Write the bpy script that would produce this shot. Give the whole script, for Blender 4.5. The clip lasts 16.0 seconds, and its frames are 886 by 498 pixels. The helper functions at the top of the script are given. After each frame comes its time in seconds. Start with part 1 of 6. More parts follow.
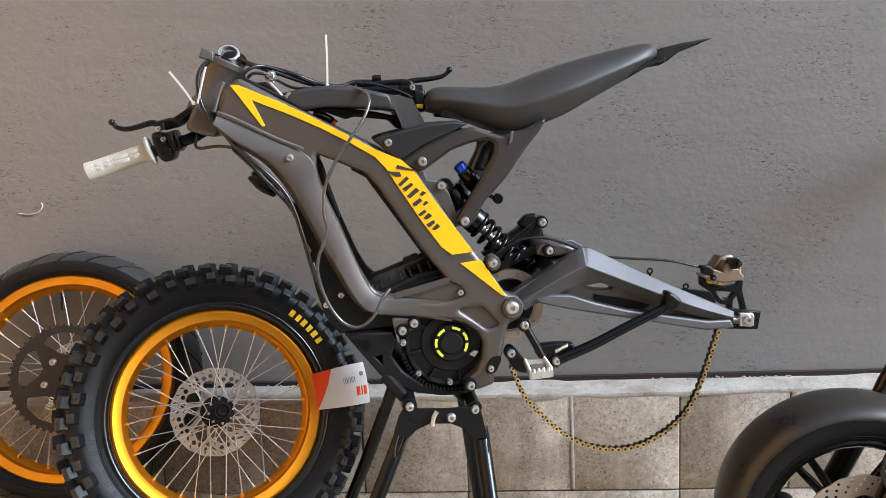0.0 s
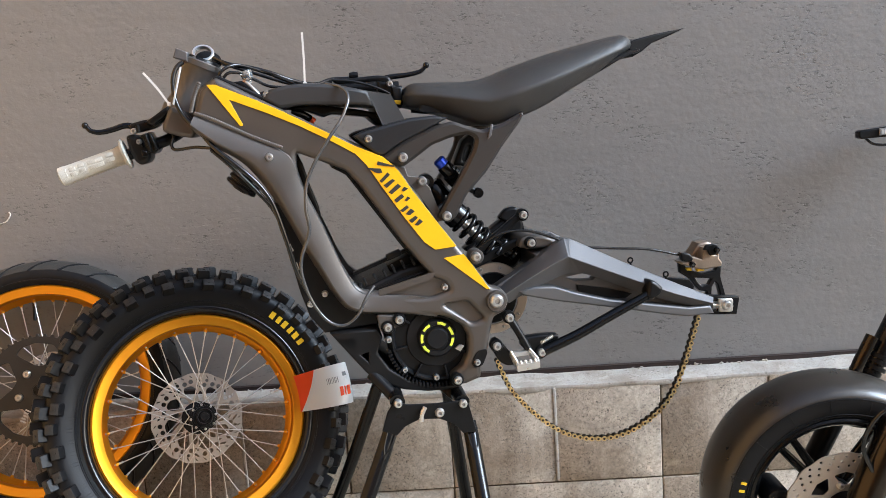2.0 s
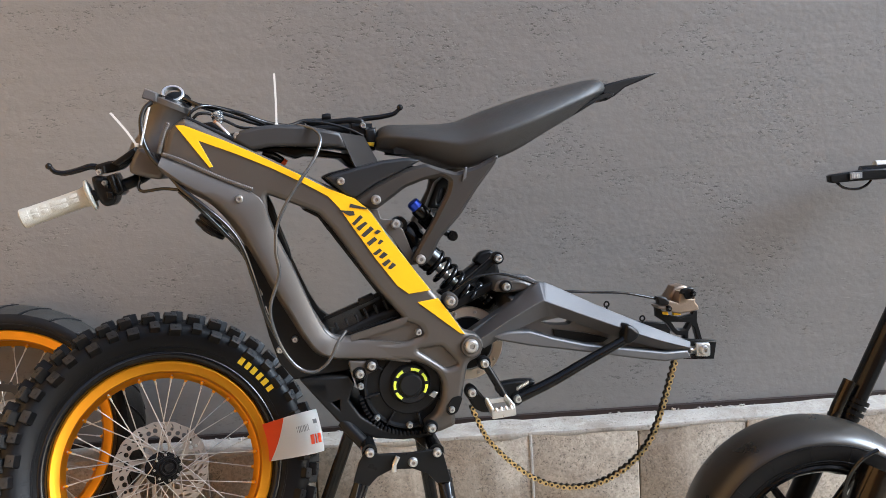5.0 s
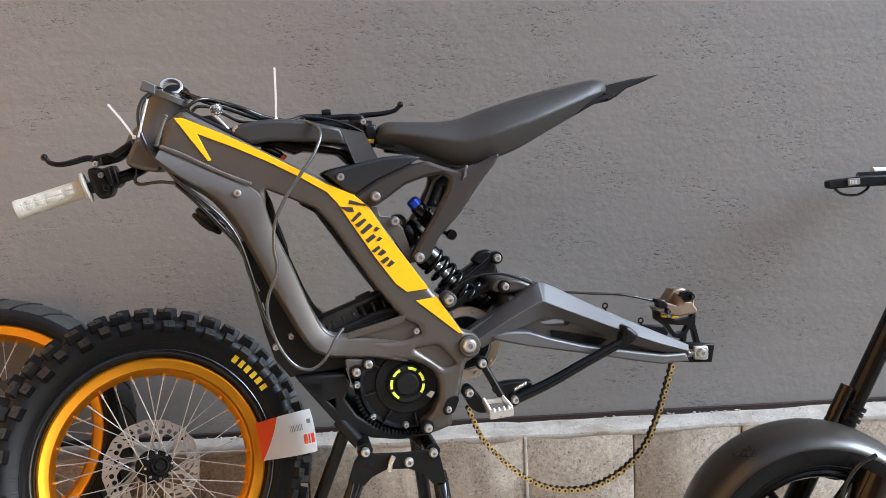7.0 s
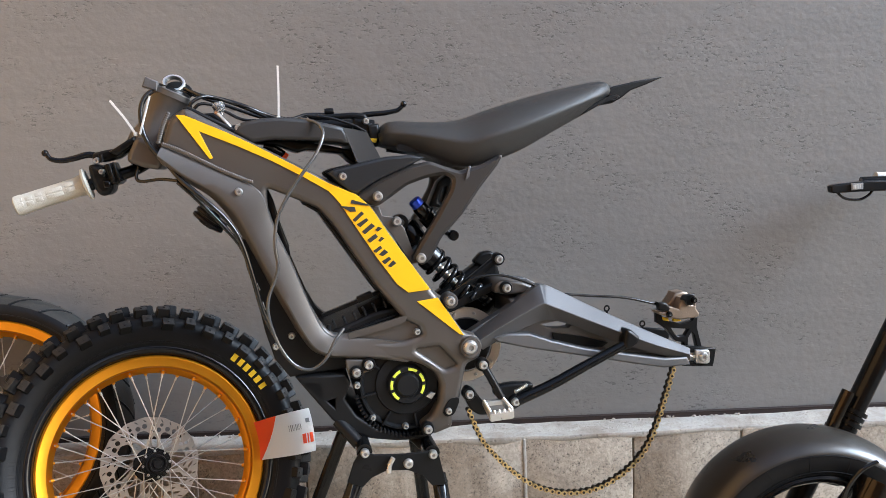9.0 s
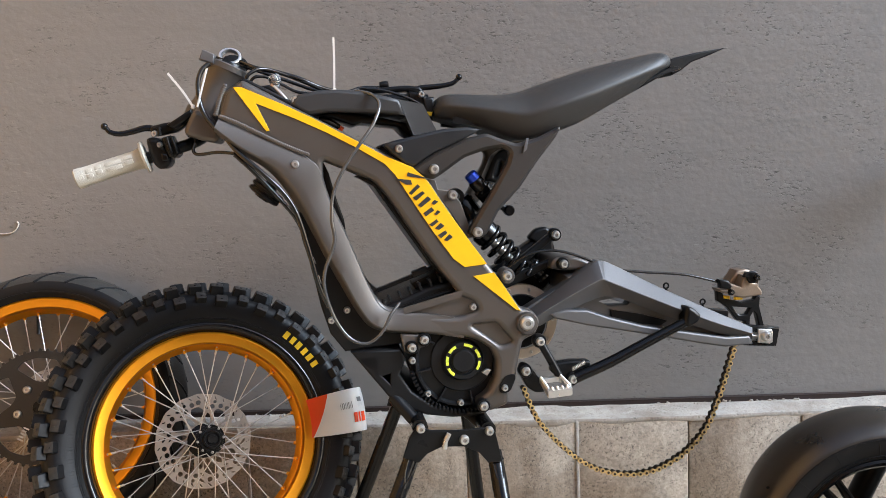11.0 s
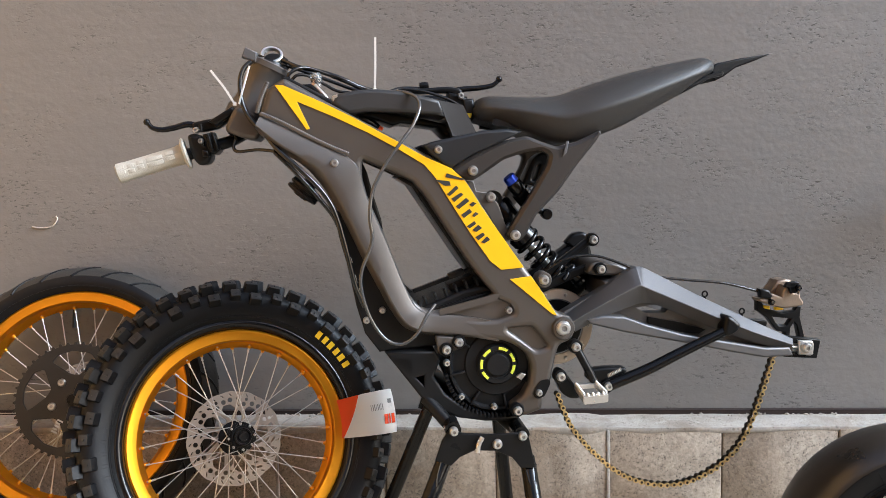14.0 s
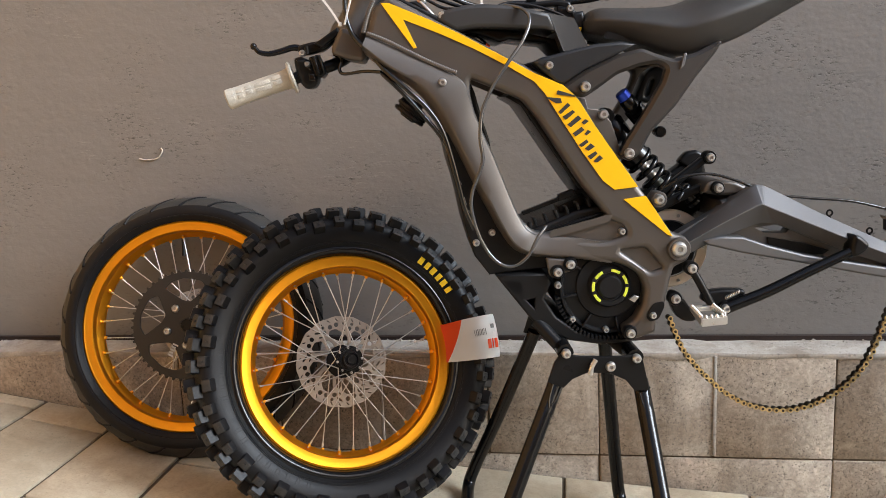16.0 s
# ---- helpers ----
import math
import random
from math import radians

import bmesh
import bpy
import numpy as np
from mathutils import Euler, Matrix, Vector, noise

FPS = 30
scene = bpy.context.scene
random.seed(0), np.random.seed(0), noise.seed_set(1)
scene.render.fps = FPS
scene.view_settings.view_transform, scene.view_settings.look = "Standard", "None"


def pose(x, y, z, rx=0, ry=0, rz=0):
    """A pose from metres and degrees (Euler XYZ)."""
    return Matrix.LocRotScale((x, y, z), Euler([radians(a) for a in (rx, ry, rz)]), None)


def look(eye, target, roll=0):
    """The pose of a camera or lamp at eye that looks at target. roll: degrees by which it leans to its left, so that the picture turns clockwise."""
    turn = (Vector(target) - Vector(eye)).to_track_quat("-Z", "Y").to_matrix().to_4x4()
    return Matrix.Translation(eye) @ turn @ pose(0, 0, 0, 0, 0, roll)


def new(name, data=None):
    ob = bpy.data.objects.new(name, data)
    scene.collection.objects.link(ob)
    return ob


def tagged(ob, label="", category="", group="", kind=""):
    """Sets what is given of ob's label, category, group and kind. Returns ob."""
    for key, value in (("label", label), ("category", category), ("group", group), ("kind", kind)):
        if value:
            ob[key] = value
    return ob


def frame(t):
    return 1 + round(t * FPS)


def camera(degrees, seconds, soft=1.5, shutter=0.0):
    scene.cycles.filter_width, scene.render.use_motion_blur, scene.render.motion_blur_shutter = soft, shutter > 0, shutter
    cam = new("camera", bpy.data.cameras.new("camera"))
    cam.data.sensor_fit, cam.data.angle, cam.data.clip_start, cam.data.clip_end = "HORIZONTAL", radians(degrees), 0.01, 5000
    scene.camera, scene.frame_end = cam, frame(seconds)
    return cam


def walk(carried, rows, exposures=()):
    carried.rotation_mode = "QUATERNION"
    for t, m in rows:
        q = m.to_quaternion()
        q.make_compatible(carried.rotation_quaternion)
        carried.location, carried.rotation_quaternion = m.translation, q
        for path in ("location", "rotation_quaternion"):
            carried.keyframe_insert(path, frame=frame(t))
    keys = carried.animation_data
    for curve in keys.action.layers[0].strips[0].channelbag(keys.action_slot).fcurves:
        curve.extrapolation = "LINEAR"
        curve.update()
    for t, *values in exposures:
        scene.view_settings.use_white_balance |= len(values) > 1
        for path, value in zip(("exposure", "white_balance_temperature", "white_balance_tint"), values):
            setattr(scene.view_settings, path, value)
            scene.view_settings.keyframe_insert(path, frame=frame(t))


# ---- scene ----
cam = camera(58.3, 16.0, 0.4)
PATH = [
    (0, (0.087, 0.113, 1.085), (-0.061, 2.081, 0.761), -2.6),
    (0.5, (0.096, 0.117, 1.087), (-0.019, 2.088, 0.768), -2.5),
    (1, (0.084, 0.109, 1.085), (0.009, 2.083, 0.773), -2.4),
    (1.5, (0.061, 0.107, 1.083), (-0.005, 2.08, 0.758), -4.0),
    (2, (0.058, 0.11, 1.076), (-0.004, 2.083, 0.751), -4.0),
    (2.5, (0.063, 0.121, 1.076), (0.006, 2.094, 0.754), -3.8),
    (3, (0.062, 0.122, 1.079), (0.013, 2.095, 0.756), -3.8),
    (3.5, (0.059, 0.135, 1.077), (0.029, 2.109, 0.757), -3.9),
    (4, (0.06, 0.132, 1.077), (0.035, 2.107, 0.765), -4.0),
    (4.5, (0.059, 0.13, 1.075), (0.047, 2.11, 0.792), -3.9),
    (5, (0.06, 0.134, 1.074), (0.067, 2.122, 0.851), -3.7),
    (7.5, (0.041, 0.147, 1.06), (0.077, 2.136, 0.851), -2.5),
    (8, (0.039, 0.151, 1.062), (0.076, 2.139, 0.846), -2.2),
    (10.5, (0.044, 0.147, 1.066), (0.072, 2.136, 0.856), -2.2),
    (11, (0.009, 0.164, 1.033), (-0.05, 2.15, 0.808), -2.3),
    (11.5, (-0.047, 0.187, 1.012), (-0.25, 2.142, 0.645), -2.7),
    (12, (-0.066, 0.194, 0.994), (-0.321, 2.129, 0.561), -2.6),
    (12.5, (-0.066, 0.196, 0.989), (-0.333, 2.121, 0.517), -2.2),
    (13, (-0.06, 0.186, 0.989), (-0.338, 2.106, 0.502), -1.9),
    (13.5, (-0.045, 0.181, 1.0), (-0.306, 2.115, 0.561), -2.0),
    (14, (-0.011, 0.169, 1.025), (-0.131, 2.155, 0.819), -1.2),
    (14.5, (0.007, 0.169, 1.03), (-0.069, 2.158, 0.842), -1.5),
    (15, (-0.018, 0.175, 1.019), (-0.112, 2.16, 0.793), -1.9),
    (15.5, (-0.056, 0.181, 1.003), (-0.286, 2.144, 0.694), -2.3),
    (16, (-0.067, 0.179, 1.004), (-0.376, 2.122, 0.643), -2.7),
]
walk(cam, [(t, look(eye, target, roll)) for t, eye, target, roll in PATH],
     [(0, 0.60, 6080, 9), (10.5, 0.60, 6000, 9), (12.0, 0.40, 6550, 11), (13.3, 0.40, 6550, 11), (14.2, 0.60, 6180, 10), (15.0, 0.60, 6260, 10), (16.0, 0.40, 6650, 11)])

# ---------------------------------------------------------------- light
world = bpy.data.worlds.new("overcast")
scene.world = world
world.use_nodes = True
wn, wl = world.node_tree.nodes, world.node_tree.links
sky = wn.new("ShaderNodeTexSky")
sky.sky_type, sky.sun_disc = "NISHITA", False
sky.sun_elevation, sky.sun_rotation = radians(31), radians(103)
sky.air_density, sky.dust_density, sky.ozone_density = 1.0, 3.5, 0.5
wl.new(sky.outputs["Color"], wn["Background"].inputs["Color"])
wn["Background"].inputs["Strength"].default_value = 0.19

sun = new("sun", bpy.data.lights.new("sun", "SUN"))
sun.data.energy, sun.data.angle, sun.data.color = 4.3, radians(27), (0.58, 0.78, 1.0)
sun.matrix_world = look((5.1, 0.6, 3.4), (0, 1.8, 0.3))

# ---------------------------------------------------------------- materials


def material(name, base, rough=0.5, metal=0.0, vary=0.12, scale=30.0, fine=400.0, bump=0.05, rough_vary=0.1, island=0.0, coat=0.0, spec=0.5):
    """A plain surface with a broad and a fine variation of colour, gloss and relief."""
    m = bpy.data.materials.new(name)
    m.use_nodes = True
    n, l = m.node_tree.nodes, m.node_tree.links
    b = n["Principled BSDF"]
    b.inputs["Metallic"].default_value = metal
    b.inputs["Coat Weight"].default_value = coat
    b.inputs["Specular IOR Level"].default_value = spec
    co = n.new("ShaderNodeTexCoord")
    big, small = n.new("ShaderNodeTexNoise"), n.new("ShaderNodeTexNoise")
    for t, s, d in ((big, scale, 4), (small, fine, 3)):
        t.inputs["Scale"].default_value, t.inputs["Detail"].default_value = s, d
        l.new(co.outputs["Object"], t.inputs["Vector"])
    mix = n.new("ShaderNodeMix")
    mix.data_type = "RGBA"
    mix.inputs["A"].default_value = (*[c * (1 - vary) for c in base], 1)
    mix.inputs["B"].default_value = (*[min(1, c * (1 + vary)) for c in base], 1)
    add = n.new("ShaderNodeMath")
    add.operation = "ADD"
    half = n.new("ShaderNodeMath")
    half.operation, half.inputs[1].default_value = "MULTIPLY", 0.5
    l.new(big.outputs["Fac"], add.inputs[0])
    l.new(small.outputs["Fac"], add.inputs[1])
    l.new(add.outputs[0], half.inputs[0])
    l.new(half.outputs[0], mix.inputs["Factor"])
    colour = mix.outputs["Result"]
    if island:
        info = n.new("ShaderNodeObjectInfo")
        ramp = n.new("ShaderNodeMapRange")
        ramp.inputs["To Min"].default_value, ramp.inputs["To Max"].default_value = 1 - island, 1 + island
        l.new(info.outputs["Random"], ramp.inputs["Value"])
        mul = n.new("ShaderNodeMix")
        mul.data_type, mul.blend_type = "RGBA", "MULTIPLY"
        mul.inputs["Factor"].default_value = 1
        l.new(colour, mul.inputs["A"])
        l.new(ramp.outputs["Result"], mul.inputs["B"])
        colour = mul.outputs["Result"]
    l.new(colour, b.inputs["Base Color"])
    rr = n.new("ShaderNodeMapRange")
    rr.inputs["To Min"].default_value, rr.inputs["To Max"].default_value = max(0.02, rough - rough_vary), min(1, rough + rough_vary)
    l.new(big.outputs["Fac"], rr.inputs["Value"])
    l.new(rr.outputs["Result"], b.inputs["Roughness"])
    if bump:
        bm_ = n.new("ShaderNodeBump")
        bm_.inputs["Strength"].default_value, bm_.inputs["Distance"].default_value = bump, 0.002
        l.new(small.outputs["Fac"], bm_.inputs["Height"])
        l.new(bm_.outputs["Normal"], b.inputs["Normal"])
    return m


GUNMETAL = material("gunmetal_paint", (0.108, 0.096, 0.087), 0.42, 0.6, 0.06, 12, 900, 0.06, 0.05)
ARM_GREY = material("grey_paint", (0.118, 0.115, 0.117), 0.48, 0.6, 0.06, 12, 900, 0.06, 0.05)
BLACK_PAINT = material("black_gloss_paint", (0.004, 0.004, 0.0042), 0.2, 0.0, 0.15, 25, 500, 0.03, 0.04, spec=0.3)
BLACK_SATIN = material("black_satin_metal", (0.006, 0.006, 0.0064), 0.30, 0.0, 0.15, 25, 600, 0.08, 0.08, spec=0.2)
BLACK_PLASTIC = material("black_plastic", (0.009, 0.009, 0.0096), 0.38, 0.0, 0.15, 40, 1200, 0.12, 0.06, spec=0.2)
PANEL_PLASTIC = material("dark_grey_plastic", (0.030, 0.029, 0.029), 0.38, 0.0, 0.12, 40, 1500, 0.12, 0.06, spec=0.4)
SIDE_PLASTIC = material("black_side_plastic", (0.014, 0.0143, 0.0155), 0.36, 0.0, 0.12, 40, 1500, 0.12, 0.06, spec=0.4)
# gunmetal copy, darkened to paint in the seat support's shade and dim reflections
SHADED_GUNMETAL = material("shaded_gunmetal_paint", (0.052, 0.046, 0.042), 0.40, 0.55, 0.06, 12, 900, 0.06, 0.05)
RUBBER = material("tyre_rubber", (0.0055, 0.0055, 0.0062), 0.42, 0.0, 0.5, 22, 900, 0.15, 0.14, spec=0.22)
KNOB_DUST_LIT = material("scuffed_lit_knob_rubber", (0.030, 0.0295, 0.029), 0.55, 0.0, 0.5, 60, 700, 0.3, 0.12, spec=0.3)
BEAD_RUBBER = material("glossy_bead_rubber", (0.005, 0.005, 0.006), 0.2, 0.0, 0.3, 22, 900, 0.05, 0.05, spec=0.4)
RUBBER_SLICK = material("worn_slick_rubber", (0.022, 0.018, 0.0135), 0.32, 0.0, 0.8, 30, 700, 0.06, 0.16, spec=0.6)
SEAT_VINYL = material("seat_vinyl", (0.034, 0.0325, 0.031), 0.44, 0.0, 0.12, 30, 1800, 0.22, 0.05, spec=0.4)
GOLD_RIM = material("orange_gold_anodised", (0.86, 0.36, 0.022), 0.44, 1.0, 0.06, 20, 700, 0.03, 0.06)
STEEL = material("bright_steel", (0.66, 0.645, 0.62), 0.30, 0.85, 0.12, 60, 900, 0.06, 0.1)
DISC_STEEL = material("brushed_disc_steel", (0.44, 0.39, 0.335), 0.46, 0.5, 0.2, 40, 700, 0.1, 0.1)
DULL_ALLOY = material("dull_alloy", (0.55, 0.54, 0.52), 0.36, 1.0, 0.15, 50, 600, 0.1, 0.1)
PALE_METAL = material("pale_turned_metal", (0.52, 0.45, 0.37), 0.42, 0.5, 0.12, 40, 600, 0.06)
BRONZE = material("bronze_caliper", (0.24, 0.185, 0.14), 0.4, 0.7, 0.15, 50, 600, 0.1, 0.1)
CHAIN_GOLD = material("gold_chain_plate", (0.66, 0.47, 0.20), 0.38, 0.8, 0.25, 120, 900, 0.1, 0.12, 0.15)
YELLOW = material("yellow_decal", (0.90, 0.48, 0.004), 0.4, 0.0, 0.04, 15, 900, 0.03, 0.05)
MARK_DARK = material("dark_print", (0.03, 0.03, 0.032), 0.45)
YELLOW_PRINT = material("yellow_print", (0.85, 0.55, 0.015), 0.5)
LIME_PRINT = material("lime_print", (0.62, 0.68, 0.05), 0.5)
GRIP_RUBBER = material("pale_grip_rubber", (0.38, 0.355, 0.30), 0.6, 0.0, 0.1, 60, 900, 0.2, 0.05)
WHITE_PLASTIC = material("white_plastic", (0.56, 0.55, 0.53), 0.45, 0.0, 0.08, 40, 800)
PAPER = material("white_glossy_card", (0.88, 0.87, 0.85), 0.3, 0.0, 0.03, 20, 500, 0.02)
GUARD_BLACK = material("black_powder_coat", (0.0085, 0.0084, 0.0086), 0.42, 0.0, 0.15, 25, 900, 0.1, 0.06, spec=0.16)
RED_PRINT = material("red_print", (0.95, 0.11, 0.02), 0.35, 0.0, 0.04)
GREY_PRINT = material("grey_print", (0.25, 0.25, 0.25), 0.4)
BLUE_CAP = material("blue_anodised", (0.02, 0.06, 0.5), 0.3, 0.5)
CABLE_BLACK = material("cable_sheath", (0.008, 0.008, 0.008), 0.15, 0.0, 0.2, 50, 600, 0.02)
FORK_BRONZE = material("bronze_fork_tube", (0.045, 0.038, 0.030), 0.18, 0.9, 0.1, 20, 600, 0.03)
TREAD_DUST = material("dusty_tread_rubber", (0.032, 0.030, 0.027), 0.5, 0.0, 0.3, 18, 400, 0.2, 0.1, spec=0.35)
RUST_GAP = material("rusty_gap_shade", (0.016, 0.006, 0.0035), 0.8, 0.0, 0.6, 30, 300, 0.3)
SPROCKET = material("dark_sprocket_steel", (0.03, 0.028, 0.026), 0.42, 0.5)
# orange-beige of the added walls, chosen to warm the light they bounce
BOUNCE_WALL = material("bounce_wall_beige", (0.45, 0.24, 0.08), 0.8, 0.0, 0.1, 3, 80, 0.2)
SPOKE_STEEL = material("spoke_steel", (0.55, 0.54, 0.52), 0.32, 0.8, 0.1, 60, 900, 0.0)
SOCKET = material("bolt_socket", (0.36, 0.345, 0.33), 0.45, 0.7)
GLASS_BULB = material("clear_lens", (0.9, 0.9, 0.88), 0.12, 0.0, 0.02)
GLASS_BULB.node_tree.nodes["Principled BSDF"].inputs["Transmission Weight"].default_value = 0.9
SHINY_CABLE = material("glossy_grey_cable", (0.05, 0.05, 0.05), 0.12, 0.0, 0.2, 50, 600, 0.0, 0.04, spec=0.9)
COPPER = material("copper_terminal", (0.6, 0.3, 0.14), 0.35, 0.9)


def wall_material():
    """Grey-brown painted rough board: broad trowel streaks, clusters of small chips and scratches, fine grain."""
    m = material("dark_wall_paint", (0.192, 0.184, 0.176), 0.50, 0.0, 0.12, 1.6, 40, 0.0, 0.08)
    n, l = m.node_tree.nodes, m.node_tree.links
    b = n["Principled BSDF"]
    co = n.new("ShaderNodeTexCoord")

    def layer(scale, turn, detail, lo, hi, warp=0.0, rough=0.55):
        mp, t, r = n.new("ShaderNodeMapping"), n.new("ShaderNodeTexNoise"), n.new("ShaderNodeMapRange")
        mp.inputs["Scale"].default_value, mp.inputs["Rotation"].default_value = scale, (0, radians(turn), 0)
        t.inputs["Scale"].default_value, t.inputs["Detail"].default_value, t.inputs["Roughness"].default_value, t.inputs["Distortion"].default_value = 1.0, detail, rough, warp
        r.inputs["From Min"].default_value, r.inputs["From Max"].default_value = lo, hi
        l.new(co.outputs["Object"], mp.inputs["Vector"])
        l.new(mp.outputs["Vector"], t.inputs["Vector"])
        l.new(t.outputs["Fac"], r.inputs["Value"])
        return r.outputs["Result"]

    def math(kind, a, c):
        q = n.new("ShaderNodeMath")
        q.operation = kind
        for s_, v_ in ((q.inputs[0], a), (q.inputs[1], c)):
            if isinstance(v_, float):
                s_.default_value = v_
            else:
                l.new(v_, s_)
        return q.outputs[0]

    def toward(colour, factor, target):
        mix = n.new("ShaderNodeMix")
        mix.data_type = "RGBA"
        l.new(factor, mix.inputs["Factor"])
        l.new(colour, mix.inputs["A"])
        mix.inputs["B"].default_value = (*target, 1)
        return mix.outputs["Result"]
    where = layer((7, 7, 10), 0, 5, 0.47, 0.63)
    chips = math("MULTIPLY", layer((95, 95, 230), 8, 4, 0.55, 0.72, 0.3), where)
    where_2 = layer((4.5, 4.5, 6), 50, 4, 0.54, 0.70)
    scratch = math("MULTIPLY", layer((40, 40, 340), -28, 3, 0.60, 0.70, 0.3), where_2)
    streak = layer((2.2, 2.2, 26), 3, 5, 0.35, 0.70, 0.3)
    blot = layer((2.6, 2.6, 4.0), 12, 3, 0.50, 0.74)
    colour = b.inputs["Base Color"].links[0].from_socket
    colour = toward(colour, math("MULTIPLY", streak, 0.45), (0.166, 0.158, 0.149))
    colour = toward(colour, math("MULTIPLY", blot, 0.40), (0.152, 0.150, 0.150))
    colour = toward(colour, math("MULTIPLY", chips, 1.0), (0.070, 0.066, 0.062))
    colour = toward(colour, math("MULTIPLY", scratch, 0.22), (0.235, 0.226, 0.215))
    l.new(colour, b.inputs["Base Color"])
    height = math("SUBTRACT", math("MULTIPLY", layer((45, 45, 60), 0, 8, 0.2, 0.8), 0.55), math("MULTIPLY", chips, 0.35))
    height = math("ADD", height, math("MULTIPLY", scratch, 0.25))
    height = math("ADD", height, math("MULTIPLY", streak, 0.08))
    bp = n.new("ShaderNodeBump")
    bp.inputs["Strength"].default_value, bp.inputs["Distance"].default_value = 0.35, 0.003
    l.new(height, bp.inputs["Height"])
    l.new(bp.outputs["Normal"], b.inputs["Normal"])
    return m


def concrete_material(name, base, pit=0.5, island=0.06, pits=170.0, big=9.0, stain=0.4, stain_scale=5.0, relief=0.6, coarse=0.35, grit=0.0):
    """Porous concrete: fine and coarse pores, grit, blotches and dirt stains, running on from piece to piece."""
    m = material(name, base, 0.88, 0.0, 0.22, big, 260, 0.0, 0.05, island, spec=0.25)
    n, l = m.node_tree.nodes, m.node_tree.links
    b = n["Principled BSDF"]
    co, info = n.new("ShaderNodeTexCoord"), n.new("ShaderNodeObjectInfo")
    place = n.new("ShaderNodeVectorMath")
    l.new(co.outputs["Object"], place.inputs[0])
    l.new(info.outputs["Location"], place.inputs[1])
    for old in [q for q in n if q.type == "TEX_NOISE"]:
        l.new(place.outputs[0], old.inputs["Vector"])

    def grain(scale, detail, lo, hi, top, rough=0.5, warp=0.0):
        t, r = n.new("ShaderNodeTexNoise"), n.new("ShaderNodeMapRange")
        t.inputs["Scale"].default_value, t.inputs["Detail"].default_value, t.inputs["Roughness"].default_value, t.inputs["Distortion"].default_value = scale, detail, rough, warp
        r.inputs["From Min"].default_value, r.inputs["From Max"].default_value, r.inputs["To Max"].default_value = lo, hi, top
        l.new(place.outputs[0], t.inputs["Vector"])
        l.new(t.outputs["Fac"], r.inputs["Value"])
        return r.outputs["Result"]

    def toward(colour, factor, target):
        mix = n.new("ShaderNodeMix")
        mix.data_type = "RGBA"
        l.new(factor, mix.inputs["Factor"])
        l.new(colour, mix.inputs["A"])
        mix.inputs["B"].default_value = (*target, 1)
        return mix.outputs["Result"]
    fine = grain(pits * 0.55, 8, 0.54, 0.74, pit, 0.8)
    spots, near = n.new("ShaderNodeTexVoronoi"), n.new("ShaderNodeMapRange")
    spots.inputs["Scale"].default_value = pits * coarse
    near.inputs["From Min"].default_value, near.inputs["From Max"].default_value = 0.38, 0.16
    l.new(place.outputs[0], spots.inputs["Vector"])
    l.new(spots.outputs["Distance"], near.inputs["Value"])
    gate = n.new("ShaderNodeMath")
    gate.operation = "MULTIPLY"
    l.new(near.outputs["Result"], gate.inputs[0])
    l.new(grain(pits * 0.11, 4, 0.46, 0.62, pit, 0.6), gate.inputs[1])
    rare = gate.outputs[0]
    pores = n.new("ShaderNodeMath")
    pores.operation = "MAXIMUM"
    l.new(fine, pores.inputs[0])
    l.new(rare, pores.inputs[1])
    colour = b.inputs["Base Color"].links[0].from_socket
    colour = toward(colour, grain(stain_scale, 8, 0.42, 0.68, stain, 0.68, 0.4), (base[0] * 0.50, base[1] * 0.44, base[2] * 0.38))
    colour = toward(colour, grain(stain_scale * 1.7, 6, 0.56, 0.74, stain * 0.8, 0.6, 0.3), [min(1, c * 1.45) for c in base])
    colour = toward(colour, grain(stain_scale * 14, 4, 0.45, 0.8, 0.35, 0.6), [c * 0.55 for c in base])
    colour = toward(colour, pores.outputs[0], [c * 0.36 for c in base])
    l.new(colour, b.inputs["Base Color"])
    inv = n.new("ShaderNodeMath")
    inv.operation, inv.inputs[0].default_value = "SUBTRACT", 1.0
    l.new(pores.outputs[0], inv.inputs[1])
    if grit:
        # rough aggregate: small stones of uneven tone standing out of the face
        for scale in (130.0, 230.0):
            stones, tone, dark = n.new("ShaderNodeTexVoronoi"), n.new("ShaderNodeMapRange"), n.new("ShaderNodeMix")
            stones.inputs["Scale"].default_value = scale
            l.new(place.outputs[0], stones.inputs["Vector"])
            tone.inputs["To Min"].default_value, tone.inputs["To Max"].default_value = 1 - grit, 1 + grit * 0.8
            l.new(stones.outputs["Color"], tone.inputs["Value"])
            dark.data_type, dark.blend_type, dark.inputs["Factor"].default_value = "RGBA", "MULTIPLY", 1.0
            l.new(colour, dark.inputs["A"])
            l.new(tone.outputs["Result"], dark.inputs["B"])
            colour = dark.outputs["Result"]
            low = n.new("ShaderNodeMath")
            low.operation, low.inputs[1].default_value = "MULTIPLY_ADD", -0.3
            l.new(stones.outputs["Distance"], low.inputs[0])
            l.new(inv.outputs[0], low.inputs[2])
            inv = low
        # dark open pores of uneven size, thicker in some places than in others
        deep, often = n.new("ShaderNodeMath"), grain(11, 4, 0.30, 0.55, 1.0)
        deep.operation = "MULTIPLY"
        l.new(grain(190, 5, 0.54, 0.64, 0.95, 0.7, 0.4), deep.inputs[0])
        l.new(often, deep.inputs[1])
        colour = toward(colour, deep.outputs[0], [c * 0.22 for c in base])
        sunk = n.new("ShaderNodeMath")
        sunk.operation = "SUBTRACT"
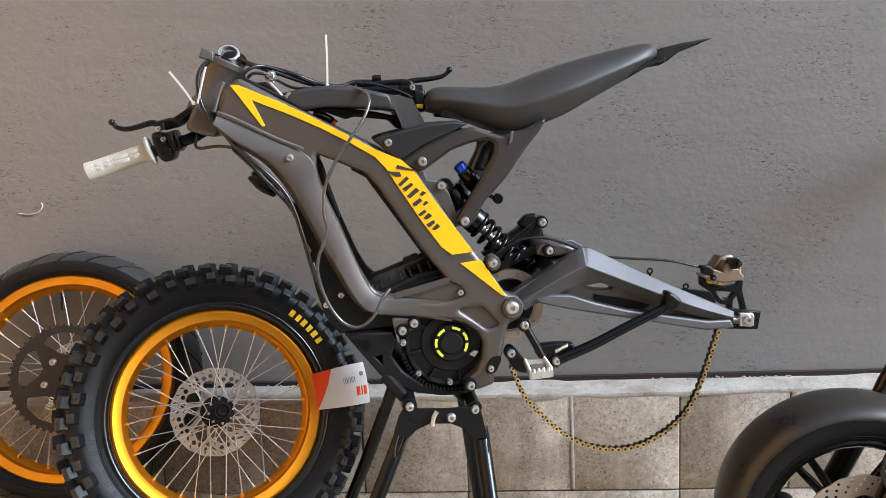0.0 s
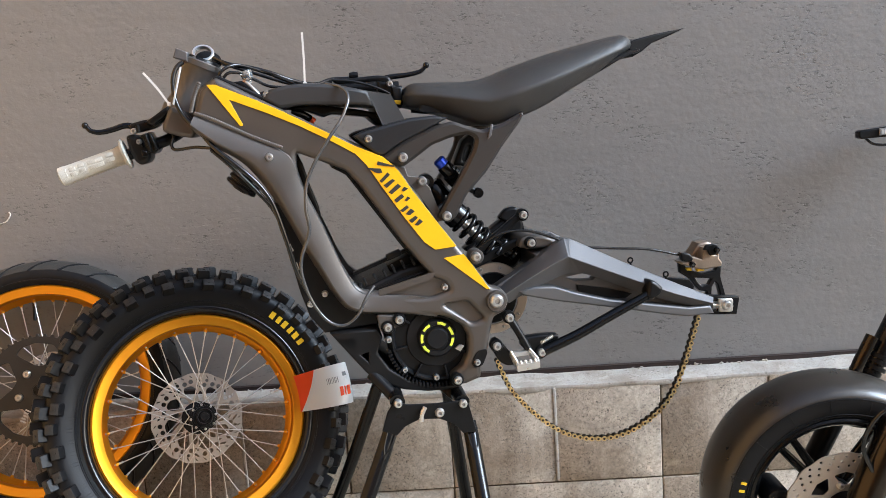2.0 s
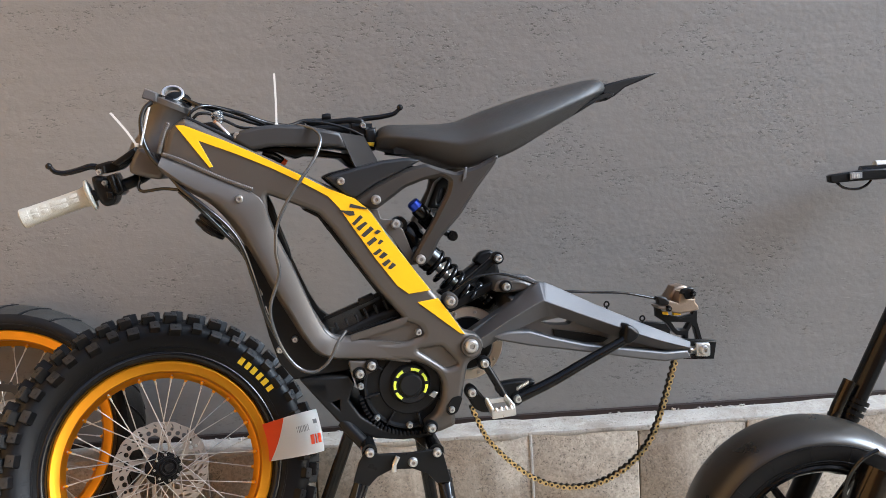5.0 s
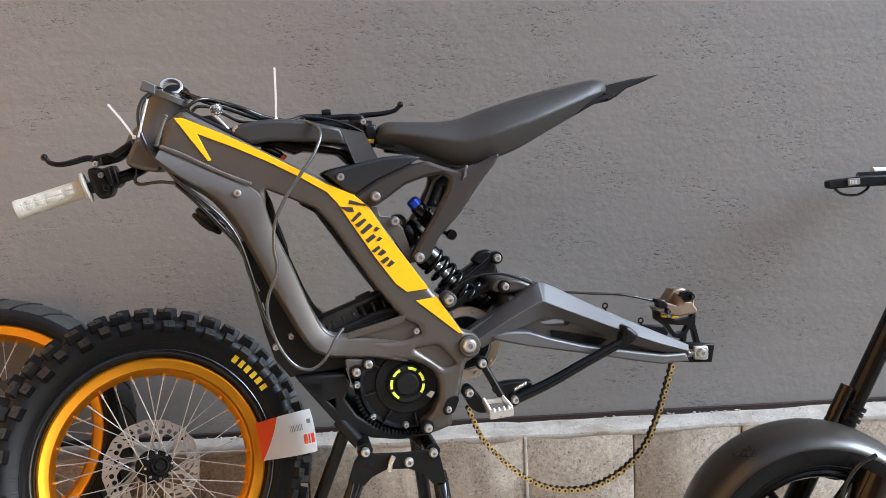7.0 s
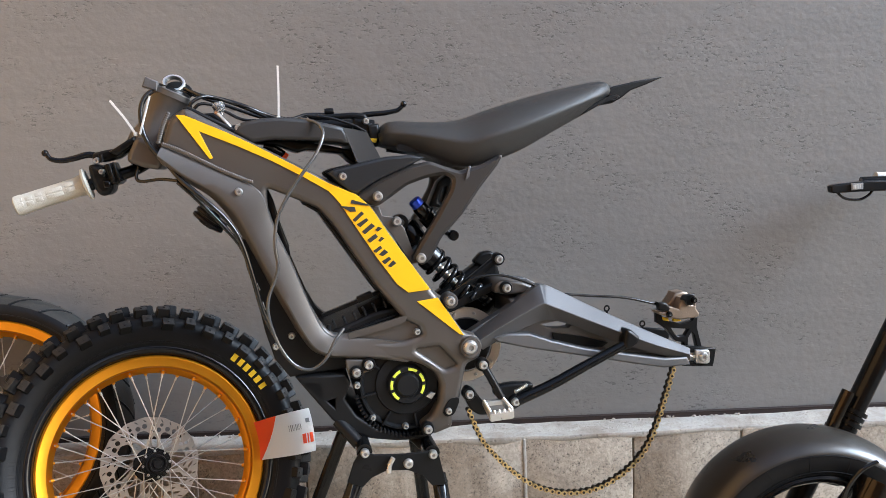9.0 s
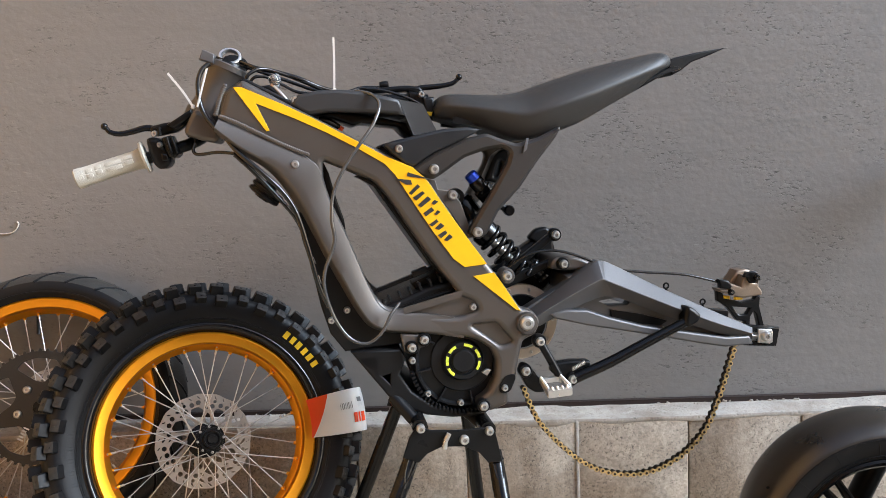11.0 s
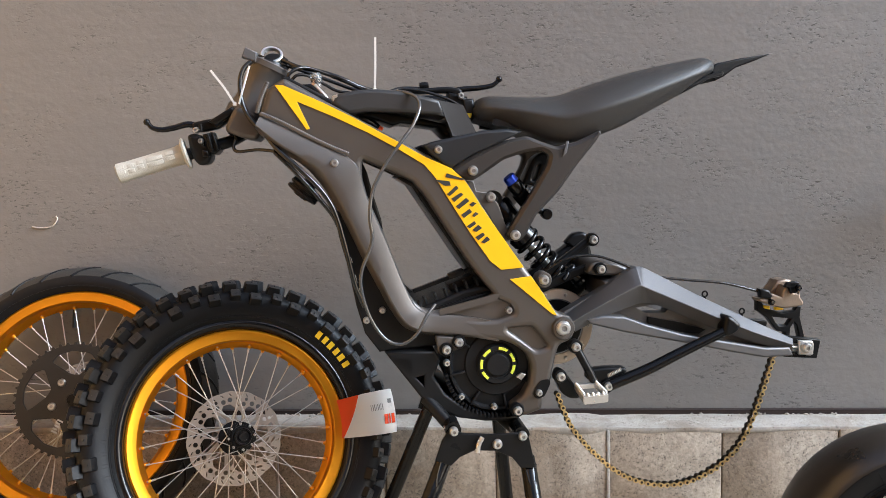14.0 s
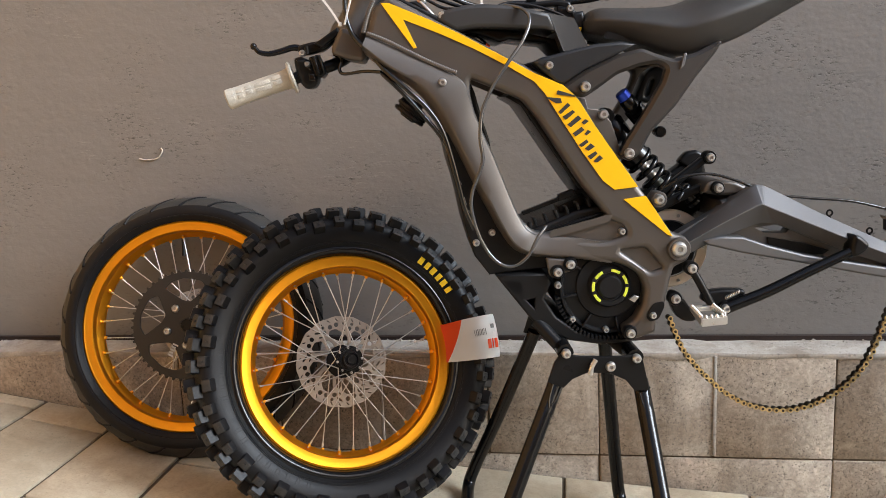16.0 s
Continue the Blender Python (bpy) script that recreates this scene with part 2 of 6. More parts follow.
        l.new(inv.outputs[0], sunk.inputs[0])
        l.new(deep.outputs[0], sunk.inputs[1])
        inv = sunk
        # pale lime runs down the face
        run, lime, pale, wash = n.new("ShaderNodeMapping"), n.new("ShaderNodeTexNoise"), n.new("ShaderNodeMapRange"), n.new("ShaderNodeMix")
        run.inputs["Scale"].default_value = (15, 15, 2.0)
        lime.inputs["Scale"].default_value, lime.inputs["Detail"].default_value = 1.0, 5
        pale.inputs["From Min"].default_value, pale.inputs["From Max"].default_value, pale.inputs["To Max"].default_value = 0.55, 0.78, 0.55
        l.new(place.outputs[0], run.inputs["Vector"])
        l.new(run.outputs["Vector"], lime.inputs["Vector"])
        l.new(lime.outputs["Fac"], pale.inputs["Value"])
        wash.data_type = "RGBA"
        l.new(pale.outputs["Result"], wash.inputs["Factor"])
        l.new(colour, wash.inputs["A"])
        wash.inputs["B"].default_value = (*[min(1, c * 1.5) for c in base], 1)
        l.new(wash.outputs["Result"], b.inputs["Base Color"])
    bp = n.new("ShaderNodeBump")
    bp.inputs["Strength"].default_value, bp.inputs["Distance"].default_value = relief, 0.003
    l.new(inv.outputs[0], bp.inputs["Height"])
    l.new(bp.outputs["Normal"], b.inputs["Normal"])
    return m


WALL = wall_material()
BLOCK = concrete_material("porous_block", (0.45, 0.388, 0.318), 0.40, 0.10, 300.0, 7.0, 0.85, 5.0, 0.22, 0.3, 0.17)
LEDGE = concrete_material("pale_mortar", (0.45, 0.415, 0.37), 0.55, 0.05, 300.0, 14, 0.7, 13.0)
PAVER = concrete_material("concrete_paver", (0.45, 0.385, 0.285), 0.35, 0.14, 420.0, 5, 0.55, 7.0, 0.5, 0.4)
JOINT_SAND = concrete_material("joint_sand", (0.11, 0.085, 0.06), 0.5, 0.0, 300.0, 9, 0.6, 20.0)

# ---------------------------------------------------------------- building blocks


def finish(name, me, mat, parent, label="", angle=35):
    for p in me.polygons:
        p.use_smooth = True
    me.set_sharp_from_angle(angle=radians(angle))
    me.materials.clear()
    me.materials.append(mat)
    ob = new(name, me)
    if parent:
        ob.parent = parent
    if label:
        ob["label"] = label
    return ob


def part(name, bm, mat, parent=None, label="", angle=35):
    me = bpy.data.meshes.new(name)
    bmesh.ops.recalc_face_normals(bm, faces=bm.faces)
    bm.to_mesh(me)
    bm.free()
    return finish(name, me, mat, parent, label, angle)


def thing(name, label, category, at=(0, 0, 0), turn=(0, 0, 0), group="", kind=""):
    e = new(name)
    e.empty_display_size = 0.05
    e.matrix_basis = pose(*at, *turn)
    return tagged(e, label, category, group, kind)


def soften(pts, n=1, size=0.0055):
    """Rounds the corners of an outline with small arcs; n 0 leaves them sharp."""
    if not n:
        return list(pts)
    out, m = [], len(pts)
    for i in range(m):
        a, p, c = Vector(pts[i - 1]), Vector(pts[i]), Vector(pts[(i + 1) % m])
        d1, d2 = a - p, c - p
        cut1, cut2 = min(size * n, 0.4 * d1.length), min(size * n, 0.4 * d2.length)
        p1, p2 = p + d1.normalized() * cut1, p + d2.normalized() * cut2
        for t in (0.0, 0.33, 0.67, 1.0):
            out.append(tuple(p1 * (1 - t) ** 2 + p * 2 * t * (1 - t) + p2 * t * t))
    return out


def spline(pts, per=8):
    """A smooth line through the points (Catmull-Rom)."""
    p = [Vector(q) for q in pts]
    p = [p[0] * 2 - p[1]] + p + [p[-1] * 2 - p[-2]]
    out = []
    for i in range(1, len(p) - 2):
        a, b, c, d = p[i - 1:i + 3]
        for s in range(per):
            t = s / per
            out.append(0.5 * (2 * b + (c - a) * t + (2 * a - 5 * b + 4 * c - d) * t * t + (3 * b - a - 3 * c + d) * t ** 3))
    return out + [p[-2]]


def plate_mesh(outer, holes=(), v=0.0, thick=0.02, bevel=0.004, k=0.0, steps=2):
    """A flat part in the plane of the side view: an outline with holes, its near face at depth v (growing by k along), with rounded edges."""
    cu = bpy.data.curves.new("outline", "CURVE")
    cu.dimensions, cu.fill_mode = "2D", "BOTH"
    bevel = min(bevel, thick / 2.05)
    cu.extrude, cu.bevel_depth, cu.bevel_resolution, cu.offset = thick / 2 - bevel, bevel, steps, -bevel
    for pts in (outer, *holes):
        sp = cu.splines.new("POLY")
        sp.points.add(len(pts) - 1)
        for q, (x, y) in zip(sp.points, pts):
            q.co = (x, y, 0, 1)
        sp.use_cyclic_u = True
    ob = bpy.data.objects.new("outline", cu)
    scene.collection.objects.link(ob)
    me = bpy.data.meshes.new_from_object(ob.evaluated_get(bpy.context.evaluated_depsgraph_get()))
    bpy.data.objects.remove(ob)
    bpy.data.curves.remove(cu)
    for q in me.vertices:
        x, y, z = q.co
        q.co = (x, v + thick / 2 + k * x - z, y)
    return me


def plate(name, outer, mat, parent, v=0.0, thick=0.02, bevel=0.004, holes=(), k=0.0, smooth=1, label="", steps=2):
    me = plate_mesh(soften(outer, smooth), [soften(h, smooth) for h in holes], v, thick, bevel, k, steps)
    return finish(name, me, mat, parent, label, 40)


def tube_bm(bm, pts, r, sides=10, r2=None):
    """A round bar along the points; the radius may change to r2."""
    pts = [Vector(p) for p in pts]
    n = len(pts)
    rings = []
    up = None
    for i, p in enumerate(pts):
        d = (pts[min(i + 1, n - 1)] - pts[max(i - 1, 0)]).normalized()
        if up is None:
            up = Vector((0, 0, 1)) if abs(d.z) < 0.9 else Vector((0, 1, 0))
        a = d.cross(up).normalized()
        up = a.cross(d).normalized()
        rr = r if r2 is None else r + (r2 - r) * i / (n - 1)
        rings.append([bm.verts.new(p + rr * (math.cos(2 * math.pi * s / sides) * a + math.sin(2 * math.pi * s / sides) * up)) for s in range(sides)])
    for q, w in zip(rings, rings[1:]):
        for s in range(sides):
            bm.faces.new((q[s], q[(s + 1) % sides], w[(s + 1) % sides], w[s]))
    bm.faces.new(rings[0][::-1])
    bm.faces.new(rings[-1])
    return bm


def tube(name, pts, r, mat, parent, sides=10, smooth=6, r2=None, label=""):
    pts = spline(pts, smooth) if smooth and len(pts) > 2 else pts
    return part(name, tube_bm(bmesh.new(), pts, r, sides, r2), mat, parent, label, 50)


def lathe_bm(bm, profile, steps=32, axis="y", centre=(0, 0, 0), closed=False):
    """Turns a profile of (radius, along) round an axis; the along of axis y grows away from the viewer."""
    c = Vector(centre)
    rings = []
    for i in range(steps):
        a = 2 * math.pi * i / steps
        ring = []
        for r, h in profile:
            x, y = r * math.cos(a), r * math.sin(a)
            q = {"y": (x, h, y), "z": (x, y, h), "x": (h, x, y)}[axis]
            ring.append(bm.verts.new(c + Vector(q)))
        rings.append(ring)
    m = len(profile)
    for i in range(steps):
        p, q = rings[i], rings[(i + 1) % steps]
        for j in range(m if closed else m - 1):
            bm.faces.new((p[j], p[(j + 1) % m], q[(j + 1) % m], q[j]))
    if not closed:
        for j in (0, m - 1):
            if profile[j][0] > 1e-5:
                f = [rings[i][j] for i in range(steps)]
                bm.faces.new(f if j else f[::-1])
    bmesh.ops.remove_doubles(bm, verts=bm.verts, dist=1e-6)
    return bm


def lathe(name, profile, mat, parent, steps=32, axis="y", centre=(0, 0, 0), closed=False, label="", angle=35):
    return part(name, lathe_bm(bmesh.new(), profile, steps, axis, centre, closed), mat, parent, label, angle)


def box_bm(bm, lo, hi, bevel=0.0, m=None):
    g = bmesh.ops.create_cube(bm, size=1.0)
    vs = g["verts"]
    lo, hi = Vector(lo), Vector(hi)
    for q in vs:
        q.co = Vector([lo[i] + (hi[i] - lo[i]) * (q.co[i] + 0.5) for i in range(3)])
    if bevel:
        es = list({e for q in vs for e in q.link_edges})
        r = bmesh.ops.bevel(bm, geom=es, offset=bevel, segments=2, affect="EDGES", profile=0.5)
        vs = list({q for f in r["faces"] for q in f.verts} | {q for q in vs if q.is_valid})
    if m is not None:
        bmesh.ops.transform(bm, matrix=m, verts=vs)
    return bm


def box(name, lo, hi, mat, parent, bevel=0.002, m=None, label=""):
    return part(name, box_bm(bmesh.new(), lo, hi, bevel, m), mat, parent, label)


BOLT_MESH = {}


def bolt(at, r, parent, mat=None, depth=0.006, name="bolt", label=""):
    """A button-head bolt with a socket, its head facing the viewer; its underside lies at the given place."""
    key = (round(r, 4), depth, (mat or STEEL).name)
    if key not in BOLT_MESH:
        bm = lathe_bm(bmesh.new(), [(0.0, -depth * 0.6), (r * 0.34, -depth * 0.6), (r * 0.38, -depth), (r * 0.70, -depth), (r * 0.94, -depth * 0.55), (r, -depth * 0.1), (r * 1.02, 0.003)], 20)
        ob = part(name, bm, mat or STEEL, parent, label)
        me = ob.data
        me.materials.append(SOCKET)
        for p in me.polygons:
            if (p.center.x ** 2 + p.center.z ** 2) ** 0.5 < r * 0.36:
                p.material_index = 1
        BOLT_MESH[key] = me
    else:
        ob = new(name, BOLT_MESH[key])
        ob.parent = parent
        if label:
            ob["label"] = label
    ob.location = at
    return ob


# ---------------------------------------------------------------- setting


def floor_z(x, y):
    """The yard falls gently along the wall and a little towards the viewer."""
    xx = max(-2.0, min(1.2, x))
    return 0.191 - 0.083 * xx + 0.036 * xx * xx + 0.02 * (max(-1.0, min(y, 2.2)) - 1.8)


bm = bmesh.new()
xs = [-60, -20, -8, -4] + [-2.6 + 0.2 * i for i in range(24)] + [3, 5, 9, 20, 60]
ys = [-60, -20, -8, -4, -2, -1, -0.4, 0.2, 0.6, 1.0, 1.3, 1.6, 1.795, 2.0, 2.6, 8, 30, 60]
grid = [[bm.verts.new((x, y, floor_z(x, y) - 0.0055)) for x in xs] for y in ys]
for j in range(len(ys) - 1):
    for i in range(len(xs) - 1):
        bm.faces.new((grid[j][i], grid[j][i + 1], grid[j + 1][i + 1], grid[j + 1][i]))
ground = part("ground", bm, JOINT_SAND)
tagged(ground, "sandy yard bed under the concrete pavers", "ground", kind="structure")

LEDGE_Z = 0.476
wall = box("wall_north", (-5.0, 1.89, -0.2), (5.0, 2.05, 3.4), WALL, None, 0.0)
tagged(wall, "rough board wall painted dark grey-brown above a block plinth", "wall", kind="structure")

plinth = box("plinth", (-5.0, 1.8035, -0.3), (5.0, 1.886, LEDGE_Z - 0.012), JOINT_SAND, None, 0.0)
tagged(plinth, "low plinth of porous concrete blocks with a pale mortar ledge", "plinth", kind="structure")

# pale mortar cap with a crumbling back edge
bm = bmesh.new()
rows = []
N = 260
rng = random.Random(4)
for i in range(N + 1):
    x = -5.0 + 10.0 * i / N
    w = noise.noise(Vector((x * 9, 0.3, 0))) * 0.004 + noise.noise(Vector((x * 37, 1.3, 0))) * 0.002
    z = LEDGE_Z + noise.noise(Vector((x * 5, 3.3, 0))) * 0.003
    rows.append([bm.verts.new(q) for q in ((x, 1.800 + w, LEDGE_Z - 0.012 + w), (x, 1.797 + w, z - 0.005), (x, 1.799 + w, z), (x, 1.85, z + 0.001 + w), (x, 1.879 + 2 * w, z + 0.004 - w), (x, 1.884, z - 0.02))])
for p, q in zip(rows, rows[1:]):
    for j in range(5):
        bm.faces.new((p[j], q[j], q[j + 1], p[j + 1]))
part("ledge", bm, LEDGE, plinth, "pale crumbling mortar ledge", 60)

# crumbs of mortar along the back of the ledge
bm = bmesh.new()
rng = random.Random(23)
for i in range(420):
    x = rng.uniform(-1.5, 1.5)
    if noise.noise(Vector((x * 4, 8.1, 0))) < 0.05:
        continue
    r_ = rng.uniform(0.0014, 0.0042)
    y = 1.879 - abs(rng.gauss(0, 0.006))
    bmesh.ops.create_icosphere(bm, subdivisions=1, radius=r_, matrix=Matrix.Translation((x, y, LEDGE_Z + 0.002 + r_ * 0.5)) @ Euler((rng.uniform(0, 6), rng.uniform(0, 6), 0)).to_matrix().to_4x4() @ Matrix.Diagonal((1.3, rng.uniform(0.6, 1), rng.uniform(0.5, 0.9), 1)))
part("mortar_crumbs", bm, LEDGE, plinth, "crumbs of pale mortar", 20)

# dark strip below the boards, coloured for the gap's rust and its shade
box("gap_strip", (-5.0, 1.876, LEDGE_Z + 0.002), (5.0, 1.888, LEDGE_Z + 0.013), RUST_GAP, wall, 0.0, None, "dark rusty strip standing for the shaded gap under the boards")

# plain unseen walls added beside and behind the viewer, blocking sky and bouncing warmth
unseen_side_wall = box("unseen_wall_west", (-1.65, -3.35, -0.3), (-1.50, 1.886, 4.8), BOUNCE_WALL, None, 0.0)
tagged(unseen_side_wall, "plain unseen beige wall added at the left to block sky and bounce warm light", "wall", kind="structure")
unseen_back_wall = box("unseen_wall_south", (-1.50, -3.35, -0.3), (5.0, -3.2, 3.0), BOUNCE_WALL, None, 0.0)
tagged(unseen_back_wall, "plain unseen beige wall added behind the viewer to block the low sky", "wall", kind="structure")

# a dried thread of paint on the boards
tube("paint_run", [(-1.036, 1.889, 0.91), (-1.013, 1.888, 0.907), (-0.989, 1.888, 0.911), (-0.977, 1.888, 0.926), (-0.98, 1.889, 0.933)], 0.0016, LEDGE, wall, 6, 5, None, "pale dried paint run")

# ---------------------------------------------------------------- wheels


def wheel_rim(parent, r, half, spokes, seed_turn=0.0, mat=None):
    """A spoked rim: flanges, drop centre and nipple seats."""
    w = half
    prof = [(r, -w), (r + 0.004, -w + 0.002), (r + 0.004, -w + 0.006), (r - 0.004, -w + 0.009), (r - 0.008, -w * 0.5), (r - 0.015, -w * 0.3), (r - 0.017, 0), (r - 0.015, w * 0.3), (r - 0.008, w * 0.5), (r - 0.004, w - 0.009), (r + 0.004, w - 0.006), (r + 0.004, w - 0.002), (r, w)]
    inner = [(r - 0.002, w - 0.001), (r - 0.0165, w * 0.965), (r - 0.0180, w * 0.90), (r - 0.0185, w * 0.45), (r - 0.0240, w * 0.25), (r - 0.0280, 0), (r - 0.0240, -w * 0.25), (r - 0.0185, -w * 0.45), (r - 0.0180, -w * 0.90), (r - 0.0165, -w * 0.965), (r - 0.002, -w + 0.001)]
    return lathe("rim", prof + inner, mat or GOLD_RIM, parent, 96, "y", (0, 0, 0), True, "orange-gold anodised rim", 30)


def lace(parent, r, hub_r, hub_half, n, turn=0.0):
    """Crossed wire spokes with their nipples, from the hub's flanges to the rim."""
    made = {}
    for i in range(n):
        a = 2 * math.pi * (i + 0.5) / n + turn
        side = -1 if i % 2 else 1
        lean = (1 if (i // 2) % 2 else -1)
        kind = (side, lean)
        if kind not in made:
            b = lean * radians(52)
            p0 = Vector((hub_r * math.cos(b), side * hub_half, hub_r * math.sin(b)))
            p1 = Vector((r, side * 0.008, 0))
            bm = bmesh.new()
            tube_bm(bm, [p0, p1], 0.00105, 6)
            d = (p1 - p0).normalized()
            tube_bm(bm, [p1 - d * 0.014, p1 - d * 0.004, p1 + d * 0.003], 0.0021, 6)
            ob = part("spoke", bm, SPOKE_STEEL, parent)
            made[kind] = ob.data
        else:
            ob = new("spoke", made[kind])
            ob.parent = parent
        ob.rotation_euler = (0, -a, 0)
        seat_key = ("seat", side)
        if seat_key not in made:
            seat_ob = lathe("nipple_seat", [(0.0, -0.005), (0.0026, -0.005), (0.0040, -0.001), (0.0056, 0.001)], GOLD_RIM, parent, 10, "x", (r - 0.0015, side * 0.008, 0))
            made[seat_key] = seat_ob.data
        else:
            seat_ob = new("nipple_seat", made[seat_key])
            seat_ob.parent = parent
        seat_ob.rotation_euler = (0, -a, 0)


def brake_disc(parent, r, y, inner, label, rows=3, arms=6, mat=None):
    """A drilled brake disc; with rows 3 its slots and windows sweep round like a turbine."""
    k = 96
    wave = [r * (1 + 0.010 * math.cos(16 * 2 * math.pi * i / k)) for i in range(k)]
    outer = [(q * math.cos(2 * math.pi * i / k), q * math.sin(2 * math.pi * i / k)) for i, q in enumerate(wave)]
    holes = []

    def ring_hole(rc, a, hr, n=8, long=1.0, tilt=0.0):
        c = Vector((rc * r * math.cos(a), rc * r * math.sin(a)))
        e1 = Vector((math.cos(a + tilt), math.sin(a + tilt)))
        e2 = Vector((-e1.y, e1.x))
        holes.append([tuple(c + hr * r * (long * math.cos(2 * math.pi * j / n) * e1 + math.sin(2 * math.pi * j / n) * e2)) for j in range(n)])

    def window(rings):
        holes.append(soften([(q * r * math.cos(a), q * r * math.sin(a)) for q, a in rings], 1, 0.003))
    if rows > 2:
        for s in range(32):
            a = 2 * math.pi * s / 32
            ring_hole(0.93, a, 0.013, 6, 3.6, 0.75)
        for s in range(8):
            a = 2 * math.pi * s / 8
            for rc_, da, hr in ((0.82, 0.02, 0.052), (0.80, 0.20, 0.052), (0.74, 0.42, 0.050), (0.85, 0.38, 0.036)):
                ring_hole(rc_, a + da, hr, 10)
            ring_hole(0.82, a + 0.58, 0.025, 6, 3.2, 1.0)
            ring_hole(0.70, a + 0.59, 0.018, 6, 2.8, 1.0)
            window(((0.36, a + 0.02), (0.48, a - 0.13), (0.64, a - 0.14), (0.73, a + 0.04), (0.73, a + 0.25), (0.64, a + 0.33), (0.52, a + 0.25)))
            window(((0.36, a + 0.36), (0.44, a + 0.33), (0.56, a + 0.43), (0.61, a + 0.54), (0.52, a + 0.62), (0.40, a + 0.56)))
    else:
        for s in range(28):
            a = 2 * math.pi * s / 28
            ring_hole(0.94, a, 0.026, 8)
            ring_hole(0.855, a + 0.08, 0.028, 8)
            ring_hole(0.77, a + 0.16, 0.024, 8)
        for s in range(arms):
            a, h = 2 * math.pi * s / arms, math.pi / arms
            window(((0.45, a - h * 0.35), (0.64, a - h * 0.8), (0.67, a), (0.64, a + h * 0.8), (0.45, a + h * 0.35)))
    me = plate_mesh(outer, [*holes, [(inner * math.cos(2 * math.pi * i / 24), inner * math.sin(2 * math.pi * i / 24)) for i in range(24)]], y, 0.003, 0.0004, 0, 0)
    return finish("brake_disc", me, mat or DISC_STEEL, parent, label, 40)


def block_at(bm, a, r, y, lx, ly, lz, tilt=0.0, taper=0.86):
    """A tread block on the tyre at angle a with rounded shoulders: lx round it, ly across, lz high."""
    m = Matrix.Rotation(-a, 4, "Y") @ Matrix.Translation((r, y, 0)) @ Matrix.Rotation(tilt, 4, "Z")
    vs = []
    for h, f in ((-0.008, 1.08), (0.0, 1.0), (lz * 0.80, 0.5 + 0.5 * taper), (lz * 0.95, taper), (lz, taper * 0.82)):
        hx, hy = lx / 2 * f, ly / 2 * f
        c = 0.18 * min(hx, hy)
        vs.append([bm.verts.new(m @ Vector((h, py, px))) for px, py in ((-hx + c, -hy), (hx - c, -hy), (hx, -hy + c), (hx, hy - c), (hx - c, hy), (-hx + c, hy), (-hx, hy - c), (-hx, -hy + c))])
    for p, q in zip(vs, vs[1:]):
        for j in range(8):
            bm.faces.new((p[j], p[(j + 1) % 8], q[(j + 1) % 8], q[j]))
    bm.faces.new(vs[-1])
    return bm


KNOB_R, RIM_R, KNOB_SIZE = 0.310, 0.203, 0.981
knob = thing("wheel", "orange-gold spoked wheel with a knobbly motocross tyre leaning back", "wheel", (-0.4967, 1.612, 0.520), (-18.6, 0, 28.9), "loose spoked wheels")
knob.scale = (KNOB_SIZE,) * 3
half_ = [(0.2045, 0.020), (0.2085, 0.030), (0.2120, 0.0362), (0.2165, 0.0392), (0.2210, 0.0393), (0.2245, 0.0372), (0.2270, 0.0385), (0.2290, 0.0410), (0.2420, 0.0462), (0.2550, 0.0495), (0.2660, 0.0500), (0.2760, 0.0462), (0.2840, 0.0370), (0.2885, 0.0220)]
knob_tyre = lathe("tyre", [(r_, -y_) for r_, y_ in half_] + [(0.290, 0.0)] + half_[::-1] + [(0.235, 0.030), (0.272, 0.0), (0.235, -0.030)], RUBBER, knob, 128, "y", (0, 0, 0), True, "black knobbly motocross tyre", 45)
knob_tyre.data.materials.append(BEAD_RUBBER)
for f in knob_tyre.data.polygons:
    if (f.center.x ** 2 + f.center.z ** 2) ** 0.5 < 0.2255:
        f.material_index = 1
rng = random.Random(7)
PITCH = 42
KNOBS = {}


def tread_knob(kind, a, *shape):
    """One tread block; blocks of one kind share their mesh and are turned round the wheel."""
    if kind not in KNOBS:
        b = bmesh.new()
        block_at(b, 0.0, *shape)
        # a small raised bar on the block's top
        m_ = Matrix.Translation((shape[0], shape[1], 0)) @ Matrix.Rotation(shape[5] if len(shape) > 5 else 0.0, 4, "Z")
        box_bm(b, (shape[4] - 0.0005, -shape[3] * 0.16, -shape[2] * 0.07), (shape[4] + 0.0012, shape[3] * 0.16, shape[2] * 0.07), 0.0, m_)
        ob = part("tread_knob", b, RUBBER, knob_tyre, "", 30)
        # outward faces paler: dust, plus the light they catch put into the colour
        ob.data.materials.append(KNOB_DUST_LIT)
        up_ = Vector((math.cos(shape[5]), math.sin(shape[5]), 0)) if len(shape) > 5 else Vector((1, 0, 0))
        for f in ob.data.polygons:
            f.material_index = 1 if f.normal.dot(up_) > 0.45 else 0
        KNOBS[kind] = ob.data
    else:
        ob = new("tread_knob", KNOBS[kind])
        ob.parent = knob_tyre
    ob.rotation_euler = (rng.uniform(-0.004, 0.004), -a, 0)


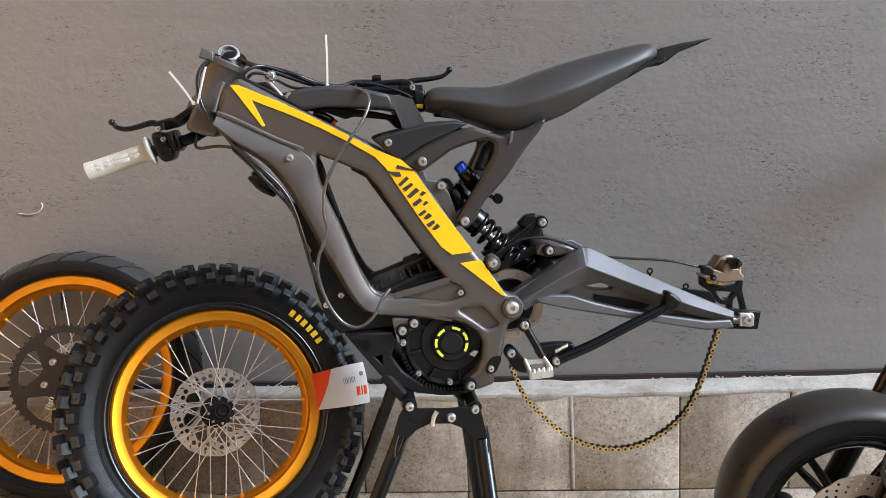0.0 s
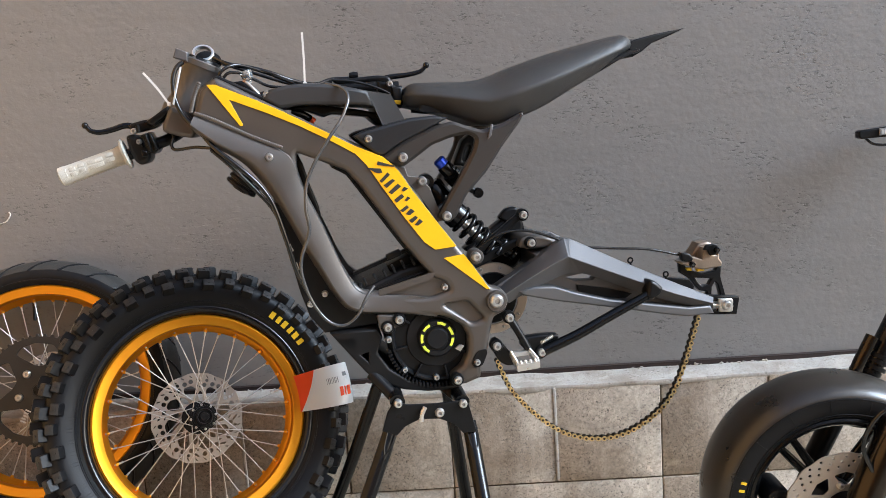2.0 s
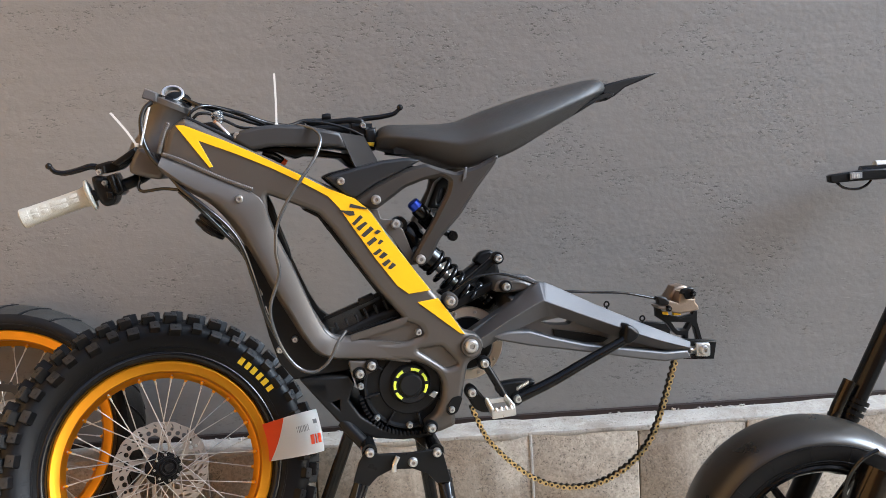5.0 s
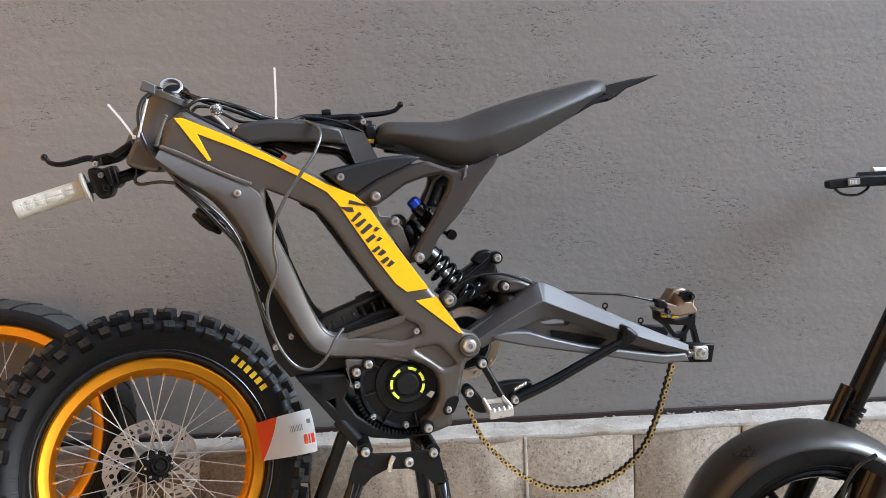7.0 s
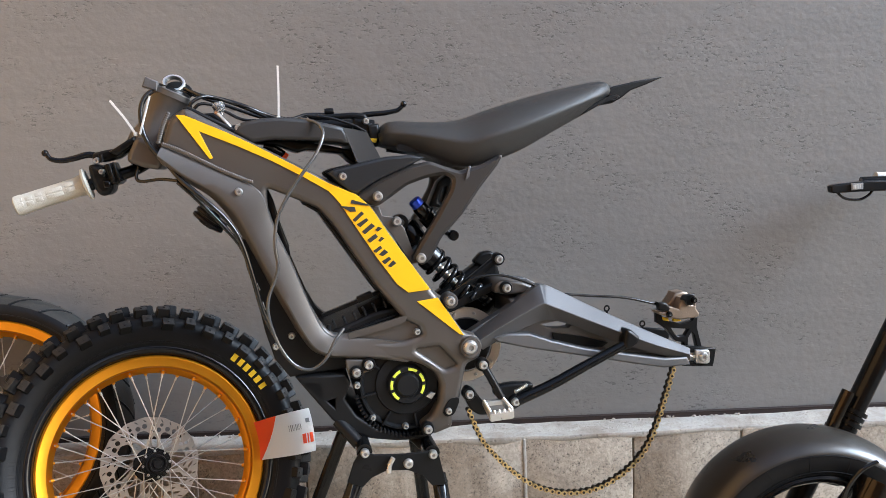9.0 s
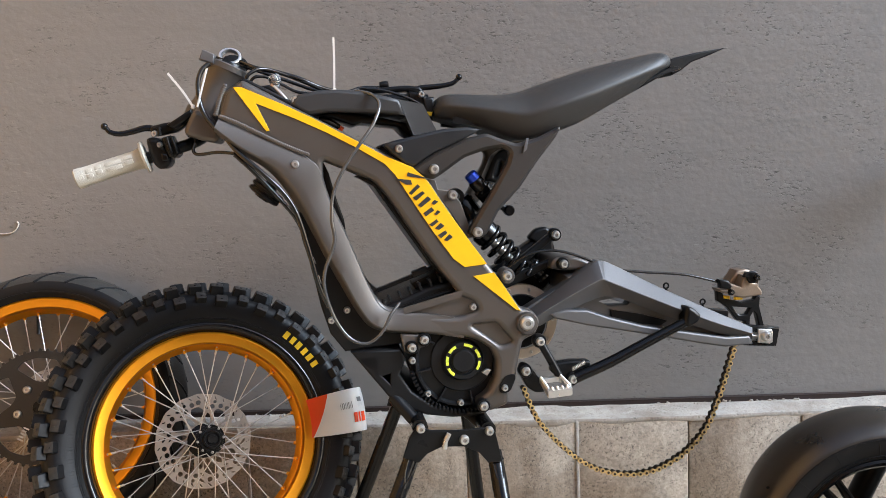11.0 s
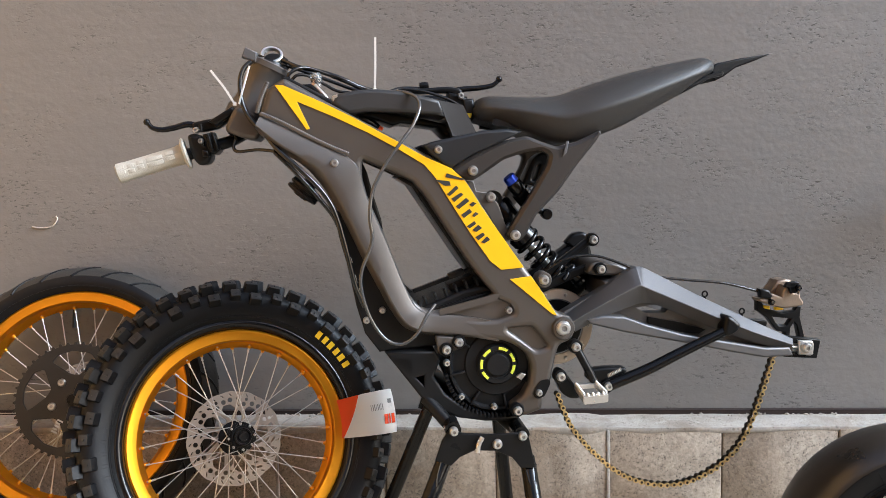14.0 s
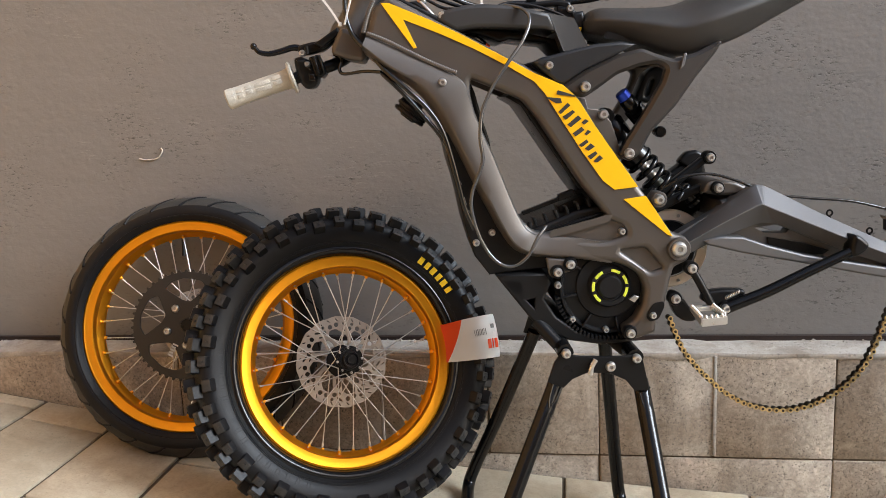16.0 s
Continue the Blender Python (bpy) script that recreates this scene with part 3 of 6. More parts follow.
for i in range(PITCH):
    a = 2 * math.pi * i / PITCH
    j = rng.uniform(-0.010, 0.010)
    if i % 2:
        tread_knob("pair_near", a + j, KNOB_R - 0.0165, -0.0135, 0.027, 0.021, 0.0155)
        tread_knob("pair_far", a + j, KNOB_R - 0.0165, 0.0135, 0.027, 0.021, 0.0155)
    else:
        tread_knob("middle", a + j, KNOB_R - 0.0165, 0.0, 0.026, 0.028, 0.0160)
    for s_ in (-1, 1):
        tread_knob("shoulder" + str(s_) + str(i % 2), a + 0.050 + j, KNOB_R - 0.0245, s_ * (0.0335 + 0.002 * (i % 2)), 0.0265, 0.021, 0.0160, s_ * 0.55)
        tread_knob("side" + str(s_) + str(i % 2), a + 0.02 + j, KNOB_R - 0.0400 - 0.006 * (i % 2), s_ * (0.0455 + 0.0015 * (i % 2)), 0.021 + 0.003 * (i % 2), 0.020, 0.0120, s_ * 0.98)
# sidewall ribs
for rr, yy in ((0.2305, 0.0416), (0.2335, 0.0427)):
    lathe("sidewall_rib", [(rr + 0.0010 * math.cos(t_), -yy + 0.0010 * math.sin(t_)) for t_ in [2 * math.pi * q / 6 for q in range(6)]], RUBBER, knob_tyre, 96, "y", (0, 0, 0), True)
wheel_rim(knob, RIM_R, 0.030, 36)
lace(knob, RIM_R - 0.0245, 0.026, 0.034, 36, 0.04)
lathe("hub", [(0.0, -0.056), (0.008, -0.056), (0.009, -0.050), (0.012, -0.050), (0.0135, -0.056), (0.0155, -0.056), (0.0175, -0.046), (0.0175, -0.048), (0.0205, -0.0475), (0.021, -0.036), (0.028, -0.034), (0.028, -0.030), (0.020, -0.026), (0.018, 0.026), (0.033, 0.03), (0.033, 0.036), (0.016, 0.04), (0.014, 0.056), (0.0, 0.056)], RUBBER, knob, 32)
brake_disc(knob, 0.092, 0.0385, 0.026, "drilled steel brake disc")
lobes = [((0.0250 + 0.0026 * math.cos(8 * 2 * math.pi * i / 80)) * math.cos(2 * math.pi * i / 80), (0.0250 + 0.0026 * math.cos(8 * 2 * math.pi * i / 80)) * math.sin(2 * math.pi * i / 80)) for i in range(80)]
finish("hub_flange", plate_mesh(lobes, [[(0.0180 * math.cos(2 * math.pi * i / 24), 0.0180 * math.sin(2 * math.pi * i / 24)) for i in range(24)]], -0.0385, 0.006, 0.0008, 0, 1), BLACK_SATIN, knob, "black lobed hub flange")
for i in range(8):
    a = 2 * math.pi * i / 8
    bolt((0.0242 * math.cos(a), -0.0385, 0.0242 * math.sin(a)), 0.0026, knob, STEEL, 0.003, "spoke_head")
# raised sidewall lettering, drawn as plain bars
for i in range(6):
    a = radians(45.5 - 3.75 * i)
    bm = bmesh.new()
    rr = 0.2455
    box_bm(bm, (-0.0075, -0.0006, -0.0052), (0.0075, 0.0020, 0.0052 - 0.001 * (i % 2)), 0.0, Matrix.Rotation(-a, 4, "Y") @ Matrix.Translation((rr, -0.0478, 0)) @ Matrix.Rotation(-0.26, 4, "Z"))
    part("print_mark", bm, YELLOW_PRINT, knob_tyre, "yellow printed mark")

# embossed size marks on the sidewall, black on black
for i in range(16):
    if i in (5, 9):
        continue
    a = radians(168 + 5.0 * i)
    bm = bmesh.new()
    for off, h_ in ((-0.0032, 0.013), (0.0028, 0.013 if i % 3 else 0.008)):
        box_bm(bm, (-h_ / 2, -0.0008, -0.0011), (h_ / 2, 0.002, 0.0011), 0.0, Matrix.Rotation(-a, 4, "Y") @ Matrix.Translation((0.2425, -0.0462, off)) @ Matrix.Rotation(-0.2, 4, "Z"))
    part("embossed_mark", bm, RUBBER, knob_tyre)

# cardboard tag wrapped round the tyre
tag = thing("paper_tag", "white and red paper size tag wrapped round the knobbly tyre", "tag", (-0.4967, 1.612, 0.520), (-18.6, 0, 28.9))
tag.scale = (KNOB_SIZE,) * 3
SEC = [(0.196, -0.0440), (0.212, -0.0500), (0.224, -0.0560), (0.244, -0.0640), (0.264, -0.0690), (0.286, -0.0665), (0.304, -0.0570), (0.3155, -0.0400), (0.3185, -0.0180)]


def tag_angle(r_, f):
    """The angle on the wheel of a place on the tag: f runs 0 to 1 across it."""
    g = (r_ - 0.2) / 0.116
    return radians((-10.0 + 2.8 * g) * (1 - f) + (11.9 - 3.1 * g) * f)


def tag_place(r_, f, lift=0.0):
    return (r_ * math.cos(tag_angle(r_, f)), float(np.interp(r_, [q[0] for q in SEC], [q[1] for q in SEC])) - lift, r_ * math.sin(tag_angle(r_, f)))


bm = bmesh.new()
strip = []
for j in range(13):
    edge = 0.199 + 0.038 * j / 12
    cols = [0.196 + (edge - 0.196) * c_ / 4 for c_ in range(4)] + [edge + (0.3185 - edge) * (1 - (1 - c_ / 12) ** 1.6) for c_ in range(13)]
    strip.append([bm.verts.new(tag_place(r_, j / 12)) for r_ in cols])
for p, q in zip(strip, strip[1:]):
    for j in range(len(p) - 1):
        bm.faces.new((p[j], p[j + 1], q[j + 1], q[j]))
bmesh.ops.solidify(bm, geom=bm.faces[:], thickness=0.0006)
card = part("card", bm, PAPER, tag)
card.data.materials.append(RED_PRINT)
for f in card.data.polygons:
    rad = (f.center.x ** 2 + f.center.z ** 2) ** 0.5
    g = (rad - 0.2) / 0.116
    across = (math.degrees(math.atan2(f.center.z, f.center.x)) + 10.0 - 2.8 * g) / (21.9 - 5.9 * g)
    f.material_index = 1 if rad < 0.199 + 0.038 * across else 0


def tag_bar(name, r0, r1, a0, a1, mat, lift=0.0012):
    b = bmesh.new()
    vs = []
    for f_ in (a0, (a0 + a1) / 2, a1):
        row = []
        for s in range(4):
            r_ = r0 + (r1 - r0) * s / 3
            y_ = np.interp(r_, [q[0] for q in SEC], [q[1] for q in SEC]) - lift
            row.append(b.verts.new((r_ * math.cos(tag_angle(r_, f_)), y_, r_ * math.sin(tag_angle(r_, f_)))))
        vs.append(row)
    for p, q in zip(vs, vs[1:]):
        for s in range(3):
            b.faces.new((p[s], p[s + 1], q[s + 1], q[s]))
    bmesh.ops.solidify(b, geom=b.faces[:], thickness=0.0003)
    return part(name, b, mat, card)


for i in range(8):
    r_ = 0.257 + 0.0034 * i
    tag_bar("print_bar", r_ - 0.003, r_ - 0.003 + (0.0014 if i % 3 else 0.0008), 0.55, 0.70, GREY_PRINT)
for r0_, r1_ in ((0.279, 0.287), (0.290, 0.2935), (0.2965, 0.305)):
    tag_bar("print_bar", r0_, r1_, 0.22, 0.44, RED_PRINT)
tag_bar("print_bar", 0.292, 0.302, 0.68, 0.78, GREY_PRINT)

FAR_R, FAR_RIM = 0.276, 0.2225
far = thing("wheel", "orange-gold spoked wheel with a street tyre and black rear sprocket", "wheel", (-0.875, 1.750, 0.553), (-16.9, 0, 9.7), "loose spoked wheels")
far_tyre = lathe("tyre", [(0.2255, -0.036), (0.234, -0.047), (0.2396, -0.0495), (0.2453, -0.0505), (0.256, -0.0485), (0.2667, -0.038), (0.2747, -0.024), (0.2797, -0.01), (0.2809, 0.0), (0.2797, 0.01), (0.2747, 0.024), (0.2667, 0.038), (0.256, 0.0485), (0.2453, 0.0505), (0.234, 0.047), (0.2255, 0.036), (0.2362, 0.03), (0.2667, 0.0), (0.2362, -0.03)], RUBBER, far, 112, "y", (0, 0, 0), True, "black street tyre with shallow grooves", 40)


def tread_r(y):
    return float(np.interp(abs(y), (0.0, 0.010, 0.024, 0.038, 0.0475), (0.2826, 0.2814, 0.2763, 0.2681, 0.2577)))


GROOVE = {}
TREAD_Y = [-0.0475, -0.038, -0.031, -0.024, -0.017, -0.010, 0.0, 0.010, 0.017, 0.024, 0.031, 0.038, 0.0475]
lathe("tread_band", [(tread_r(y_), y_) for y_ in TREAD_Y] + [(0.253, 0.0465), (0.266, 0.0), (0.253, -0.0465)], TREAD_DUST, far_tyre, 112, "y", (0, 0, 0), True, "dusty tread band", 40)
for i in range(26):
    for s_ in (-1, 1):
        if s_ not in GROOVE:
            line = []
            for j in range(6):
                q = j / 5
                y_ = s_ * (0.006 + 0.0425 * q)
                r_ = tread_r(y_) - 0.0008
                b_ = 0.17 * q + (0.11 if s_ > 0 else 0)
                line.append((r_ * math.cos(b_), y_, r_ * math.sin(b_)))
            ob = part("tread_groove", tube_bm(bmesh.new(), line, 0.0030, 6), BLACK_PLASTIC, far_tyre)
            GROOVE[s_] = ob.data
        else:
            ob = new("tread_groove", GROOVE[s_])
            ob.parent = far_tyre
        ob.rotation_euler = (0, -2 * math.pi * i / 26, 0)
lathe("sidewall_rib", [(0.236 + 0.0014 * math.cos(t_), -0.0485 + 0.0014 * math.sin(t_)) for t_ in [2 * math.pi * q / 6 for q in range(6)]], RUBBER, far_tyre, 96, "y", (0, 0, 0), True)
wheel_rim(far, FAR_RIM, 0.036, 36)
lace(far, FAR_RIM - 0.0245, 0.03, 0.034, 36, 0.0)
lathe("hub", [(0.0, -0.05), (0.012, -0.05), (0.016, -0.042), (0.036, -0.036), (0.036, -0.03), (0.022, -0.026), (0.02, 0.026), (0.036, 0.03), (0.036, 0.036), (0.016, 0.04), (0.0, 0.05)], BLACK_SATIN, far, 32)
# sprocket with teeth and windows
teeth = []
for i in range(48):
    a = 2 * math.pi * i / 48
    for da, rr in ((-0.035, 0.1135), (-0.014, 0.1185), (0.014, 0.1185), (0.035, 0.1135)):
        teeth.append((rr * math.cos(a + da), rr * math.sin(a + da)))
wins = []
for i in range(5):
    a = 2 * math.pi * i / 5 + 0.35
    wins.append([(r_ * math.cos(a + b_), r_ * math.sin(a + b_)) for r_, b_ in ((0.050, -0.20), (0.088, -0.55), (0.0985, -0.36), (0.1005, 0.0), (0.0985, 0.28), (0.091, 0.48), (0.054, 0.12))])
finish("sprocket", plate_mesh(teeth, [soften(w_, 1) for w_ in wins], -0.047, 0.005, 0.001, 0, 1), SPROCKET, far, "dark steel sprocket")
for i in range(5):
    a = 2 * math.pi * i / 5 + 0.9
    bolt((0.043 * math.cos(a), -0.047, 0.043 * math.sin(a)), 0.0085, far, DULL_ALLOY, 0.005)
brake_disc(far, 0.082, 0.04, 0.028, "drilled steel brake disc")
tube("valve", [(-0.02, 0, FAR_RIM - 0.03), (-0.018, -0.004, FAR_RIM - 0.07)], 0.004, BLACK_PLASTIC, far, 8, 0)
for i in range(5):
    box("print_bar", (0.046 + 0.006 * i, -0.0480, -0.008), (0.049 + 0.006 * i, -0.0468, 0.004 - 0.003 * (i % 2)), WHITE_PLASTIC, far, 0.0, Matrix.Rotation(radians(118), 4, "Y"))

# ---------------------------------------------------------------- electric motorcycle frame on its stand
bike = thing("motorcycle_frame", "dark grey electric off-road motorcycle without wheels raised on a black stand", "motorcycle", (0, 1.507, 0), (0, 0, math.degrees(math.atan(0.19))))

side_outer = [(-0.363, 1.144), (-0.338, 1.163), (-0.307, 1.145), (-0.275, 1.126), (-0.239, 1.106), (-0.174, 1.07), (-0.132, 1.047), (-0.09, 1.024), (-0.07, 1.007), (-0.04, 0.958), (-0.011, 0.912), (0.024, 0.863), (0.039, 0.843), (0.071, 0.794), (0.091, 0.788), (0.102, 0.772), (0.095, 0.75), (0.074, 0.741), (0.068, 0.718), (0.06, 0.68), (0.048, 0.659), (0.047, 0.638), (0.018, 0.628), (-0.001, 0.631), (-0.005, 0.646), (0.015, 0.66), (0.027, 0.683), (0.03, 0.71), (0.022, 0.73), (0.005, 0.743), (-0.014, 0.751), (-0.075, 0.760), (-0.121, 0.766), (-0.143, 0.7695), (-0.166, 0.779), (-0.186, 0.806), (-0.2025, 0.838), (-0.226, 0.886), (-0.246, 0.930), (-0.272, 0.981), (-0.294, 1.013), (-0.315, 1.034), (-0.351, 1.058), (-0.382, 1.083), (-0.375, 1.111)]
side_hole = [(-0.225, 1.038), (-0.187, 1.021), (-0.149, 1.003), (-0.128, 0.976), (-0.098, 0.927), (-0.066, 0.876), (-0.04, 0.841), (-0.027, 0.824), (-0.071, 0.813), (-0.118, 0.802), (-0.139, 0.806), (-0.155, 0.822), (-0.1705, 0.853), (-0.185, 0.892), (-0.1985, 0.929), (-0.219, 0.981), (-0.226, 1.010)]
recess = [(-0.008, 0.77), (0.031, 0.773), (0.058, 0.74), (0.038, 0.735)]
gusset_cut = [(-0.107, 0.797), (-0.023, 0.818), (0.0, 0.807), (0.004, 0.794), (-0.023, 0.786), (-0.046, 0.786)]
plate("side_frame", side_outer, GUNMETAL, bike, -0.112, 0.036, 0.009, [side_hole, recess, gusset_cut], -0.083, 1, "gunmetal forged side frame", 3)
plate("recess_panel", [(-0.012, 0.771), (0.034, 0.775), (0.067, 0.736), (0.039, 0.727)], GUNMETAL, bike, -0.104, 0.01, 0.001, (), -0.083, 0)
plate("gusset_panel", [(-0.113, 0.793), (-0.022, 0.821), (0.008, 0.807), (0.011, 0.788), (-0.022, 0.78), (-0.05, 0.781)], GUNMETAL, bike, -0.104, 0.01, 0.001, (), -0.083, 0)
plate("side_frame", side_outer, GUNMETAL, bike, 0.076, 0.036, 0.007, [side_hole], 0.083, 1, "", 0)
plate("neck", [(-0.37, 1.145), (-0.34, 1.165), (-0.28, 1.13), (-0.24, 1.104), (-0.238, 1.052), (-0.27, 1.061), (-0.312, 1.074), (-0.351, 1.064), (-0.382, 1.083)], GUNMETAL, bike, -0.072, 0.144, 0.012, (), 0.0, 1, "welded head section", 1)
plate("yellow_decal", [(-0.352, 1.152), (-0.339, 1.151), (-0.28, 1.124), (-0.239, 1.103), (-0.172, 1.065), (-0.133, 1.042), (-0.09, 1.022), (-0.076, 1.009), (-0.066, 0.997), (-0.045, 0.962), (-0.013, 0.914), (0.019, 0.867), (-0.016, 0.864), (-0.033, 0.878), (-0.063, 0.922), (-0.096, 0.976), (-0.116, 1.01), (-0.132, 1.029), (-0.17, 1.053), (-0.216, 1.079), (-0.265, 1.103), (-0.32, 1.127), (-0.302, 1.086), (-0.307, 1.085)], YELLOW, bike, -0.1135, 0.0022, 0.0003, (), -0.083, 0, "yellow vinyl stripe", 0)
plate("yellow_decal", [(-0.003, 0.849), (0.03, 0.853), (0.044, 0.832), (0.07, 0.79), (0.063, 0.792)], YELLOW, bike, -0.1135, 0.0022, 0.0003, (), -0.083, 0, "yellow vinyl stripe", 0)
# dark marks on the stripe, plain angular shapes
for mark in (
    [(-0.098, 1.015), (-0.072, 1.006), (-0.073, 1.004), (-0.1, 1.009)],
    [(-0.094, 1.003), (-0.092, 0.996), (-0.101, 0.996), (-0.117, 1.006)],
    [(-0.084, 0.996), (-0.08, 0.992), (-0.094, 0.98), (-0.098, 0.983)],
    [(-0.077, 0.985), (-0.073, 0.982), (-0.087, 0.971), (-0.092, 0.976)],
    [(-0.085, 0.964), (-0.069, 0.977), (-0.064, 0.972), (-0.08, 0.96)],
    [(-0.059, 0.971), (-0.053, 0.968), (-0.06, 0.963), (-0.064, 0.966)],
    [(-0.077, 0.951), (-0.064, 0.96), (-0.06, 0.955), (-0.073, 0.946)],
    [(-0.055, 0.955), (-0.05, 0.952), (-0.057, 0.947), (-0.06, 0.949)],
    [(-0.069, 0.933), (-0.057, 0.941), (-0.054, 0.937), (-0.064, 0.93)],
    [(-0.051, 0.935), (-0.045, 0.93), (-0.054, 0.924), (-0.06, 0.927)],
    [(-0.056, 0.916), (-0.044, 0.923), (-0.041, 0.919), (-0.051, 0.911)],
    [(-0.038, 0.917), (-0.033, 0.912), (-0.042, 0.906), (-0.047, 0.908)],
):
    plate("print_mark", mark, MARK_DARK, bike, -0.1147, 0.0012, 0.0002, (), -0.083, 0, "dark printed mark", 0)

# rounded face of the down tube, running into the lower rail
left_ = spline([(*q, 0) for q in [(-0.384, 1.088), (-0.354, 1.058), (-0.318, 1.034), (-0.297, 1.013), (-0.2755, 0.981), (-0.250, 0.930), (-0.230, 0.887), (-0.2065, 0.840), (-0.190, 0.808), (-0.170, 0.779), (-0.145, 0.767), (-0.1207, 0.7635), (-0.066, 0.758), (-0.021, 0.750)]], 5)
right_ = spline([(*q, 0) for q in [(-0.374, 1.109), (-0.319, 1.082), (-0.266, 1.055), (-0.241, 1.040), (-0.2295, 1.024), (-0.218, 0.980), (-0.1965, 0.927), (-0.183, 0.890), (-0.1685, 0.850), (-0.1535, 0.817), (-0.140, 0.803), (-0.120, 0.798), (-0.068, 0.7907), (-0.011, 0.7794)]], 5)
bm = bmesh.new()
rings = []
for n_, (a_, b_) in enumerate(zip(left_, right_)):
    fade = min(1.0, (len(left_) - 1 - n_) / 18)
    ring = []
    for f_, out in ((0.0, -0.012), (0.0, -0.006), (0.03, -0.003), (0.13, 0.0080), (0.18, 0.0112), (0.24, 0.0122), (0.45, 0.0102), (0.65, 0.0074), (0.85, 0.0042), (0.95, 0.0022), (1.0, -0.002), (1.0, -0.012)):
        q = a_.lerp(b_, f_)
        ring.append(bm.verts.new((q.x, -0.112 - 0.083 * q.x - (out * fade - 0.003 * (1 - fade) if out > 0 else out), q.y)))
    rings.append(ring)
for p, q in zip(rings, rings[1:]):
    for k in range(12):
        bm.faces.new((p[k], p[(k + 1) % 12], q[(k + 1) % 12], q[k]))
bm.faces.new(rings[0])
bm.faces.new(rings[-1][::-1])
part("down_tube", bm, GUNMETAL, bike, "broad rounded down tube", 32)
plate("battery_liner", [(-0.172, 1.009), (-0.149, 0.995), (-0.115, 0.943), (-0.065, 0.866), (-0.041, 0.833), (-0.007, 0.831), (0.001, 0.843), (-0.065, 0.941), (-0.098, 1.0), (-0.14, 1.021)], BLACK_SATIN, bike, -0.07, 0.14, 0.003, (), 0.0, 0, "black liner under the main tube")
plate("top_trim", [(-0.342, 1.163), (-0.333, 1.165), (-0.307, 1.151), (-0.271, 1.132), (-0.254, 1.12), (-0.257, 1.114), (-0.272, 1.121), (-0.309, 1.138), (-0.34, 1.153)], BLACK_PLASTIC, bike, -0.076, 0.152, 0.003, (), 0.0, 0, "black trim over the head section")
# overlapping weld beads round the head section
for line in ([(-0.3613, -0.0826, 1.1575), (-0.371, -0.083, 1.1374), (-0.3795, -0.084, 1.1116)], [(-0.376, -0.086, 1.1105), (-0.3476, -0.0885, 1.0982), (-0.3193, -0.0905, 1.0829), (-0.2906, -0.0925, 1.0675), (-0.2615, -0.0945, 1.0538), (-0.2448, -0.096, 1.0468)]):
    pts = spline(line, 40)
    bm, run, last = bmesh.new(), 0.0, pts[0]
    for p in pts[1:]:
        run += (p - last).length
        if run > 0.0028:
            d = (p - last).normalized()
            turn_ = Matrix.Translation(p) @ Matrix.Rotation(-math.atan2(d.z, d.x), 4, "Y")
            bmesh.ops.create_uvsphere(bm, u_segments=10, v_segments=8, radius=1.0, matrix=turn_ @ Matrix.Diagonal((0.0026, 0.0014, 0.0034, 1)))
            run = 0.0
        last = p
    part("weld_seam", bm, GUNMETAL, bike, "row of overlapping weld beads", 60)

# head tube with its bearing ring and lower clamp
top_c, low_c = Vector((-0.362, 0.0, 1.194)), Vector((-0.407, 0.0, 1.099))
axis = (top_c - low_c).normalized()
hm = Matrix.Translation(low_c) @ axis.to_track_quat("Z", "Y").to_matrix().to_4x4()
L = (top_c - low_c).length
head = lathe("head_tube", [(0.0, -0.01), (0.034, -0.01), (0.036, 0.0), (0.036, 0.02), (0.031, 0.035), (0.029, L * 0.6), (0.030, L - 0.014), (0.033, L - 0.010), (0.033, L - 0.002), (0.031, L), (0.0, L)], GUNMETAL, bike, 40, "z", (0, 0, 0), False, "tapered head tube")
head.matrix_local = hm
ring = lathe("bearing_ring", [(0.0165, -0.004), (0.0175, -0.003), (0.0175, 0.003), (0.0165, 0.004), (0.0135, 0.004), (0.0135, -0.004)], STEEL, bike, 40, "y", (0, 0, 0), True, "bright steel bearing ring")
ring.matrix_local = Matrix.Translation((-0.36, -0.004, 1.206)) @ Euler((radians(-38), radians(8), 0)).to_matrix().to_4x4()
seal = lathe("seal", [(0.0, -0.003), (0.02, -0.003), (0.022, 0.0), (0.02, 0.004), (0.0, 0.004)], BLACK_SATIN, bike, 32, "y")
seal.matrix_local = Matrix.Translation((-0.354, 0.012, 1.197)) @ Euler((radians(-50), radians(20), 0)).to_matrix().to_4x4()
lathe("cap", [(0.0, L + 0.004), (0.026, L + 0.004), (0.028, L - 0.001)], BLACK_SATIN, head, 32, "z")
plate("lower_clamp", [(-0.431, 1.095), (-0.418, 1.12), (-0.411, 1.123), (-0.39, 1.113), (-0.377, 1.084), (-0.385, 1.071), (-0.408, 1.076), (-0.431, 1.085)], GUNMETAL, bike, -0.05, 0.1, 0.007, (), 0.0, 1, "grey lower steering clamp")
plate("key_block", [(-0.398, 1.215), (-0.38, 1.207), (-0.383, 1.193), (-0.404, 1.2)], ARM_GREY, bike, -0.035, 0.024, 0.002, (), 0.0, 0)
plate("key_block_foot", [(-0.393, 1.2), (-0.37, 1.201), (-0.371, 1.192), (-0.392, 1.191)], GUNMETAL, bike, -0.028, 0.03, 0.002, (), 0.0, 0)

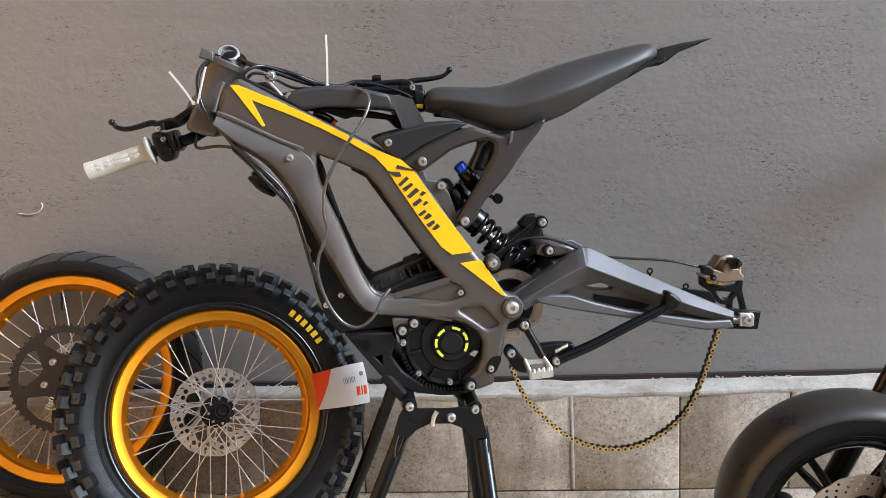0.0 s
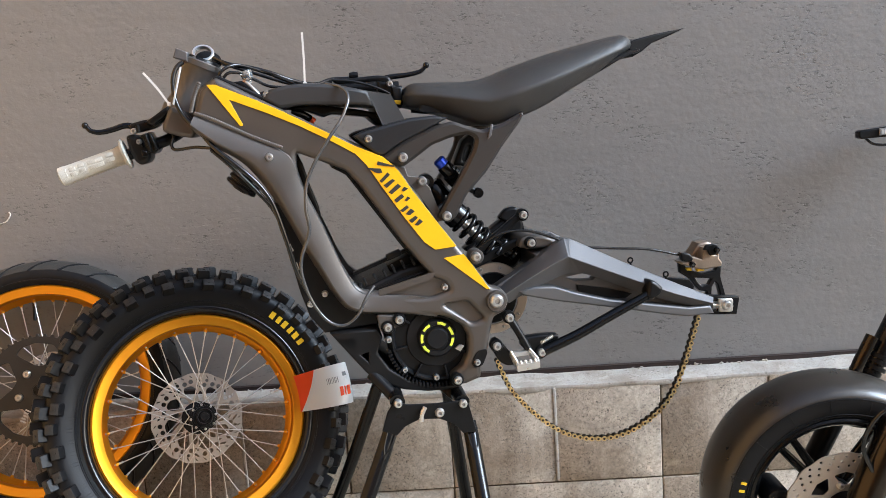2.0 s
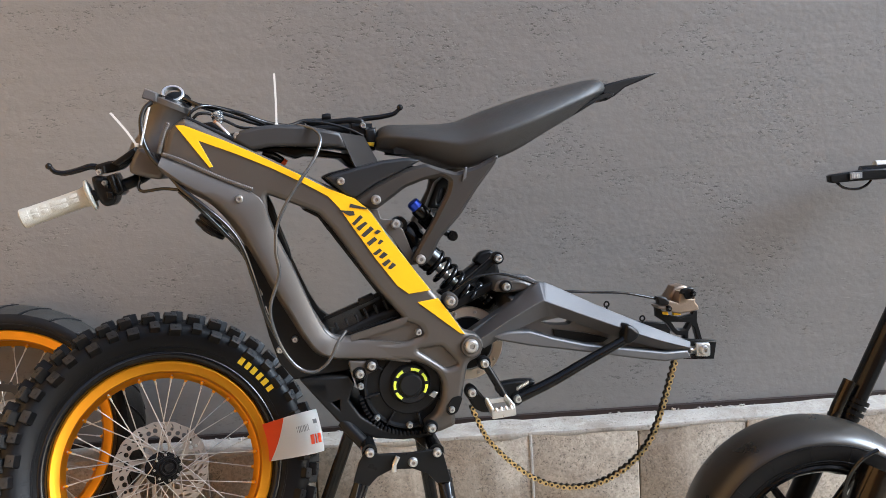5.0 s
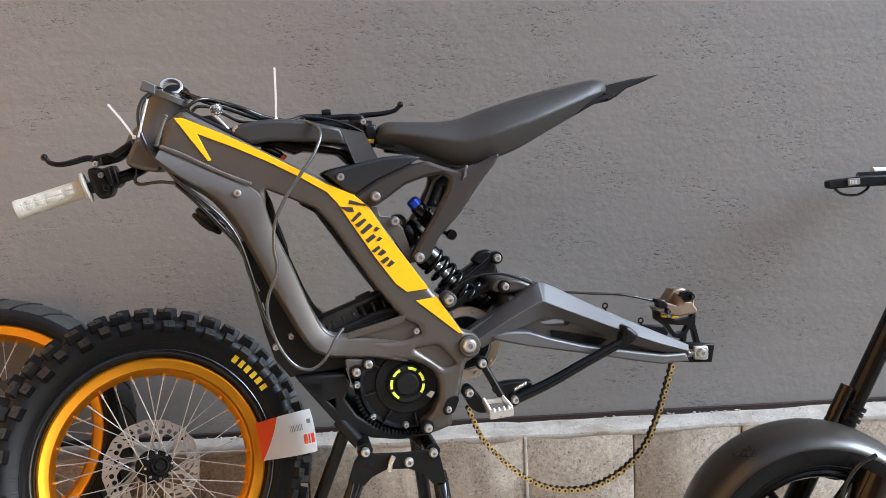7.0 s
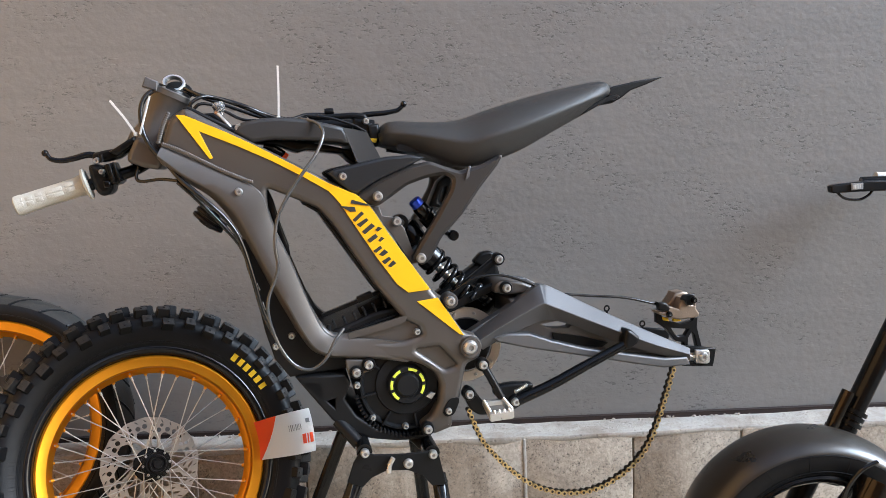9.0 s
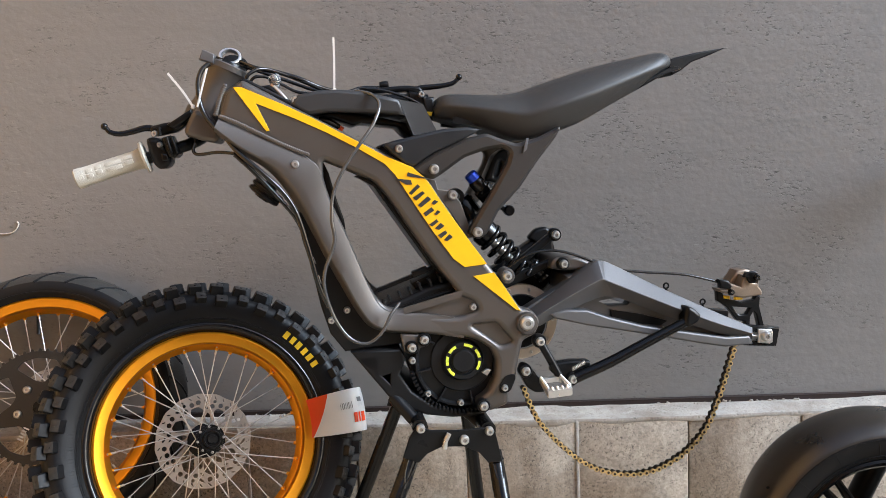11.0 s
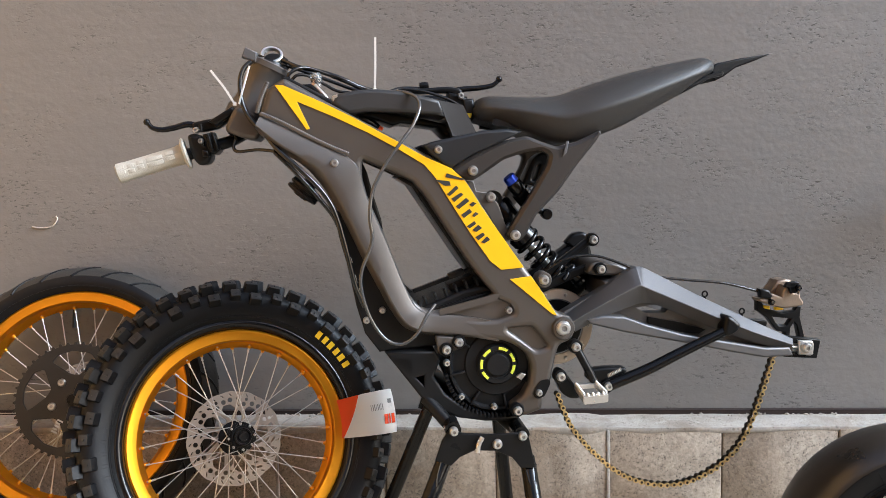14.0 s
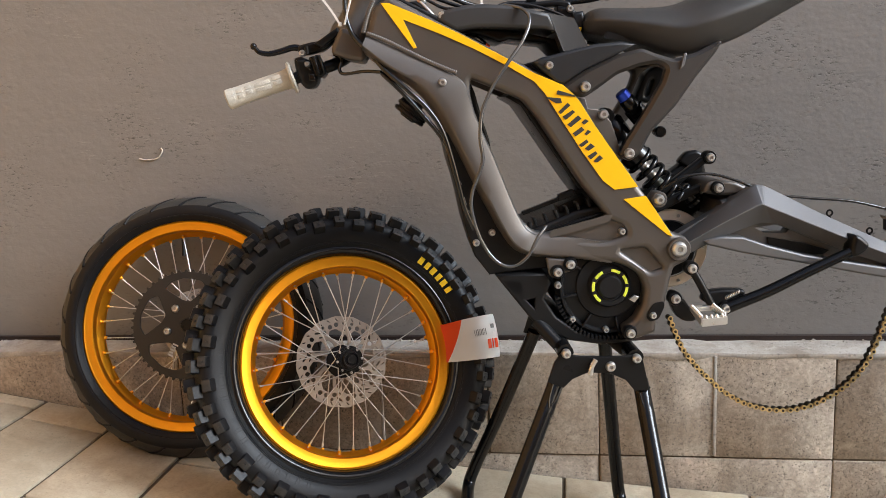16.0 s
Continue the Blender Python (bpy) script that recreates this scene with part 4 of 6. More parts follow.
# top cover over the battery, side panel and seat supports
plate("top_cover", [(-0.2708, 1.1241), (-0.2577, 1.139), (-0.228, 1.1445), (-0.199, 1.1455), (-0.158, 1.1415), (-0.123, 1.133), (-0.102, 1.1275), (-0.0930, 1.1000), (-0.1079, 1.1038), (-0.1559, 1.1084), (-0.2113, 1.1118), (-0.2432, 1.1075)], PANEL_PLASTIC, bike, -0.080, 0.15, 0.006, (), 0.0, 0, "dark grey plastic battery cover", 2)
bm = bmesh.new()
face_ = [[bm.verts.new(q) for q in row] for row in (((-0.104, -0.079, 1.1272), (-0.0835, -0.079, 1.0722)), ((-0.098, -0.078, 1.1262), (-0.0795, -0.078, 1.0716)), ((-0.066, -0.0765, 1.1195), (-0.0462, -0.0765, 1.0780)), ((-0.060, 0.050, 1.1185), (-0.0402, 0.050, 1.0780)), ((-0.104, 0.068, 1.1272), (-0.0835, 0.068, 1.0722)))]
for p, q in zip(face_, face_[1:] + face_[:1]):
    bm.faces.new((p[0], q[0], q[1], p[1]))
bm.faces.new([p[0] for p in face_][::-1])
bm.faces.new([p[1] for p in face_])
part("cover_tail", bm, PANEL_PLASTIC, bike, "sloping rear end of the battery cover", 25)
plate("cover_rib", [(-0.24, 1.109), (-0.195, 1.113), (-0.125, 1.101), (-0.089, 1.092), (-0.077, 1.067), (-0.09, 1.074), (-0.103, 1.087), (-0.161, 1.095), (-0.175, 1.091), (-0.205, 1.103)], BLACK_SATIN, bike, -0.05, 0.1, 0.004, (), 0.0, 0)
plate("side_panel", [(-0.133, 1.057), (-0.12, 1.063), (-0.041, 1.079), (-0.002, 1.081), (0.022, 1.076), (-0.018, 1.058), (-0.058, 1.042), (-0.087, 1.023), (-0.099, 1.026), (-0.122, 1.046)], SIDE_PLASTIC, bike, -0.105, 0.03, 0.005, (), 0.0, 0, "dark plastic side panel", 2)
plate("side_panel", [(-0.133, 1.057), (-0.12, 1.063), (-0.041, 1.079), (-0.002, 1.081), (0.022, 1.076), (-0.018, 1.058), (-0.058, 1.042), (-0.087, 1.023), (-0.099, 1.026), (-0.122, 1.046)], SIDE_PLASTIC, bike, 0.075, 0.03, 0.007, (), 0.0, 1)
sub = [(-0.092, 1.02), (-0.053, 1.043), (-0.006, 1.063), (0.029, 1.07), (0.048, 1.062), (0.077, 1.052), (0.111, 1.06), (0.15, 1.078), (0.141, 1.061), (0.111, 1.026), (0.08, 0.984), (0.043, 0.947), (0.025, 0.914), (0.01, 0.904), (-0.006, 0.915), (0.007, 0.937), (0.037, 0.982), (0.061, 1.022), (0.066, 1.04), (0.053, 1.048), (0.024, 1.044), (-0.008, 1.034), (-0.041, 1.012), (-0.058, 1.002), (-0.079, 1.007)]
plate("seat_support", sub, SHADED_GUNMETAL, bike, -0.104, 0.024, 0.005, (), 0.0, 1, "forged seat support", 0)
plate("seat_support", sub, SHADED_GUNMETAL, bike, 0.08, 0.024, 0.006, (), 0.0, 1)
plate("support_slot", [(0.084, 1.037), (0.09, 1.06), (0.094, 1.06), (0.091, 1.043)], ARM_GREY, bike, -0.107, 0.004, 0.001, (), 0.0, 0)
plate("inner_strut", [(0.039, 0.993), (0.059, 1.036), (0.074, 1.046), (0.09, 1.041), (0.091, 1.027), (0.077, 1.0), (0.064, 0.987), (0.054, 0.992)], BLACK_SATIN, bike, -0.02, 0.04, 0.005, [[(0.066, 1.025), (0.072, 1.026), (0.063, 1.001), (0.057, 1.0)]])

# seat: lofted padding with a hard base
top = [(-0.036, 1.121), (-0.032, 1.132), (-0.018, 1.138), (0.015, 1.137), (0.064, 1.135), (0.104, 1.139), (0.155, 1.155), (0.227, 1.175), (0.299, 1.19), (0.35, 1.198), (0.368, 1.189), (0.373, 1.175)]
low = [(-0.042, 1.118), (-0.038, 1.101), (-0.027, 1.096), (0.004, 1.089), (0.041, 1.076), (0.088, 1.058), (0.125, 1.063), (0.182, 1.08), (0.243, 1.109), (0.304, 1.138), (0.34, 1.157), (0.351, 1.168)]
wid = [0.022, 0.045, 0.058, 0.072, 0.085, 0.095, 0.102, 0.100, 0.088, 0.070, 0.048, 0.028]


# the seat's half section: height from its base, and breadth; a crease runs along the side
SEAT_SIDE = [(0.0, 0.45), (0.0, 0.72), (0.03, 0.80), (0.10, 0.85), (0.28, 0.93), (0.44, 0.99), (0.50, 1.0), (0.56, 0.975), (0.70, 0.89), (0.83, 0.76), (0.93, 0.58), (0.985, 0.36), (1.0, 0.14)]


def seat_loft(stations):
    b = bmesh.new()
    rings = []
    for (u1, w1), (u0, w0), hw in stations:
        ring = []
        for side_ in (-1, 1):
            run = SEAT_SIDE if side_ < 0 else SEAT_SIDE[::-1]
            for q, f in run:
                ring.append(b.verts.new((u0 + (u1 - u0) * q, side_ * hw * f, w0 + (w1 - w0) * q)))
        rings.append(ring)
    n_ = len(rings[0])
    for p, q in zip(rings, rings[1:]):
        for j in range(n_):
            b.faces.new((p[j], p[(j + 1) % n_], q[(j + 1) % n_], q[j]))
    b.faces.new(rings[0])
    b.faces.new(rings[-1][::-1])
    return b


T2, L2 = spline([(*p, 0) for p in top], 3), spline([(*p, 0) for p in low], 3)
W2 = spline([(w_, 0, 0) for w_ in wid], 3)
part("seat", seat_loft([((p.x, p.y), (q.x, q.y), w_.x) for p, q, w_ in zip(T2, L2, W2)]), SEAT_VINYL, bike, "black vinyl seat cushion", 60)
plate("seat_base", [(-0.022, 1.096), (0.022, 1.083), (0.09, 1.06), (0.125, 1.064), (0.182, 1.08), (0.243, 1.109), (0.304, 1.138), (0.347, 1.16), (0.373, 1.165), (0.369, 1.172), (0.341, 1.164), (0.299, 1.148), (0.243, 1.121), (0.182, 1.095), (0.118, 1.079), (0.06, 1.083)], BLACK_PLASTIC, bike, -0.062, 0.124, 0.006, (), 0.0, 1, "black plastic seat base")
plate("tail", [(0.362, 1.183), (0.374, 1.188), (0.413, 1.196), (0.472, 1.204), (0.436, 1.19), (0.406, 1.18), (0.386, 1.166), (0.371, 1.159), (0.363, 1.168)], BLACK_PLASTIC, bike, -0.03, 0.06, 0.003, (), 0.0, 0, "pointed black tail")

def along(p, q):
    p, q = Vector(p), Vector(q)
    return Matrix.Translation(p) @ (q - p).to_track_quat("Z", "Y").to_matrix().to_4x4(), (q - p).length


def turned(name, p, q, prof, mat, label="", steps=28):
    """A turned piece between two places; the profile gives radius and the part of the length."""
    m, ln = along(p, q)
    ob = lathe(name, [(r_, h_ * ln) for r_, h_ in prof], mat, bike, steps, "z", (0, 0, 0), False, label)
    ob.matrix_local = m
    return ob


# swingarm
arm = [(0.094, 0.751), (0.081, 0.768), (0.088, 0.785), (0.112, 0.798), (0.163, 0.825), (0.199, 0.847), (0.235, 0.847), (0.291, 0.815), (0.361, 0.776), (0.434, 0.741), (0.477, 0.723), (0.481, 0.702), (0.433, 0.702), (0.381, 0.713), (0.277, 0.736), (0.187, 0.756), (0.133, 0.771), (0.116, 0.761)]
hole_a = [(0.213, 0.789), (0.251, 0.793), (0.273, 0.788), (0.263, 0.779), (0.23, 0.78)]
hole_b = [(0.232, 0.774), (0.289, 0.762), (0.333, 0.748), (0.321, 0.741), (0.278, 0.747), (0.234, 0.76)]
plate("swingarm", arm, ARM_GREY, bike, -0.080, 0.022, 0.0005, [hole_a], 0.0, 0, "dark grey forged swingarm", 1)
# black plate painting in the shade between the swingarm's beams
plate("arm_recess", hole_b, BLACK_SATIN, bike, -0.084, 0.006, 0.001, (), 0.0, 0)
plate("swingarm", arm, ARM_GREY, bike, 0.066, 0.034, 0.0015, [hole_a, hole_b], 0.0, 0)
# bent upper beam with a raised crease between its top and front faces
edge_top = spline([(0.089, -0.086, 0.779), (0.149, -0.086, 0.818), (0.202, -0.086, 0.853), (0.216, -0.086, 0.856), (0.234, -0.086, 0.85), (0.315, -0.088, 0.807), (0.409, -0.092, 0.761), (0.481, -0.094, 0.727)], 4)
edge_mid = spline([(0.09, -0.112, 0.773), (0.148, -0.114, 0.804), (0.201, -0.116, 0.829), (0.211, -0.116, 0.83), (0.222, -0.116, 0.825), (0.303, -0.116, 0.789), (0.399, -0.112, 0.747), (0.474, -0.106, 0.72)], 4)
edge_low = spline([(0.107, -0.094, 0.757), (0.15, -0.094, 0.777), (0.208, -0.094, 0.797), (0.228, -0.094, 0.798), (0.25, -0.094, 0.792), (0.324, -0.095, 0.759), (0.406, -0.096, 0.727), (0.48, -0.096, 0.707)], 4)
bm = bmesh.new()
rings = []
for t_, c_, l_ in zip(edge_top, edge_mid, edge_low):
    cut = [c_.lerp(t_, 0.10), c_.lerp(t_, 0.03), c_.lerp(l_, 0.03), c_.lerp(l_, 0.12)]
    rings.append([bm.verts.new(q) for q in ((t_.x, -0.060, t_.z), t_ + Vector((0, 0.004, 0.0006)), t_, *cut, l_, (l_.x, -0.062, l_.z))])
for p, q in zip(rings, rings[1:]):
    for k in range(9):
        bm.faces.new((p[k], p[(k + 1) % 9], q[(k + 1) % 9], q[k]))
bm.faces.new(rings[0])
bm.faces.new(rings[-1][::-1])
part("upper_beam", bm, ARM_GREY, bike, "", 26)
plate("lower_beam", [(0.122, 0.778), (0.15, 0.783), (0.186, 0.78), (0.224, 0.765), (0.283, 0.747), (0.344, 0.734), (0.428, 0.717), (0.47, 0.716), (0.477, 0.701), (0.427, 0.7), (0.375, 0.711), (0.273, 0.735), (0.183, 0.755), (0.13, 0.77)], ARM_GREY, bike, -0.105, 0.036, 0.0035, (), 0.0, 0, "", 2)
box("swingarm_brace", (0.16, -0.075, 0.80), (0.24, 0.075, 0.835), ARM_GREY, bike, 0.01, Matrix.Translation((0, 0, 0)))
plate("axle_plate", [(0.463, 0.733), (0.534, 0.722), (0.528, 0.69), (0.469, 0.696)], BLACK_SATIN, bike, -0.091, 0.014, 0.002, [[(0.48, 0.719), (0.517, 0.715), (0.517, 0.699), (0.48, 0.703)]], 0.0, 0)
plate("axle_plate", [(0.463, 0.733), (0.534, 0.722), (0.528, 0.69), (0.469, 0.696)], BLACK_SATIN, bike, 0.077, 0.014, 0.002, (), 0.0, 0)
plate("axle_block", [(0.491, 0.724), (0.516, 0.722), (0.519, 0.716), (0.518, 0.699), (0.513, 0.697), (0.492, 0.7)], STEEL, bike, -0.096, 0.02, 0.002, (), 0.0, 0, "bright axle adjuster block")
bolt((0.504, -0.097, 0.711), 0.009, bike, DULL_ALLOY)
tube("adjuster_screw", [(0.475, -0.09, 0.713), (0.495, -0.09, 0.711)], 0.0026, STEEL, bike, 8, 0)

# kickstand, foot peg and its bracket
tube("kickstand", [(0.156, -0.12, 0.674), (0.215, -0.121, 0.695), (0.276, -0.121, 0.722), (0.338, -0.12, 0.748), (0.35, -0.12, 0.755)], 0.0095, BLACK_PAINT, bike, 12, 4, 0.0075, "black kickstand folded up")
plate("kickstand_foot", [(0.346, 0.779), (0.356, 0.777), (0.372, 0.763), (0.367, 0.752), (0.35, 0.743), (0.341, 0.75)], BLACK_SATIN, bike, -0.13, 0.03, 0.006, (), 0.0, 1)
plate("kickstand_pivot", [(0.122, 0.7), (0.152, 0.702), (0.184, 0.7), (0.186, 0.692), (0.164, 0.685), (0.167, 0.667), (0.154, 0.657), (0.141, 0.662), (0.136, 0.677), (0.117, 0.685)], BLACK_SATIN, bike, -0.118, 0.02, 0.004, (), 0.0, 1)
for i in range(9):
    lathe("spring_coil", [(0.003 + 0.0007 * math.cos(t_), 0.0007 * math.sin(t_)) for t_ in [2 * math.pi * q / 6 for q in range(6)]], DULL_ALLOY, bike, 14, "x", Vector((0.15, -0.13, 0.692)) + Vector((0.0024 * i, 0, 0.0011 * i)), True)
tube("peg_link", [(0.1, -0.118, 0.738), (0.113, -0.122, 0.713), (0.128, -0.126, 0.682)], 0.0065, BLACK_SATIN, bike, 10, 3)
plate("peg_bracket", [(0.069, 0.697), (0.077, 0.702), (0.086, 0.696), (0.102, 0.673), (0.114, 0.662), (0.109, 0.651), (0.093, 0.652), (0.08, 0.661), (0.072, 0.677)], BLACK_SATIN, bike, -0.112, 0.022, 0.004, (), 0.0, 1)
# the peg is an open alloy frame with teeth along both its long edges
rim_top = [Vector(q) for q in [(0.095, -0.125, 0.681), (0.131, -0.125, 0.682), (0.131, -0.185, 0.679), (0.092, -0.185, 0.677)]]
mid = sum(rim_top, Vector()) / 4
rim_in = [mid + (q - mid) * 0.72 for q in rim_top]
drop = Vector((0, 0, -0.013))
bm = bmesh.new()
loops = [[bm.verts.new(q) for q in row] for row in (rim_top, [q + drop * (1.0 if i_ > 1 else 0.6) for i_, q in enumerate(rim_top)], [q + drop * (0.9 if i_ > 1 else 0.6) for i_, q in enumerate(rim_in)], rim_in)]
for p, q in zip(loops, loops[1:] + loops[:1]):
    for j in range(4):
        bm.faces.new((p[j], p[(j + 1) % 4], q[(j + 1) % 4], q[j]))
bmesh.ops.bevel(bm, geom=bm.edges[:], offset=0.0012, segments=2, affect="EDGES")
foot_peg = part("foot_peg", bm, STEEL, bike, "bare alloy toothed foot peg")
for a_, b_ in ((0, 3), (1, 2), (3, 2)):
    for i in range(7 if a_ < 3 else 4):
        q = rim_top[a_].lerp(rim_top[b_], (i + 0.7) / (7.4 if a_ < 3 else 4.4)).lerp(mid, 0.1)
        part("peg_tooth", lathe_bm(bmesh.new(), [(0.0028, -0.001), (0.0022, 0.0028), (0.001, 0.0042), (0.0, 0.0042)], 8, "z", q), STEEL, foot_peg)

# motor and its cover
mc = Vector((-0.0222, -0.1, 0.712))
lathe("motor_cover", [(0.0, -0.006), (0.0165, -0.006), (0.0185, -0.004), (0.0192, -0.001), (0.022, -0.001), (0.023, -0.003), (0.0298, -0.003), (0.033, 0.001), (0.034, 0.005), (0.050, 0.006), (0.052, 0.009), (0.070, 0.012), (0.073, 0.006), (0.076, 0.006), (0.079, 0.012), (0.083, 0.016), (0.083, 0.16), (0.0, 0.16)], BLACK_PLASTIC, bike, 64, "y", mc, False, "round black motor cover")
for i in range(8):
    a = 2 * math.pi * i / 8 + 0.2
    part("cover_rib", box_bm(bmesh.new(), (0.052, 0.003, -0.0015), (0.078, 0.012, 0.0015), 0.0006, Matrix.Translation(mc) @ Matrix.Rotation(-a, 4, "Y")), BLACK_PLASTIC, bike)
for i in range(26):
    a = radians(190 + 4.6 * i)
    part("cooling_fin", box_bm(bmesh.new(), (0.080, -0.002, -0.0018), (0.0865, 0.014, 0.0018), 0.0005, Matrix.Translation(mc) @ Matrix.Rotation(-a, 4, "Y")), BLACK_SATIN, bike)
for a_ in (131, 70, 24, -20, 176, 219):
    a0, a1 = radians(a_ - 16), radians(a_ + 16)
    dash = [(mc.x + r_ * math.cos(a0 + (a1 - a0) * s), mc.z + r_ * math.sin(a0 + (a1 - a0) * s)) for r_, ss in ((0.0242, (0, 0.5, 1)), (0.0288, (1, 0.5, 0))) for s in ss]
    plate("lime_dash", dash, LIME_PRINT, bike, mc.y - 0.0042, 0.006, 0.0005, (), 0.0, 0, "lime-yellow painted dash", 1)
plate("motor_guard", [(-0.199, 0.739), (-0.159, 0.74), (-0.121, 0.738), (-0.113, 0.723), (-0.124, 0.697), (-0.106, 0.668), (-0.074, 0.643), (-0.033, 0.628), (0.012, 0.626), (0.01, 0.618), (-0.043, 0.62), (-0.085, 0.628), (-0.128, 0.648), (-0.145, 0.665)], GUARD_BLACK, bike, -0.1, 0.2, 0.004, [[(-0.1792, 0.7253), (-0.1629, 0.7234), (-0.1624, 0.7097)], [(-0.1515, 0.6964), (-0.1389, 0.6993), (-0.1399, 0.6831)]], 0.0, 0, "black motor guard plate")
plate("motor_mount", [(-0.121, 0.764), (-0.075, 0.758), (-0.078, 0.741), (-0.094, 0.737), (-0.103, 0.728), (-0.116, 0.734), (-0.119, 0.75)], GUNMETAL, bike, -0.104, 0.012, 0.003, (), 0.0, 1)
plate("guard_tab", [(0.006, 0.692), (0.015, 0.698), (0.022, 0.695), (0.015, 0.686)], DULL_ALLOY, bike, -0.108, 0.006, 0.001, (), 0.0, 0)
plate("controller_tray", [(-0.157, 0.801), (-0.115, 0.815), (-0.072, 0.832), (-0.032, 0.839), (-0.021, 0.828), (-0.024, 0.817), (-0.07, 0.807), (-0.117, 0.793), (-0.145, 0.794)], BLACK_PLASTIC, bike, -0.088, 0.17, 0.006, (), 0.0, 0, "black controller tray")
plate("tray_lip", [(-0.135, 0.799), (-0.06, 0.821), (-0.026, 0.83), (-0.025, 0.825), (-0.06, 0.815), (-0.131, 0.794)], BLACK_SATIN, bike, -0.093, 0.02, 0.002, (), 0.0, 0)
for i in range(7):
    q = Vector((-0.150 + 0.0165 * i, -0.090, 0.806 + 0.0052 * i))
    box("tray_rib", (0, 0, 0), (0.004, 0.020, 0.013), BLACK_PLASTIC, bike, 0.001, Matrix.Translation(q) @ Matrix.Rotation(radians(-19), 4, "Y"))
box("tray_rail", (0, 0, 0), (0.108, 0.012, 0.006), BLACK_SATIN, bike, 0.0015, Matrix.Translation((-0.150, -0.072, 0.826)) @ Matrix.Rotation(radians(-19), 4, "Y"))
box("latch", (0, 0, 0), (0.026, 0.016, 0.010), BLACK_PLASTIC, bike, 0.002, Matrix.Translation((-0.092, -0.076, 0.846)) @ Matrix.Rotation(radians(-19), 4, "Y"))
box("relay", (0, 0, 0), (0.05, 0.05, 0.02), BLACK_PLASTIC, bike, 0.003, Matrix.Translation((-0.086, -0.06, 0.818)) @ Matrix.Rotation(radians(-22), 4, "Y"))
tube("terminal", [(-0.144, -0.09, 0.808), (-0.142, -0.09, 0.818)], 0.004, BLACK_PLASTIC, bike, 10, 0)
plate("front_guard", [(-0.271, 0.958), (-0.255, 0.965), (-0.225, 0.917), (-0.205, 0.873), (-0.180, 0.83), (-0.160, 0.80), (-0.14, 0.785), (-0.13, 0.775), (-0.114, 0.763), (-0.117, 0.744), (-0.174, 0.741), (-0.207, 0.738), (-0.229, 0.769), (-0.241, 0.813), (-0.252, 0.874), (-0.263, 0.916)], GUARD_BLACK, bike, -0.088, 0.17, 0.003, (), 0.0, 0, "black sheet front guard")
for slot in ([(-0.262, 0.931), (-0.258, 0.931), (-0.253, 0.909), (-0.256, 0.909)], [(-0.252, 0.893), (-0.249, 0.893), (-0.244, 0.881), (-0.247, 0.879)], [(-0.244, 0.862), (-0.241, 0.862), (-0.238, 0.849), (-0.24, 0.848)], [(-0.238, 0.84), (-0.235, 0.841), (-0.231, 0.814), (-0.233, 0.813)]):
    plate("guard_slot", slot, DULL_ALLOY, bike, -0.0888, 0.002, 0.0004, (), 0.0, 0)

# belt wheel behind the pivot, rocker links and shock absorber
rc = Vector((0.092, -0.03, 0.753))
lathe("drive_ring", [(0.0635, 0), (0.065, 0.002), (0.065, 0.006), (0.048, 0.006), (0.048, 0.0)], PALE_METAL, bike, 64, "y", rc, True, "pale metal drive ring")
lathe("drive_hub", [(0.0, 0.002), (0.0455, 0.002), (0.0455, 0.05), (0.0, 0.05)], BLACK_SATIN, bike, 48, "y", rc)
for i in range(10):
    a = 2 * math.pi * i / 10
    bolt((rc.x + 0.0565 * math.cos(a), rc.y, rc.z + 0.0565 * math.sin(a)), 0.003, bike, DULL_ALLOY, 0.003)
plate("rocker_link", [(0.0558, 0.8426), (0.0662, 0.8483), (0.1437, 0.9043), (0.1524, 0.9085), (0.1605, 0.9012), (0.1566, 0.8915), (0.1464, 0.8908), (0.0791, 0.8404), (0.0716, 0.8277), (0.0596, 0.8239), (0.0535, 0.8329)], BLACK_SATIN, bike, -0.05, 0.016, 0.004, (), 0.0, 0, "black suspension link")
plate("linkage_body", [(0.0532, 0.8382), (0.1125, 0.8757), (0.1459, 0.8976), (0.1632, 0.8981), (0.1728, 0.8578), (0.1641, 0.8454), (0.1697, 0.8164), (0.1476, 0.7926), (0.0977, 0.8128)], BLACK_SATIN, bike, 0.015, 0.03, 0.006, [[(0.146, 0.886), (0.158, 0.890), (0.164, 0.864), (0.157, 0.856)]], 0.0, 1, "black linkage housing")
turned("damper_end", (0.112, -0.03, 0.853), (0.137, -0.03, 0.826), [(0.0, 0), (0.010, 0), (0.013, 0.1), (0.013, 0.3), (0.010, 0.36), (0.013, 0.42), (0.013, 0.7), (0.010, 0.76), (0.013, 0.82), (0.013, 0.95), (0.0, 1)], BLACK_PAINT)
plate("rocker_link", [(0.12, 0.89), (0.135, 0.906), (0.153, 0.909), (0.165, 0.901), (0.167, 0.867), (0.153, 0.844), (0.137, 0.84), (0.132, 0.861), (0.139, 0.878)], BLACK_SATIN, bike, 0.01, 0.02, 0.005, (), 0.0, 1)
plate("linkage_yoke", [(0.134, 0.847), (0.14, 0.863), (0.154, 0.868), (0.187, 0.861), (0.21, 0.851), (0.227, 0.845), (0.201, 0.842), (0.156, 0.842)], GUNMETAL, bike, -0.07, 0.14, 0.005, (), 0.0, 1)
plate("pull_rod", [(0.053, 0.821), (0.058, 0.831), (0.14, 0.86), (0.17, 0.865), (0.175, 0.859), (0.144, 0.848), (0.072, 0.817), (0.06, 0.813)], BLACK_SATIN, bike, -0.05, 0.012, 0.003, (), 0.0, 0)


